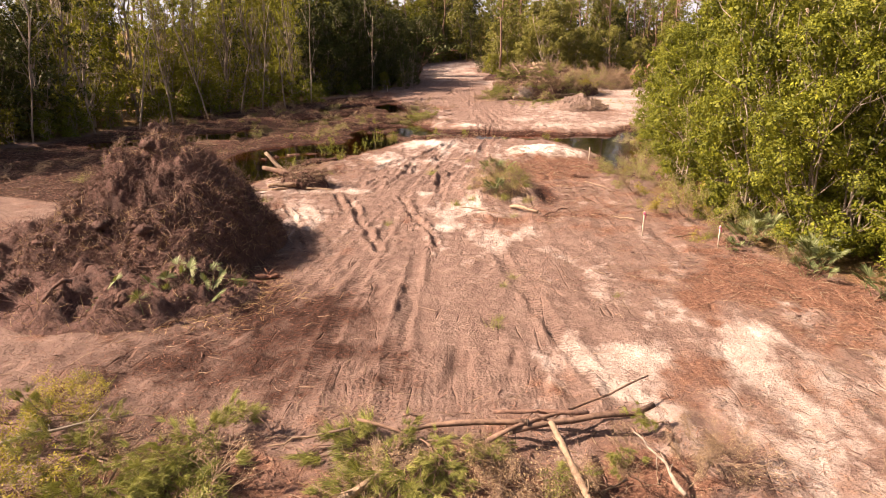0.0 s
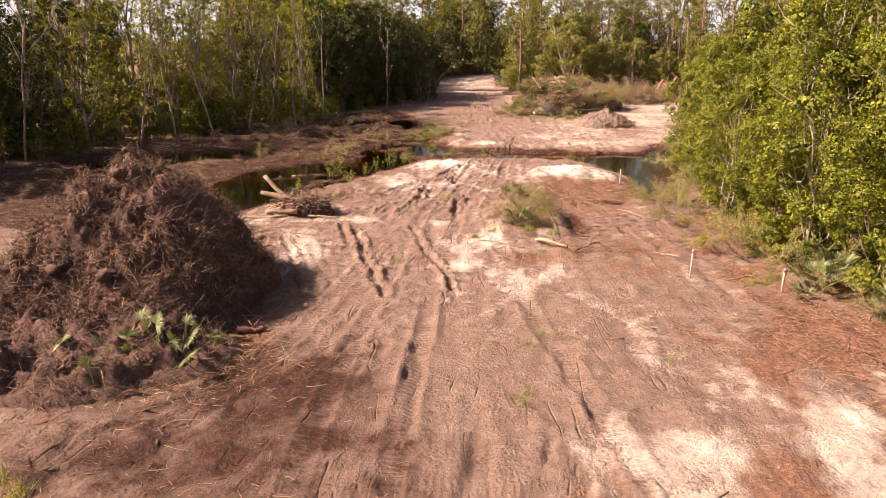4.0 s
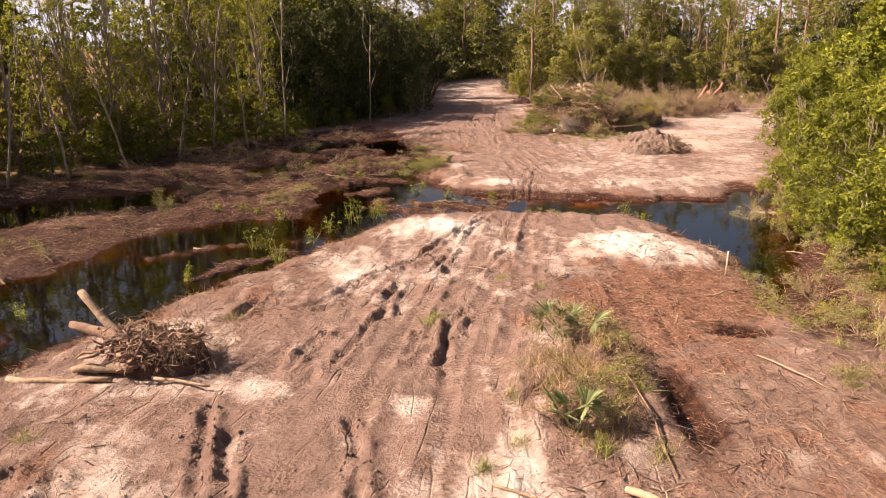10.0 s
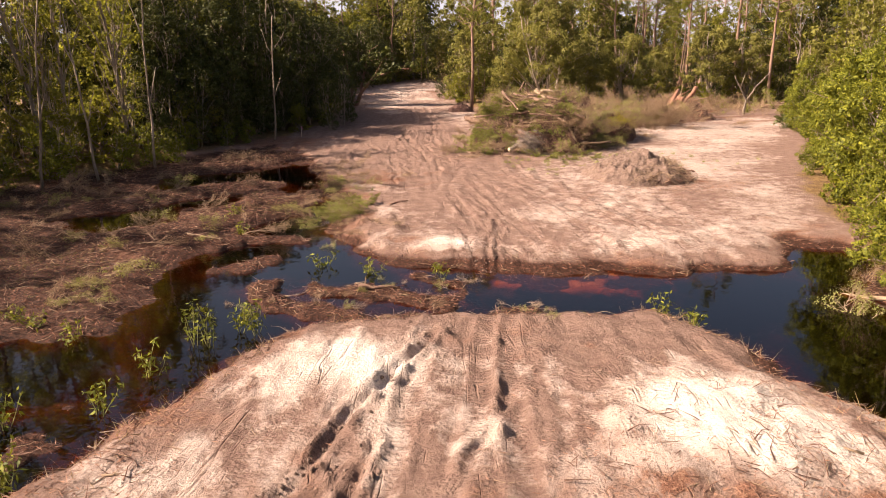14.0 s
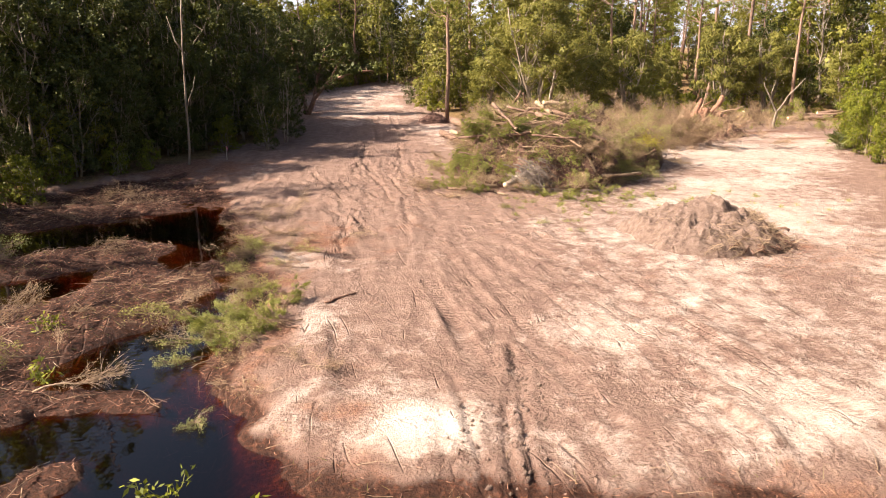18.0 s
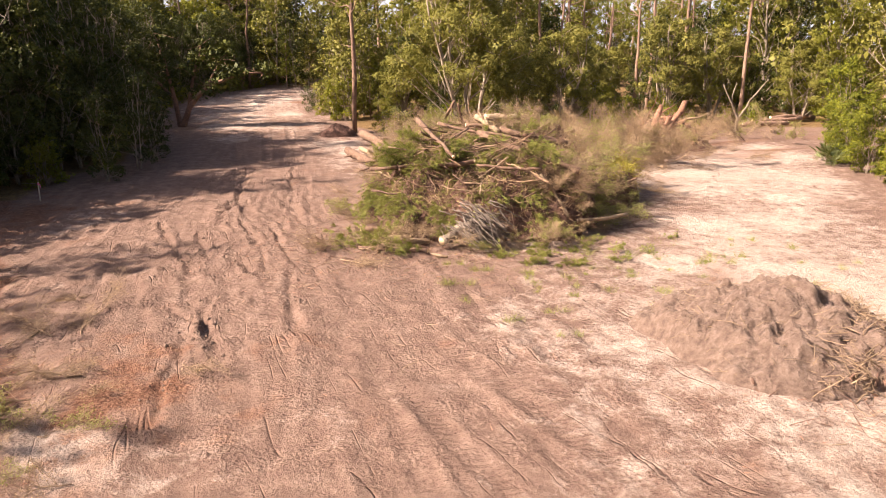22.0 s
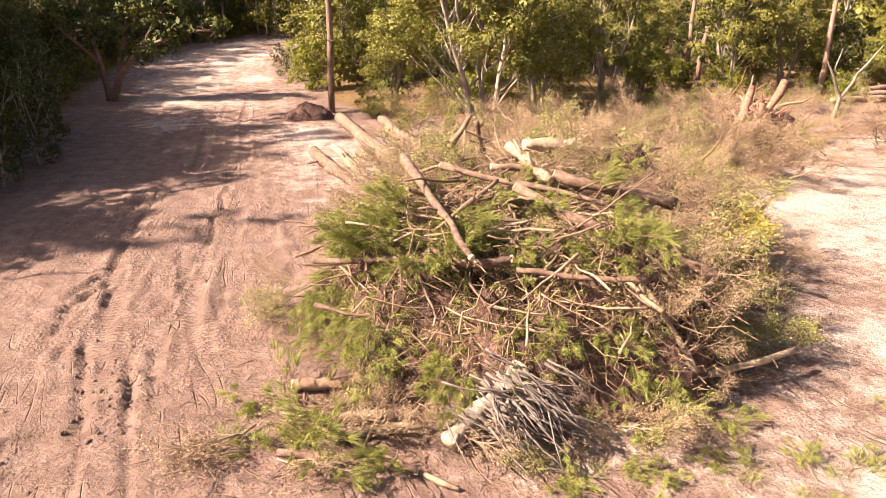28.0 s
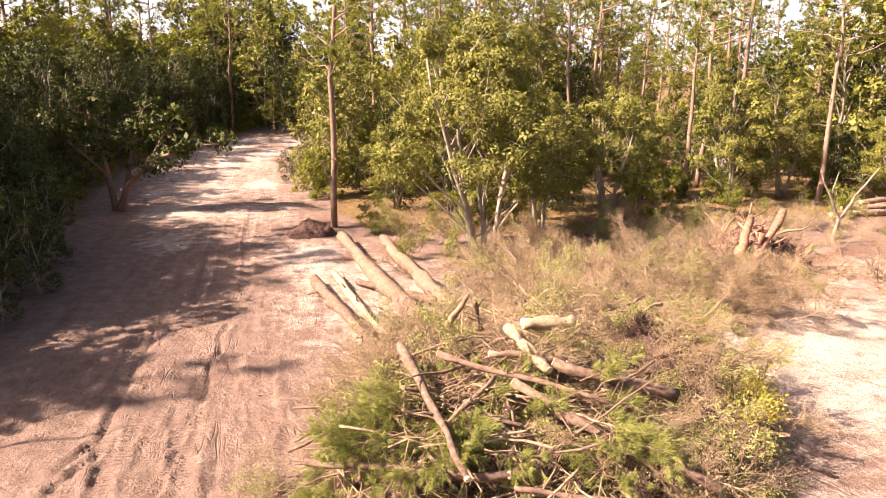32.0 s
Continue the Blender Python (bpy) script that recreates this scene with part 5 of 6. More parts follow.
for cx, cy, rx, ry, top, k in ((-15.4, 25.0, 3.8, 4.6, 1.3, 75), (-11.4, 22.0, 4.6, 3.2, 1.0, 77), (-9.0, 23.8, 1.6, 3.0, 0.5, 79)):
    skirt_me, skirt_field = mound_mesh("soil", cx, cy, rx, ry, top, M_SOIL, k, 0.8, 70, 1.3)
    part("soil", skirt_me, dirt_pile)
    pile_field = tuple(np.concatenate(pair) for pair in zip(pile_field, (skirt_field[0], skirt_field[1], skirt_field[2], skirt_field[3])))
sp = Soup()
sticks(sp, scatter_on(pile_field, 4200, rp, lambda x, y, z, q: q < 0.95), rp, 0.9, 0.014, 0.6, 3, 5, 0.16)
tagged(part("root_tangle", sp.mesh("root_tangle", M_ROOT), dirt_pile, "tangled brown roots"), kind="stuff")
sp = Soup()
P = scatter_on(pile_field, 26000, rp, lambda x, y, z, q: q < 0.98)
sp.blades(P, rp.randn(len(P), 3) + (0, -0.4, -0.3), np.full(len(P), 0.5), 0.02, rp)
tagged(part("root_fibre", sp.mesh("root_fibre", M_ROOT), dirt_pile), kind="stuff")
sp = Soup()
P = scatter_on(pile_field, 8000, rp, lambda x, y, z, q: (q < 1.0) & ((q > 0.6) | (z > 3.9)))
sp.blades(P, rp.randn(len(P), 3) + (0, 0, 0.15), np.full(len(P), 0.42), 0.018, rp)
tagged(part("dry_grass", sp.mesh("dry_grass", M_STRAW), dirt_pile), kind="stuff")
for p in scatter_on(pile_field, 26, rp, lambda x, y, z, q: (q > 0.5) & (q < 0.98) & (y < 22.4) & (x > -12) & (x < -7.2)):
    part("frond", FRONDS[rp.randint(4)], dirt_pile, "torn palmetto frond", pose(*p, 45 * rp.randn(), 45 * rp.randn(), 360 * rp.rand()) @ Matrix.Scale(0.6 + 0.3 * rp.rand(), 4))
for k, p in enumerate(scatter_on(pile_field, 16, rp, lambda x, y, z, q: (q > 0.35) & (q < 0.92) & (y < 27))):
    sp = Soup()
    a = rp.rand() * 6.28
    d = np.array([math.cos(a), math.sin(a), 0.3 * rp.randn()]) * (0.4 + 0.5 * rp.rand())
    sp.tube(bent(p - d, p + d, 7, 0.12, rp), np.linspace(0.055, 0.02, 7) * (0.7 + 0.7 * rp.rand()), 8, True, 0.3, rp)
    part("root", sp.mesh("root", M_ROOT if k % 4 else M_LOG, True), dirt_pile)

for p in scatter_on(pile_field, 110, rp, lambda x, y, z, q: q < 0.93):
    r = 0.10 + 0.2 * rp.rand() ** 2
    u, w = np.meshgrid(np.linspace(0, 2 * np.pi, 11)[:-1], np.linspace(0.25, np.pi - 0.25, 6))
    bump_ = 1 + 0.28 * rp.randn(6, 10)
    V = np.stack([np.cos(u) * np.sin(w) * 1.3, np.sin(u) * np.sin(w), 0.7 * np.cos(w)], -1) * (r * bump_)[..., None]
    i, k = np.meshgrid(np.arange(5) * 10, np.arange(10), indexing="ij")
    k2 = (k + 1) % 10
    sod = Soup()
    sod.add(V.reshape(-1, 3), np.stack([i + k, i + 10 + k, i + 10 + k2, i + k2], -1).reshape(-1, 4))
    part("sod", sod.mesh("sod", M_SOIL), dirt_pile, "", pose(*p, 0, 0, rp.rand() * 360))

# ---- small spoil heap ----
heap_me, heap_field = mound_mesh("soil", 13.6, 78.6, 3.1, 3.2, 1.5, M_SOIL, 91, 0.75, 120, 0.75)
heap = thing("spoil_heap", "low heap of grey-brown sand with buried roots", "spoil heap")


def heap_material():
    mat, nt, bsdf = material("grey_sandy_soil")
    a, c = tex(nt, 5.0, 6.0, 0.7), tex(nt, 25.0, 4.0, 0.7)
    nt.links.new(ramp(nt, a, [(0.32, (0.12, 0.074, 0.054)), (0.52, (0.225, 0.15, 0.115)), (0.72, (0.34, 0.245, 0.195))]), bsdf.inputs["Base Color"])
    bsdf.inputs["Roughness"].default_value = 0.95
    bump(nt, bsdf, calc(nt, "ADD", a, calc(nt, "MULTIPLY", c, 0.4)), 1.0, 0.2)
    return mat


heap_me.materials[0] = heap_material()
part("soil", heap_me, heap)
sp = Soup()
sticks(sp, scatter_on(heap_field, 190, rp, lambda x, y, z, q: q < 1.05), rp, 0.6, 0.012, 0.15, 3, 4, 0.12)
sticks(sp, scatter_on(heap_field, 420, rp, lambda x, y, z, q: (q > 0.5) & (q < 1.08) & (x + 0.6 * (78.6 - y) > 14.2)), rp, 0.9, 0.016, 0.25, 3, 5, 0.14)
tagged(part("root_tangle", sp.mesh("root_tangle", M_TWIG), heap), kind="stuff")
for k in range(34):
    sp = Soup()
    a = 3.9 + 2.4 * rp.rand()
    p = np.array([13.6 + 2.6 * math.cos(a), 78.6 + 2.6 * math.sin(a), 0])
    p[2] = ground_z(p[0], p[1]) + 0.25
    d = np.array([math.cos(a + 1.2 * rp.randn()), math.sin(a + 1.2 * rp.randn()), -0.15]) * 0.5
    sp.tube(bent(p - d, p + d, 6, 0.1, rp), np.linspace(0.07, 0.03, 6), 6, True, 0.3, rp)
    part("root", sp.mesh("root", M_ROOT, True), heap)

# ---- brush pile ----
M_TANGLE = bark_material("brown_twigs", (0.10, 0.055, 0.032), (0.36, 0.235, 0.14), 7.0, 1.0)
rb = np.random.RandomState(31)
core_me, core_field = mound_mesh("core", 9.8, 94.0, 4.3, 5.6, 3.2, M_SOIL, 111, 0.36, 110, 1.2)
side_me, side_field = mound_mesh("core", 14.2, 97.6, 4.4, 5.6, 2.9, M_SOIL, 113, 0.45, 70, 1.2)
brush = thing("brush_pile", "large pile of uprooted pines, branches and dry brush", "brush pile")
part("core", core_me, brush, "dark litter inside the pile")
part("core", side_me, brush, "dark litter inside the pile")
core_field = tuple(np.concatenate(pair) for pair in zip(core_field, side_field))
sp = Soup()
sticks(sp, scatter_on(core_field, 2200, rb), rb, 1.2, 0.014, 0.5, 3, 5, 0.12)
P = scatter_on(core_field, 260, rb, lambda x, y, z, q: q < 0.95)
P[:, 2] += 0.25 + 0.3 * rb.rand(len(P))
sticks(sp, P, rb, 1.7, 0.018, 0.3, 4, 6, 0.12)
tagged(part("twig_tangle", sp.mesh("twig_tangle", M_TANGLE), brush), kind="stuff")
for p in scatter_on(core_field, 112, rb, lambda x, y, z, q: (q < 0.96) & (y < 93.4) & (x < 11.4)):
    a = math.degrees(math.atan2(p[1] - 93.0, p[0] - 8.6)) + 25 * rb.randn()
    down = -58 + 12 * rb.randn() if p[2] < 2.3 else -10 + 14 * rb.randn()
    lay("pine", p + (0, 0, 0.15), a, down, 25 * rb.randn(), 0.34 + 0.24 * rb.rand(), brush, rb, "cut green pine bough")
for p in scatter_on(core_field, 380, rb, lambda x, y, z, q: (q < 1.0) & (((y > 93.4) & (x > 6.2)) | (x > 11.5))):
    lay("dead" if rb.rand() < 0.8 else "wilted", p + (0, 0, 0.1), rb.rand() * 360, 6 + 14 * rb.randn(), 40 * rb.randn(), 0.4 + 0.4 * rb.rand(), brush, rb)
for p in scatter_on(core_field, 80, rb, lambda x, y, z, q: q < 0.97):
    a, L = rb.rand() * 6.28, 0.6 + 0.9 * rb.rand()
    d = np.array([math.cos(a), math.sin(a), 0.35 * rb.randn()]) * L
    if p[2] - abs(d[2]) < 0.2:
        continue
    sp = Soup()
    sp.tube(bent(p - d + (0, 0, 0.3), p + d + (0, 0, 0.3), 7, 0.045 * L, rb), np.linspace(0.05, 0.018, 7) * (0.6 + 0.7 * rb.rand()), 6, True, 0.25, rb)
    part("limb", sp.mesh("limb", (M_LOG, M_TANGLE, M_PALE)[rb.choice(3, p=[0.45, 0.4, 0.15])], True), brush)
for p in scatter_on(core_field, 64, rb, lambda x, y, z, q: (q < 0.9) & (y < 93.5) & (x < 12.5)):
    a, L = rb.rand() * 6.28, 0.5 + 0.8 * rb.rand()
    d = np.array([math.cos(a), math.sin(a), 0.25 * rb.randn()]) * L
    if p[2] - abs(d[2]) < 0.5:
        continue
    sp = Soup()
    top = p + (0, -0.15, 0.42)
    sp.tube(bent(top - d, top + d, 7, 0.03 * L, rb), np.linspace(0.034, 0.012, 7) * (0.6 + 0.7 * rb.rand()), 5, True, 0.2, rb)
    for j in range(3):
        q = top + d * (0.1 + 0.8 * rb.rand())
        sp.tube(bent(q, q + (d * 0.5 + rb.randn(3) * 0.3 * L) * 0.7, 4, 0.03, rb), [0.014, 0.011, 0.008, 0.005], 4, False)
    part("limb", sp.mesh("limb", (M_TWIG, M_TANGLE, M_LOG)[rb.randint(3)], True), brush)
for k in range(26):
    x, y = 13 + 4.2 * rb.rand(), 90.6 + 6 * rb.rand()
    lay("wilted", (x, y, ground_z(x, y) + 0.15 + 0.4 * rb.rand()), rb.rand() * 360, 4 + 12 * rb.randn(), 50 * rb.randn(), 0.5 + 0.4 * rb.rand(), brush, rb, "leafy branch with wilting olive leaves")
for k in range(9):
    x, y = 16.4 + 1.0 * rb.randn(), 97.5 + 1.6 * rb.randn()
    lay("yellow", (x, y, ground_z(x, y) + 0.5 + 0.6 * rb.rand()), rb.rand() * 360, 35 + 20 * rb.randn(), 40 * rb.randn(), 0.6 + 0.4 * rb.rand(), brush, rb, "branch with yellowing leaves")
# low dry brush that runs back to the trees
for k in range(420):
    u = rb.rand()
    x, y = 10 + 17 * u + 2.6 * rb.randn(), 100 + 11.5 * rb.rand() + 2.0 * u
    if x < 8.2 or (y > 101 and x < 11.5) or (y > 104 and x < 13):
        continue
    lay("dead" if rb.rand() < 0.85 else "wilted", (x, y, ground_z(x, y) + 0.1 + (1.9 if y < 107 else 1.0) * rb.rand() ** 1.4), rb.rand() * 360, 12 + 16 * rb.randn(), 40 * rb.randn(), 0.5 + 0.5 * rb.rand(), brush, rb)
# twigs and brown branches round the foot of the pile
for k in range(64):
    a = 2.6 + 3.9 * (k + rb.rand()) / 64
    x, y = 9.8 + 4.5 * math.cos(a) * (0.93 + 0.2 * rb.rand()), 94.0 + 5.8 * math.sin(a) * (0.93 + 0.16 * rb.rand())
    lay(("dead", "dead", "wilted")[k % 3], (x, y, ground_z(x, y) + 0.1 + 0.5 * rb.rand() ** 2), rb.rand() * 360, 4 + 12 * rb.randn(), 40 * rb.randn(), 0.3 + 0.3 * rb.rand(), brush, rb)
# grey root plate facing the clearing
for k in range(170):
    a = -1.75 + 1.75 * rb.rand()
    l = 0.45 + 0.8 * rb.rand()
    p = np.array([8.3 + 0.4 * rb.randn(), 88.4 + 0.25 * rb.randn(), 1.0 + 0.35 * rb.randn()])
    e = p + np.array([math.cos(a) * l * 1.1 + 0.2, math.sin(a) * l * 0.8, -0.75 * rb.rand() - 0.1])
    e[2] = max(e[2], ground_z(e[0], e[1]) + 0.03)
    sp = Soup()
    sp.tube(bent(p, e, 6, 0.025, rb), np.linspace(0.024, 0.008, 6) * (0.6 + 0.8 * rb.rand()), 5, True, 0.25, rb)
    part("root", sp.mesh("root", M_ROOT_GREY, True), brush, "" if k else "pale grey splayed root")

for mat, n, rule, nm in ((M_NEEDLE_CUT, 4500, lambda x, y, z, q: (q < 0.97) & (y < 93.5) & (x < 11.2), "needle_litter"), (M_DEAD, 16000, lambda x, y, z, q: q < 1.0, "leaf_litter")):
    sp = Soup()
    P = scatter_on(core_field, n, rb, rule)
    sp.blades(P, rb.randn(n, 3) + (0, -0.2, 0.3), np.full(n, 0.34), 0.02, rb)
    tagged(part(nm, sp.mesh(nm, mat), brush), kind="stuff")
PILE = "logs on the brush pile"
for label, a, b, r0, r1, mat in (
        ("barked pine log lying up the pile", (7.4, 93.9, 3.75), (8.0, 89.9, 2.75), 0.16, 0.12, None), ("curved pine limb lying across green boughs", (5.2, 92.3, 2.0), (8.9, 90.2, 2.55), 0.11, 0.15, None),
        ("thick splintered log on the side of the pile", (12.9, 89.6, 2.1), (9.6, 92.4, 3.35), 0.21, 0.15, None), ("short log with a pale fresh-cut end", (13.4, 92.2, 2.75), (10.8, 93.2, 3.35), 0.25, 0.2, None),
        ("peeled pale chunk of trunk", (10.1, 94.5, 3.75), (10.6, 92.9, 3.3), 0.22, 0.18, M_PALE), ("peeled pale chunk of trunk", (10.6, 94.8, 3.7), (12.0, 94.9, 3.6), 0.25, 0.3, M_PALE),
        ("bent pale branch on the pile", (12.4, 96.4, 2.9), (13.4, 93.2, 2.4), 0.13, 0.06, M_PALE), ("bent pale branch on the pile", (13.9, 97.3, 3.2), (12.0, 97.6, 2.5), 0.07, 0.13, M_PALE),
        ("thin barked limb among boughs", (11.2, 89.2, 2.3), (8.9, 90.0, 2.4), 0.1, 0.08, None), ("thin barked limb among boughs", (9.2, 92.4, 3.5), (7.6, 91.2, 2.9), 0.09, 0.06, None),
        ("short log with a pale fresh-cut end", (9.4, 93.6, 3.5), (11.2, 93.3, 3.3), 0.13, 0.12, None), ("broken limb hanging down the side", (12.1, 88.6, 0.6), (11.4, 89.8, 2.0), 0.1, 0.09, M_PALE),
        ("thin barked limb among boughs", (11.6, 91.6, 3.0), (8.2, 93.6, 3.6), 0.09, 0.12, None), ("pale limb low on the pile", (12.6, 88.9, 0.35), (14.9, 89.4, 0.35), 0.12, 0.13, M_PALE),
        ("upright broken stub on the pile", (8.8, 95.6, 3.4), (9.3, 95.2, 4.4), 0.13, 0.1, None), ("upright broken stub on the pile", (9.7, 95.3, 3.4), (9.4, 95.0, 4.3), 0.12, 0.1, None)):
    log("log", label, (*a[:2], a[2] + 0.3), (*b[:2], b[2] + 0.3), r0, r1, rb, mat, group=PILE)
# buttress of the uprooted pine and logs along the foot of the pile
log("pine_log", "base of an uprooted pine with pale root buttress", (7.2, 88.3, 0.3), (8.8, 89.2, 1.1), 0.26, 0.34, rb, M_BARK_GREY, sway=0.08, group=PILE)
for label, a, b, r0, r1, mat in (("barked log at the foot of the pile", (4.6, 90.9), (6.4, 90.7), 0.2, 0.22, None), ("peeled log at the foot of the pile", (5.0, 89.6), (6.3, 89.5), 0.16, 0.2, M_PALE), ("peeled log at the foot of the pile", (5.3, 89.0), (6.9, 89.1), 0.17, 0.16, M_PALE),
                                 ("barked log at the foot of the pile", (4.3, 88.9), (6.6, 87.9), 0.1, 0.12, None), ("long crooked branch at the foot of the pile", (4.2, 90.2), (7.2, 87.4), 0.06, 0.08, M_PALE), ("dark branch at the foot of the pile", (4.9, 88.2), (4.8, 91.0), 0.06, 0.05, M_ROOT),
                                 ("thick trunk with torn root end", (6.0, 111.5), (8.0, 102.6), 0.40, 0.32, None), ("thick trunk with torn root end", (7.0, 112.5), (8.6, 102.8), 0.28, 0.24, M_PALE), ("long split log behind the pile", (7.9, 119.5), (9.8, 105.0), 0.5, 0.6, None),
                                 ("long split log behind the pile", (10.2, 119), (11.6, 105.4), 0.46, 0.62, None), ("fallen log across others", (8.0, 111), (11.0, 107.4), 0.26, 0.36, None), ("small log beside the track", (6.4, 108.5), (8.0, 104.2), 0.24, 0.2, M_LOG)):
    lay_log("log", label, a, b, r0, r1, rb, mat, group="logs round the brush pile", sway=0.012, ends=a[1] < 100, n=12, sides=12)
for k in range(16):
    x, y = 5.3 + 1.0 * rb.randn(), 89.4 + 1.1 * rb.randn()
    lay("pine" if k % 3 == 0 else "dead", (x, y, ground_z(x, y) + 0.08), rb.rand() * 360, 3 * rb.randn(), 20 * rb.randn(), 0.45 + 0.3 * rb.rand(), None, rb, "broken branch lying at the foot of the brush pile")
for k in range(16):
    x, y = 12.4 + 2.0 * rb.randn(), 86.9 + 1.0 * rb.randn()
    lay("pine", (x, y, ground_z(x, y) + 0.04), rb.rand() * 360, 1.5 * rb.randn(), 10 * rb.randn(), 0.22 + 0.25 * rb.rand(), None, rb, "green pine sprig scattered on pale sand")

# ---- stump cluster and logs at the back of the clearing ----
rs = np.random.RandomState(51)
stumps = thing("stump_heap", "heap of red-brown uprooted stumps with splayed roots", "stump heap")
M_RED_ROOT = bark_material("red_root", (0.12, 0.046, 0.026), (0.37, 0.19, 0.12), 6.0, 1.0)
sm, sf = mound_mesh("soil", 28.2, 110.6, 3.6, 2.6, 2.3, M_SOIL, 131, 0.8, 50, 1.2)
part("soil", sm, stumps)
for k in range(130):
    p = scatter_on(sf, 1, rs, lambda x, y, z, q: q < 0.9)[0]
    d = rs.randn(3) * (0.7, 0.7, 0.5) + (0, 0, 0.35)
    sp = Soup()
    sp.tube(bent(p - d * 0.3, p + d * (0.6 + rs.rand()), 5, 0.10, rs), np.linspace(0.085, 0.02, 5) * (0.5 + rs.rand()), 5, True, 0.3, rs)
    part("root", sp.mesh("root", M_RED_ROOT if k % 4 else M_TWIG, True), stumps)
for label, a, b, r0, r1 in (("leaning trunk against the stump heap", (25.2, 107.6, 0.3), (27.4, 109.6, 3.0), 0.4, 0.34), ("leaning trunk against the stump heap", (26.0, 107.6, 0.25), (29.2, 109.6, 3.3), 0.26, 0.3), ("upright stump in the heap", (26.4, 108.4, 0.1), (27.6, 109.0, 2.3), 0.42, 0.36)):
    log("log", label, a, b, r0, r1, rs, M_RED_ROOT, False, group="trunks on the stump heap", sway=0.06)
for k in range(9):
    p = scatter_on(sf, 1, rs, lambda x, y, z, q: q < 1.05)[0]
    lay("dead", p + (0, 0, 0.1), rs.rand() * 360, 20 + 20 * rs.randn(), 40 * rs.randn(), 0.4 + 0.4 * rs.rand(), stumps, rs)
for k in range(5):
    x, y = 42 + 1.6 * k, 121 + 0.9 * k
    lay_log("log", "fallen reddish log in a heap behind the clearing", (x, y), (x + 4 + rs.rand(), y + 0.4 * rs.randn()), 0.3, 0.36, rs, M_BARK_PINE, 0.25 * (k % 2), group="logs behind the clearing")

for x, y, k in ((35.4, 101.6, 0.5), (37.0, 103.2, 0.55), (34.4, 98.4, 0.42), (38.2, 105, 0.6), (33.4, 95.2, 0.4), (32.4, 92.0, 0.36)):
    plant(bay_kinds, x, y, k)
# undergrowth below the oaks, a dark soil hump and low bushes by the track
for k in range(16):
    plant(shrub_kinds, 9.5 + 40 * rs.rand(), 121.5 + 9 * rs.rand(), 0.45 + 0.4 * rs.rand())
for k in range(24):
    x, y = 10 + 34 * rs.rand(), 113.5 + 11 * rs.rand()
    if math.hypot(x - 15.2, y - 115.5) > 1.2:
        plant(shrub_kinds, x, y, 0.22 + 0.25 * rs.rand())
for k in range(120):
    x, y = 10 + 32 * rs.rand(), 111 + 11 * rs.rand()
    lay("dead" if k % 3 else "wilted", (x, y, ground_z(x, y) + 0.1), rs.rand() * 360, 20 + 20 * rs.randn(), 40 * rs.randn(), 0.5 + 0.5 * rs.rand(), None, rs, "dry brush below the oak trees", "dry brush below the oaks")
hump = thing("soil_hump", "small dark hump of soil beside the track", "spoil heap")
part("soil", mound_mesh("soil", 6.1, 121.8, 1.5, 1.3, 0.8, M_SOIL, 151, 0.7, 30, 0.6)[0], hump)
for x, y, k in ((4.6, 141, 0.22), (5.6, 143, 0.26), (6.6, 140, 0.22), (5.2, 146, 0.24), (7.2, 145, 0.3)):
    plant(shade_dark_kinds, x, y, k)

# ---- foreground brush ----
rf = np.random.RandomState(71)
FORE = "cut branches at the near edge of the clearing"
for x, y, k in ((-7.9, 11.9, 1.0), (-7.2, 12.3, 0.9), (-6.6, 11.9, 1.0), (-5.6, 11.6, 1.0), (-5.1, 12.1, 0.9), (-6.1, 13.4, 0.7), (-7.0, 13.7, 0.6), (-8.8, 11.3, 1.0), (-6.0, 10.8, 1.0), (-4.8, 10.9, 0.9),
                (-1.4, 12.9, 1.0), (-0.9, 12.7, 1.0), (-0.5, 12.2, 1.1), (-1.0, 11.6, 1.1), (-1.5, 11.2, 1.0), (-0.2, 12.9, 0.8), (-0.7, 13.2, 0.7), (-2.4, 13.9, 0.4), (1.6, 12.5, 0.6), (3.4, 13.2, 0.5), (4.6, 13.7, 0.4)):
    lay("pine", (x, y, ground_z(x, y) + 0.25 + 0.15 * rf.rand()), 250 + 60 * rf.randn(), -6 + 8 * rf.randn(), 20 * rf.randn(), 0.85 * k, None, rf, "green pine bough lying in cut brush", FORE)
for k in range(14):
    x, y = (-8.7 + 4.3 * rf.rand(), 11.8 + 2.2 * rf.rand()) if k % 5 < 3 else (-1.9 + 2.6 * rf.rand(), 11.6 + 1.9 * rf.rand())
    lay("pine", (x, y, ground_z(x, y) + 0.1 + 0.3 * rf.rand()), 250 + 70 * rf.randn(), -4 + 8 * rf.randn(), 25 * rf.randn(), 0.42 + 0.3 * rf.rand(), None, rf, "green pine bough lying in cut brush", FORE)
for k in range(44):
    x, y = -9.5 + 15 * rf.rand(), 10.3 + 3.2 * rf.rand()
    if -4.4 < x < -2.2 and y > 11.5:
        continue
    kind = "yellow" if x < -8.6 else ("dead" if rf.rand() < 0.8 else "wilted")
    lay(kind, (x, y, ground_z(x, y) + 0.12), rf.rand() * 360, 5 + 8 * rf.randn(), 40 * rf.randn(), 0.4 + 0.35 * rf.rand(), None, rf, "dry leafy branch lying in cut brush", FORE)
for k in range(7):
    x, y = -9.8 + 1.1 * rf.randn(), 14.1 + 0.5 * rf.randn()
    lay("yellow", (x, y, ground_z(x, y) + 0.15), rf.rand() * 360, 20 + 12 * rf.randn(), 40 * rf.randn(), 0.45, None, rf, "cut shrub with yellow-green leaves", FORE)
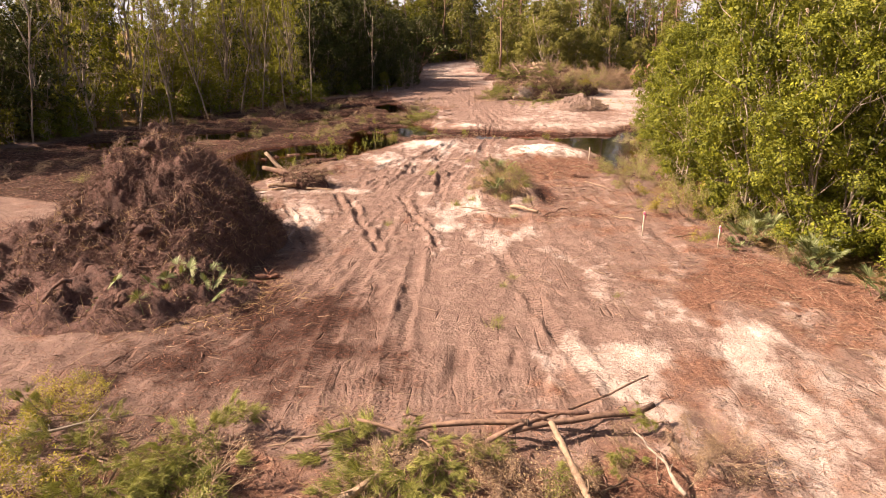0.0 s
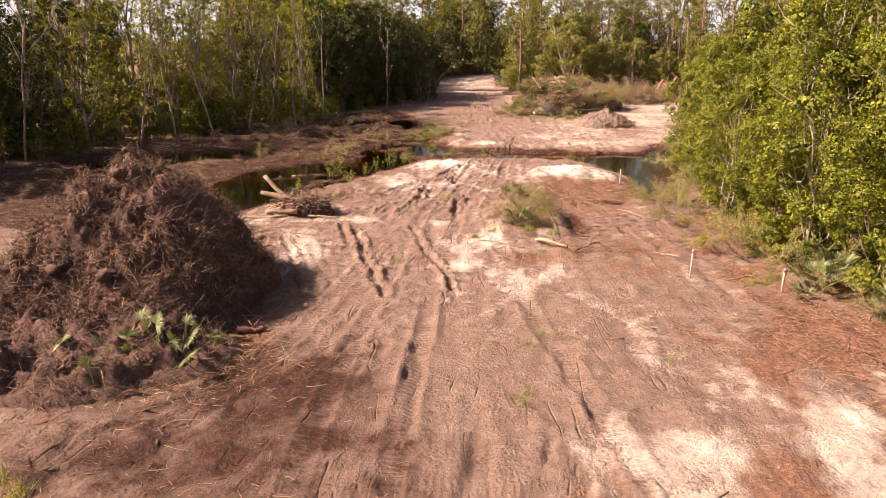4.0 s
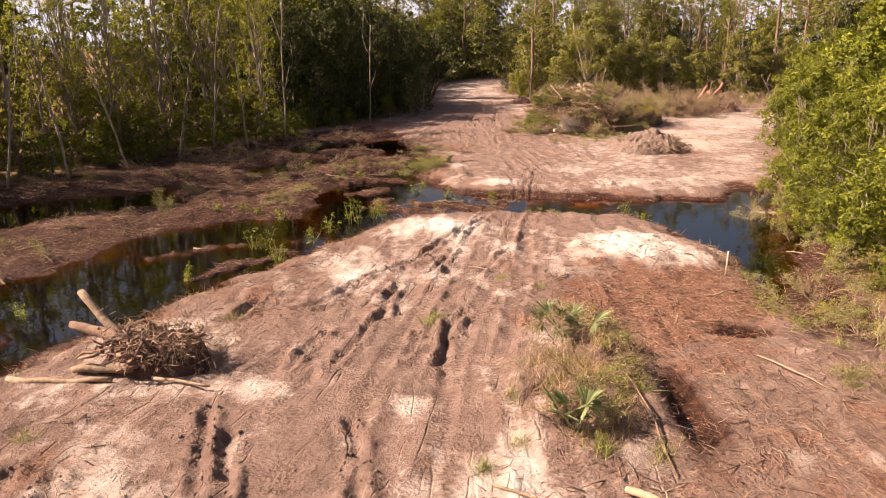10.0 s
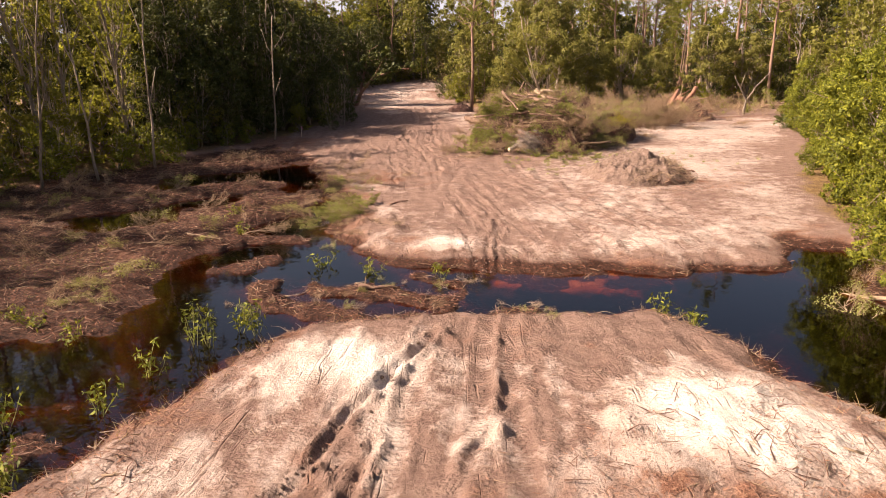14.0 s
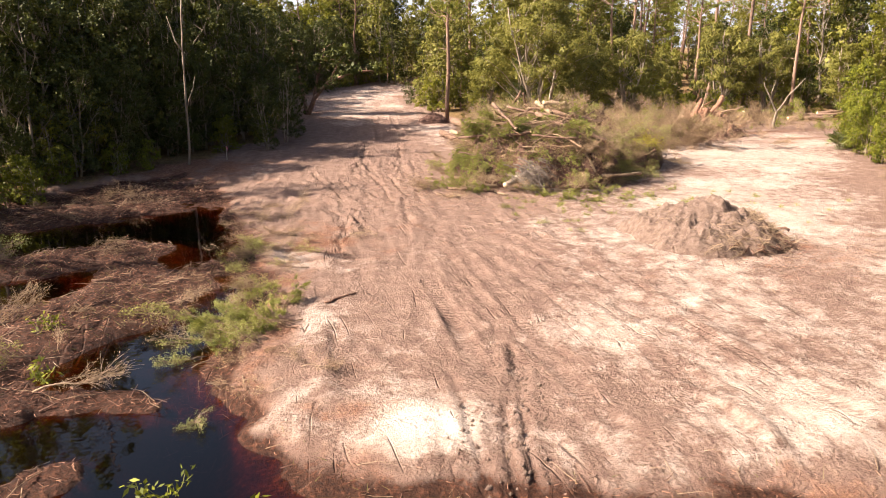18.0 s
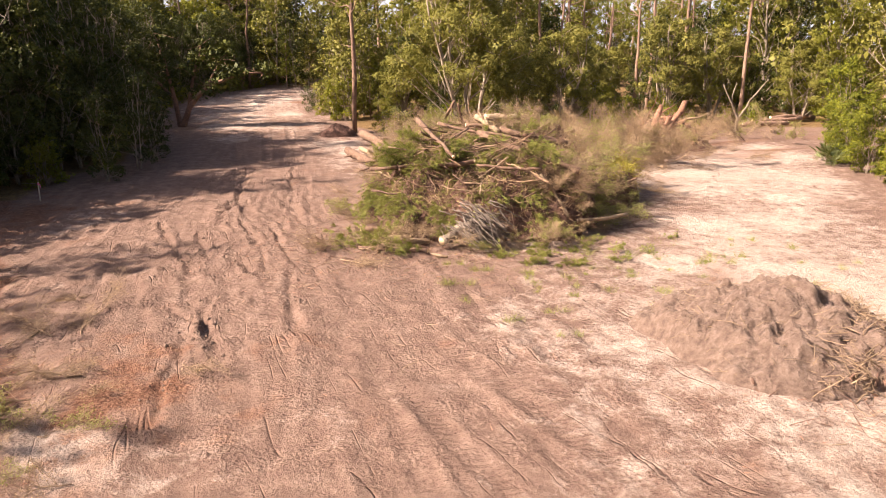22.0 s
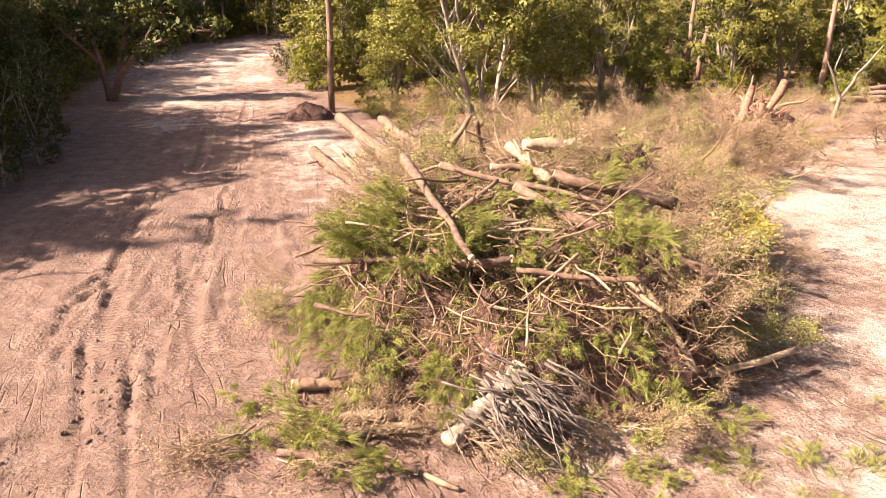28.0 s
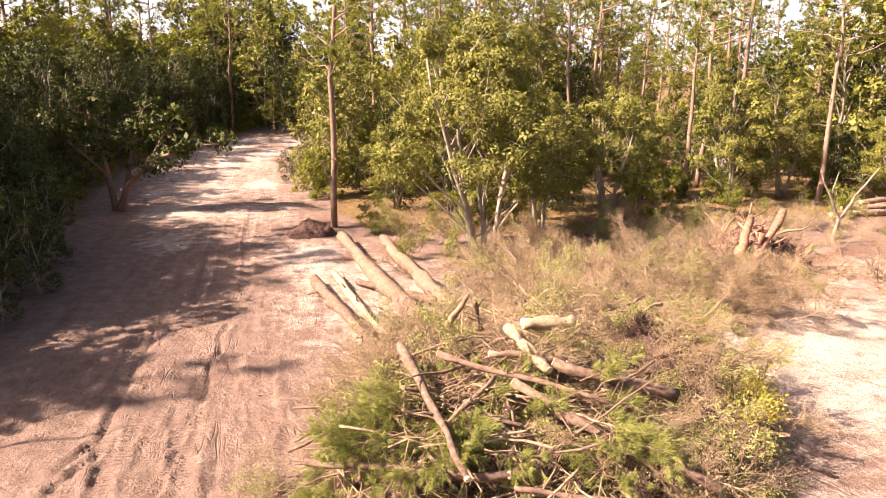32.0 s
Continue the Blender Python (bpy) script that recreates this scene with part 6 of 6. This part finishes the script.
for k in range(12):
    x, y = 4.9 + 0.7 * rf.randn(), 12.4 + 0.5 * rf.randn()
    lay("dead", (x, y, ground_z(x, y) + 0.05), rf.rand() * 360, 45 + 15 * rf.randn(), 40 * rf.randn(), 0.35, None, rf, "dry brown weeds standing in cut brush", FORE)
for label, a, b, r0, r1, mat, sway in (("arched reddish pine trunk on cut brush", (-2.1, 13.6, 0.5), (1.6, 13.5, 0.5), 0.06, 0.13, None, 0.06), ("reddish pine trunk lying on brush", (1.2, 13.3, 0.4), (4.5, 14.2, 0.55), 0.14, 0.1, None, 0.03),
                                       ("dark bare limb lying on sand", (0.9, 14.1, 0.4), (3.0, 13.9, 0.5), 0.08, 0.11, M_ROOT, 0.04), ("long thin limb reaching over the sand", (0.7, 13.0, 0.35), (4.7, 15.5, 0.6), 0.09, 0.03, None, 0.04),
                                       ("broken limb with bright peeled wood", (2.05, 13.1, 0.75), (2.55, 10.8, 0.35), 0.1, 0.12, M_PALE, 0.02), ("smooth pale log on brush", (-2.4, 10.9, 0.2), (-1.4, 11.8, 0.4), 0.13, 0.12, M_PALE, 0.02),
                                       ("pale crooked branch on brush", (-9.6, 12.6, 0.4), (-7.1, 13.8, 0.45), 0.08, 0.04, M_BARK_GREY, 0.05), ("small curled branch on sand", (-3.9, 12.9, 0.25), (-2.2, 13.2, 0.5), 0.03, 0.05, M_TWIG, 0.1),
                                       ("crooked grey branch on brush", (4.3, 11.2, 0.4), (3.8, 13.2, 0.5), 0.07, 0.03, M_BARK_GREY, 0.08)):
    log("limb", label, a, b, r0, r1, rf, mat, sway=sway, group=FORE)

# ---- uprooted stump by the water ----
ru = np.random.RandomState(91)
root = thing("uprooted_stump", "uprooted stump with matted roots and broken pale limbs", "stump")
for k in range(150):
    a, u = ru.rand() * 6.28, ru.rand()
    p = np.array([-8.6 + 0.9 * ru.randn() * 0.7, 39.3 + 0.45 * ru.randn(), 0.25 + 0.75 * ru.rand()])
    e = p + np.array([math.cos(a) * 0.8, math.sin(a) * 0.5, -0.55 * ru.rand() + 0.2])
    e[2] = max(e[2], 0.02)
    sp = Soup()
    sp.tube(bent(p, e, 5, 0.10, ru), np.linspace(0.04, 0.012, 5) * (0.5 + ru.rand()), 4, True, 0.2, ru)
    part("root", sp.mesh("root", (M_TWIG, M_ROOT, M_LOG)[k % 3], True), root)
sp = Soup()
P = np.array([-8.2, 39.4, 0.65]) + ru.randn(2000, 3) * (0.7, 0.4, 0.36)
P[:, 2] = np.clip(P[:, 2], 0.0, 1.5)
sp.blades(P, ru.randn(2000, 3) * (0.6, 0.6, 0.6) + (0, 0, -0.6), np.full(2000, 0.5), 0.016, ru)
tagged(part("root_fibre", sp.mesh("root_fibre", M_TWIG), root), kind="stuff")
sm, sf = mound_mesh("soil", -8.5, 39.5, 1.6, 0.95, 0.95, M_SOIL, 141, 0.7, 36, 0.8)
part("soil", sm, root)
for a, b, r0, r1, mat in (((-9.4, 39.6, 0.6), (-10.8, 40.2, 1.75), 0.12, 0.10, M_PALE), ((-9.1, 39.3, 0.65), (-10.9, 39.7, 1.0), 0.2, 0.1, M_LOG), ((-8.8, 38.6, 0.25), (-10.4, 38.7, 0.15), 0.13, 0.1, M_PALE), ((-9.2, 38.3, 0.1), (-12.0, 38.4, 0.0), 0.07, 0.08, M_TWIG), ((-8.2, 38.4, 0.1), (-6.6, 38.0, 0.1), 0.05, 0.03, M_PALE)):
    sp = Soup()
    sp.tube(bent(a, b, 7, 0.03, ru), np.linspace(r0, r1, 7), 9, True, 0.3, ru)
    part("limb", sp.mesh("limb", mat, True), root, "broken pale limb" if mat is M_PALE else "")

# ---- mound with palmetto, grass and logs ----
rm = np.random.RandomState(101)
palmetto(2.0, 35.9, 10, 0.75, rm, None, "small green palmetto growing on the weedy mound")
palmetto(2.3, 40.6, 14, 0.95, rm, None, "torn palmetto lying on the weedy mound")
for label, a, b, r0, r1, mat in (("pale dead limb on torn soil", (0.3, 34.2), (2.2, 33.1), 0.06, 0.04, M_TWIG), ("short split log on torn soil", (2.8, 34.0), (4.0, 32.9), 0.13, 0.11, M_PALE), ("forked dark branch on mulch", (4.2, 32.3), (5.5, 33.7), 0.07, 0.04, M_ROOT),
                                 ("forked dark branch on mulch", (4.4, 32.5), (5.8, 32.5), 0.05, 0.04, M_ROOT), ("thin pale branch on mulch", (7.6, 32.8), (8.4, 31.9), 0.05, 0.05, M_TWIG), ("long thin branch leaning on weeds", (3.1, 40.0), (3.9, 34.6), 0.05, 0.03, M_TWIG),
                                 ("dark stick lying on sand", (-1.1, 72.2), (-0.2, 73.0), 0.07, 0.05, M_ROOT), ("bent limb lying on sand", (7.5, 40.2), (8.6, 38.2), 0.04, 0.03, M_TWIG), ("short limb lying on sand", (9.4, 29.2), (10.6, 29.8), 0.05, 0.04, M_TWIG),
                                 ("bleached broken wood at the water", (13.5, 60.2), (15.6, 58.0), 0.2, 0.1, M_PALE), ("bleached broken wood at the water", (13.2, 59.6), (14.4, 61.2), 0.14, 0.08, M_PALE), ("long bare limb over the water", (12.6, 52.5), (14.5, 49.8), 0.05, 0.03, M_TWIG),
                                 ("bare stick in flooded mud", (-19, 47.5), (-15.6, 46.2), 0.06, 0.05, M_PALE), ("bare stick in flooded mud", (-21, 49.5), (-18.6, 51.6), 0.06, 0.04, M_TWIG), ("bare stick in flooded mud", (-12.3, 51.6), (-10.9, 51.7), 0.07, 0.06, M_PALE),
                                 ("bare stick in flooded mud", (-9.5, 67), (-8, 66.8), 0.06, 0.05, M_PALE), ("bare stick in flooded mud", (-1.9, 60.6), (-0.5, 60.4), 0.1, 0.07, M_LOG), ("bare stick in flooded mud", (-6.0, 80), (-4.4, 83), 0.07, 0.05, M_TWIG)):
    lay_log("limb", label, a, b, r0, r1, rm, mat, group="loose limbs on the ground", sway=0.06, n=7, sides=7)
for x, y in ((-6.0, 49.4), (-9.6, 41.0), (4.1, 31.2), (5.1, 45.5), (6.2, 43.2), (7.6, 45.0), (3.3, 46.8), (8.3, 48.8), (0.6, 47.3), (3.8, 42.5), (-4.4, 60.2), (12.2, 55.8)):
    lay_log("limb", "short crooked root lying on the ground", (x, y), (x + 0.9 * rm.randn(), y + 0.7 * rm.randn()), 0.045, 0.02, rm, M_TWIG if rm.rand() < 0.5 else M_PALE, group="loose limbs on the ground", sway=0.1, n=6, sides=5)
sp = Soup()
for k in range(1500):
    a, r = rm.rand() * 6.28, rm.rand() ** 0.6
    x, y = 2.5 + 1.3 * r * math.cos(a), 37.6 + 2.4 * r * math.sin(a)
    sp.blades(np.array([[x, y, 0.0]]), rm.randn(1, 3) * 0.7 + (0, 0, 0.7), np.array([0.45]), 0.014, rm)
WG = np.concatenate(sp.v)
WG[:, 2] += np.repeat(ground_at(WG[::3, 0], WG[::3, 1]), 3)
tagged(new("weeds", build_mesh("weeds", WG, [np.arange(len(WG)).reshape(-1, 3)], M_STRAW)), "dry straw-coloured weeds on the low mound", "weeds", kind="stuff")
for k in range(26):
    x, y = 2.4 + 1.1 * rm.randn(), 38.2 + 1.9 * rm.randn()
    grass_tuft(x, y, 0.7 + 0.5 * rm.rand(), rm, "green grass growing through dry weeds")
for x, y, k in ((1.3, 19.7, 0.9), (1.4, 20.3, 0.7), (2.1, 24.2, 0.8), (1.7, 23.1, 0.7), (0.2, 34.8, 0.6), (-3.0, 31.3, 0.9), (-1.5, 42.2, 1.2), (-1.2, 42.6, 0.9), (0.9, 46.4, 0.8), (2.2, 45.6, 0.9), (-7.6, 42.6, 0.9), (-9.8, 35.6, 1.0), (5.5, 22.3, 0.6), (-9.5, 16.2, 0.9), (-8.9, 15.9, 0.8)):
    grass_tuft(x, y, k, rm)
for k in range(90):
    x, y = 12.5 + 5 * rm.randn(), 84.5 + 2.4 * rm.randn()
    if ((x - 13.6) / 3.0) ** 2 + ((y - 78.6) / 3.0) ** 2 > 1 and y < 88 and x > 6:
        grass_tuft(x, y, 0.35 + 0.4 * rm.rand(), rm)
for k in range(24):
    x, y = -3.0 + 0.6 * rm.randn(), 71.6 + 1.5 * rm.randn()
    lay("pine" if k % 2 else "wilted", (x, y, ground_z(x, y) + 0.05), 200 + 60 * rm.randn(), 2 * rm.randn(), 15 * rm.randn(), 0.32 + 0.25 * rm.rand(), None, rm, "wilting pine bough on the bank of the pool")
for k in range(16):
    x, y = -4.2 + 0.9 * rm.randn(), 81.5 + 2.6 * rm.randn()
    lay("dead", (x, y, ground_z(x, y) + 0.04), rm.rand() * 360, 2 * rm.randn(), 15 * rm.randn(), 0.35 + 0.3 * rm.rand(), None, rm, "dry branch lying on churned soil")

for k in range(12):
    x, y = 2.3 + 0.9 * rm.randn(), 37.8 + 1.6 * rm.randn()
    lay("dead" if k % 3 else "wilted", (x, y, ground_z(x, y) + 0.05), rm.rand() * 360, 12 + 12 * rm.randn(), 40 * rm.randn(), 0.4 + 0.3 * rm.rand(), None, rm, "dry weed stalks on the low mound")
for k in range(22):
    x, y = ((-1.0, 60.2), (-3.6, 59.2), (3.4, 58.0), (1.2, 61.2))[k % 4]
    x, y = x + 1.1 * rm.randn(), y + 0.7 * rm.randn()
    lay("dead" if k % 3 else "wilted", (x, y, max(WATER_Z, ground_z(x, y)) + 0.03), rm.rand() * 360, 1 + 4 * rm.randn(), 20 * rm.randn(), 0.12 + 0.16 * rm.rand(), None, rm, "broken twigs lying on mud in the ford", "debris on the flooded mud")
placed = 0
while placed < 130:
    x, y = -27 + 22 * rm.rand(), 40 + 50 * rm.rand()
    if on_grid(G_WET, x, y) > 0.8 and -0.36 < ground_z(x, y) < 0.3:
        kind = ("dead", "wilted", "dead", "dead")[placed % 4]
        lay(kind, (x, y, ground_z(x, y) + 0.04), rm.rand() * 360, 4 + 8 * rm.randn(), 40 * rm.randn(), 0.3 + 0.4 * rm.rand(), None, rm, "broken branch and weeds on flooded mud", "debris on the flooded mud")
        placed += 1

# ---- palmettos and undergrowth on the east side ----
for x, y, n, k in ((13.4, 25.2, 16, 1.0), (14.0, 26.2, 12, 0.9), (12.2, 28.4, 12, 0.9), (13.2, 29.2, 12, 1.0), (11.2, 27.2, 6, 0.5), (14.3, 22.3, 10, 0.9), (12.7, 24.2, 7, 0.6), (34.2, 101, 14, 1.1), (35.2, 102.4, 14, 1.1), (13.9, 20.6, 7, 0.6)):
    palmetto(x, y, n, k, rm)
for k in range(44):
    s = 12 + 56 * rm.rand()
    x, y, ex, ey = edge_at(EAST, s)
    d = -0.9 + 0.8 * rm.randn()
    kind = rm.choice(["dead", "wilted", "yellow"], p=[0.4, 0.45, 0.15])
    lay(str(kind), (x + ey * d, y - ex * d, ground_z(x + ey * d, y - ex * d) + 0.05), rm.rand() * 360, 35 + 20 * rm.randn(), 40 * rm.randn(), 0.4 + 0.45 * rm.rand(), None, rm, "straggling undergrowth at the edge of the thicket", "undergrowth along the thicket")


for k in range(30):
    y = 27 + 21 * rm.rand()
    x = 11.6 + 0.7 * rm.randn() - (0.9 if 33 < y < 46 else 0)
    lay(("dead", "wilted", "yellow", "wilted")[k % 4], (x, y, ground_z(x, y) + 0.04), rm.rand() * 360, 18 + 16 * rm.randn(), 40 * rm.randn(), 0.28 + 0.3 * rm.rand(), None, rm, "low weeds and dry brush below the thicket", "undergrowth along the thicket")
for k in range(22):
    grass_tuft(10.2 + 0.9 * rm.randn(), 28 + 22 * rm.rand(), 0.5 + 0.5 * rm.rand(), rm, "tuft of green grass below the thicket")
# straw and torn sticks at the foot of the dirt pile
sp = Soup()
P = np.stack([-8.2 + 1.3 * rm.randn(1500), 22.2 + 1.3 * rm.randn(1500), np.zeros(1500)], 1)
P[:, 2] = ground_at(P[:, 0], P[:, 1])
sp.blades(P, rm.randn(1500, 3) * (1, 1, 0.3) + (0, 0, 0.3), np.full(1500, 0.45), 0.02, rm)
tagged(new("straw", sp.mesh("straw", M_STRAW)), "pale straw strewn at the foot of the dirt pile", "straw", kind="stuff")
for x, y, L in ((-7.0, 23.3, 0.5), (-7.7, 21.4, 0.7), (-6.6, 24.0, 0.5), (-8.8, 22.9, 0.6), (-9.6, 21.2, 0.5)):
    lay_log("limb", "red-brown torn root at the foot of the dirt pile", (x - L, y - 0.2), (x + L * 0.6, y + 0.15 * rm.randn()), 0.16, 0.11, rm, M_RED_ROOT, ends=False, group="loose limbs on the ground", sway=0.06, n=7, sides=8)

# ---- reeds and water plants ----
def water_plant(x, y, h, rng):
    wood, leaf = Soup(), Soup()
    for k in range(5):
        e = np.array([0.25 * rng.randn(), 0.25 * rng.randn(), h * (0.5 + 0.5 * rng.rand())])
        st = bent((0.05 * rng.randn(), 0.05 * rng.randn(), -0.3), e, 5, 0.04, rng)
        wood.tube(st, [0.012, 0.011, 0.01, 0.008, 0.005], 3, False)
        for q in st[2:]:
            puff(leaf, q, 0.12, 6, 0.16, rng, 0.35)
    ob = thing("water_plant", "leafy green stalks standing in dark water", "water plant", "water plants", x, y, max(WATER_Z, ground_z(x, y)))
    part("stem", wood.mesh("stem", M_LEAF_CUT), ob)
    part("foliage", leaf.mesh("foliage", M_LEAF_BRIGHT), ob)


rw = np.random.RandomState(111)
for x, y, h in ((-6.2, 56.3, 1.4), (-5.8, 56.0, 1.2), (-6.9, 54.4, 0.9), (-9.7, 51.6, 1.0), (-9.2, 52.0, 0.8), (-8.1, 49.9, 1.0), (-8.0, 49.5, 0.8), (-9.8, 56.8, 0.5), (-12.3, 58.4, 0.5), (-5.2, 57.2, 1.1), (-4.6, 57.0, 0.9), (7.6, 57.3, 0.8), (8.3, 56.8, 0.6), (-10.9, 47.3, 0.6), (-7.4, 52.6, 0.8),
                (-13.5, 57.6, 0.5), (-11.3, 57.8, 0.5), (-14.8, 43.5, 0.4), (-3.4, 63.6, 0.6), (-1.6, 62.6, 0.5), (0.9, 62.2, 0.5), (-7.6, 68.5, 0.5), (-8.4, 71, 0.5), (-16, 41, 0.4), (-18, 39.5, 0.4)):
    water_plant(x, y, h, rw)


# ---- survey stakes ----
def stake(x, y, h, flag):
    ob = thing("survey_stake", "thin wooden survey stake with faded pink flagging", "stake", "survey stakes", x, y, ground_z(x, y))
    sp = Soup()
    sp.tube([(0, 0, -0.15), (0.01, 0, h * 0.5), (0.02, 0, h)], [0.03, 0.03, 0.026], 4)
    part("lath", sp.mesh("lath", M_STAKE), ob)
    if flag:
        sp = Soup()
        sp.tube([(0.02, 0, h * 0.86), (0.02, 0, h * 0.97)], [0.042, 0.042], 6)
        sp.tube([(0.05, 0, h * 0.92), (0.09, 0.01, h * 0.8), (0.08, 0.02, h * 0.66)], [0.02, 0.024, 0.012], 4)
        part("flagging", sp.mesh("flagging", M_FLAG), ob)


stake(8.15, 29.6, 1.1, True)
stake(10.8, 27.9, 0.9, True)
stake(9.0, 47.2, 0.9, False)
stake(-9.3, 100.2, 0.9, True)

# ---- litter over the clearing ----
rl = np.random.RandomState(121)


def scatter_plan(n, keep):
    """Random spots of the plan at which keep(x, y) holds, a density between 0 and 1."""
    x, y = -34 + 62 * rl.rand(n), 9 + 112 * rl.rand(n)
    k = rl.rand(n) < keep(x, y)
    x, y = x[k], y[k]
    return np.stack([x, y, ground_at(x, y)], 1)


def mulch_at(x, y):
    v = np.zeros(len(x)) + 0.005
    for cx, cy, rx, ry, k in ((8.5, 24, 5, 3.0, 0.4), (6, 44, 3.2, 4.0, 1.0), (8, 36, 3, 4, 0.6), (12, 24, 2.5, 8, 0.7), (-9, 26, 4, 9, 0.5), (3.5, 35, 3, 4, 0.5), (7.6, 47, 4, 4, 0.5), (-6.6, 47, 1.6, 6, 0.7), (26, 108, 9, 4, 0.8), (5, 89, 4, 4, 0.5), (14.5, 76, 3, 2, 0.6), (2, 60, 6, 2, 0.5), (-1, 12, 9, 3, 0.9)):
        v = v + k * np.exp(-((x - cx) / rx) ** 2 - ((y - cy) / ry) ** 2)
    swamp = on_grid(G_WET, x, y)
    return np.clip(v + 0.5 * swamp * (ground_at(x, y) > WATER_Z + 0.03), 0, 1)


BANK = [(-14, 37), (-11, 42), (-8, 47.5), (-5.5, 53), (-3.5, 56.3)], [(9.6, 44), (10.2, 47.5), (9.8, 51), (9, 55.5), (7, 57.8)], [(-3.4, 66), (-4, 70), (-4.4, 74), (-5, 79)]


def bank_at(x, y):
    d = np.min([along(x, y, line) for line in BANK], 0)
    return np.exp(-(d / 0.55) ** 2)


P = scatter_plan(160000, lambda x, y: bank_at(x, y) * (vnoise(x, y, 1.1, 91) > -0.25))
sp = Soup()
sp.blades(P, rl.randn(len(P), 3) * (0.8, 0.8, 0.3) + (0, 0, 0.55), np.full(len(P), 0.42), 0.014, rl)
tagged(new("bank_grass", sp.mesh("bank_grass", M_STRAW)), "dry straw-coloured grass along the bank", "grass", kind="stuff")
for k in range(46):
    u = rl.rand()
    x, y = -2.7 - 1.3 * u + 0.7 * rl.randn(), 66 + 14 * u
    lay(("dead", "dead", "wilted")[k % 3], (x, y, max(WATER_Z, ground_z(x, y)) + 0.03), rl.rand() * 360, 3 * rl.randn(), 20 * rl.randn(), 0.2 + 0.3 * rl.rand(), None, rl, "broken branch and weeds on the wet bank", "debris on the flooded mud")
P = scatter_plan(90000, lambda x, y: np.maximum(mulch_at(x, y), 0.7 * bank_at(x, y)))
sp = Soup()
sticks(sp, P[:5000] + (0, 0, 0.02), rl, 0.6, 0.012, 0.12, 3, 3, 0.10)
tagged(new("twig_litter", sp.mesh("twig_litter", M_TWIG)), "broken twigs and roots strewn over the clearing", "twigs", kind="stuff")
sp = Soup()
rooty = P[5000:][mulch_at(P[5000:, 0], P[5000:, 1]) > 0.12]
sticks(sp, rooty[:6500] + (0, 0, 0.02), rl, 0.55, 0.015, 0.2, 3, 3, 0.12)
tagged(new("root_litter", sp.mesh("root_litter", M_ROOT)), "dark torn roots strewn over mulch and mud", "roots", kind="stuff")
P = scatter_plan(700000, lambda x, y: np.maximum(mulch_at(x, y), 0.8 * bank_at(x, y)))
D = rl.randn(len(P), 3) * (1, 1, 0.25) + (0, 0, 0.15)
sp = Soup()
sp.blades(P, D, np.full(len(P), 0.17), 0.022, rl)
tagged(new("bark_litter", sp.mesh("bark_litter", bark_material("shredded_bark", (0.085, 0.035, 0.023), (0.33, 0.172, 0.108), 5.0, 1.0))), "red-brown shredded bark and mulch", "mulch", kind="stuff")
P = scatter_plan(230000, lambda x, y: np.clip(0.45 * on_grid(G_WET, x, y) * (ground_at(x, y) > WATER_Z + 0.05) * (0.1 + 1.6 * vnoise(x, y, 3, 61)) + 0.8 * np.exp(-((y - 87) / 3) ** 2 - ((x - 12) / 5) ** 2) * (vnoise(x, y, 1.2, 63) > 0.1), 0, 1))
sp = Soup()
sp.blades(P, rl.randn(len(P), 3) * (1, 1, 0.3) + (0, 0, 0.5), np.full(len(P), 0.26), 0.016, rl)
tagged(new("marsh_grass", sp.mesh("marsh_grass", M_MARSH)), "matted olive grass on flooded mud and sand", "grass", kind="stuff")
# clods along the wheel tracks
spots = []
for line in RUTS + RUTS_FAR:
    for (x0, y0), (x1, y1) in zip(line, line[1:]):
        n = int(12 * math.hypot(x1 - x0, y1 - y0))
        u = rl.rand(n, 1)
        spots.append(np.array([x0, y0]) + np.array([x1 - x0, y1 - y0]) * u + 0.25 * rl.randn(n, 2))
C = np.concatenate(spots)
r = 0.02 + 0.05 * rl.rand(len(C)) ** 3
C = np.concatenate([C, (ground_at(C[:, 0], C[:, 1]) + 0.3 * r)[:, None]], 1)
OCT = np.array([(1, 0, 0), (-1, 0, 0), (0, 1, 0), (0, -1, 0), (0, 0, 1), (0, 0, -1)], float)
FAC = np.array([(0, 2, 4), (2, 1, 4), (1, 3, 4), (3, 0, 4), (2, 0, 5), (1, 2, 5), (3, 1, 5), (0, 3, 5)])
V = C[:, None] + (OCT[None] + 0.25 * rl.randn(len(C), 6, 3)) * r[:, None, None]
sp = Soup()
sp.add(V.reshape(-1, 3), (), (np.arange(len(C))[:, None, None] * 6 + FAC[None]).reshape(-1, 3))
tagged(new("clods", sp.mesh("clods", heap_me.materials[0])), "crumbled soil clods along machine tracks", "clods", kind="stuff")
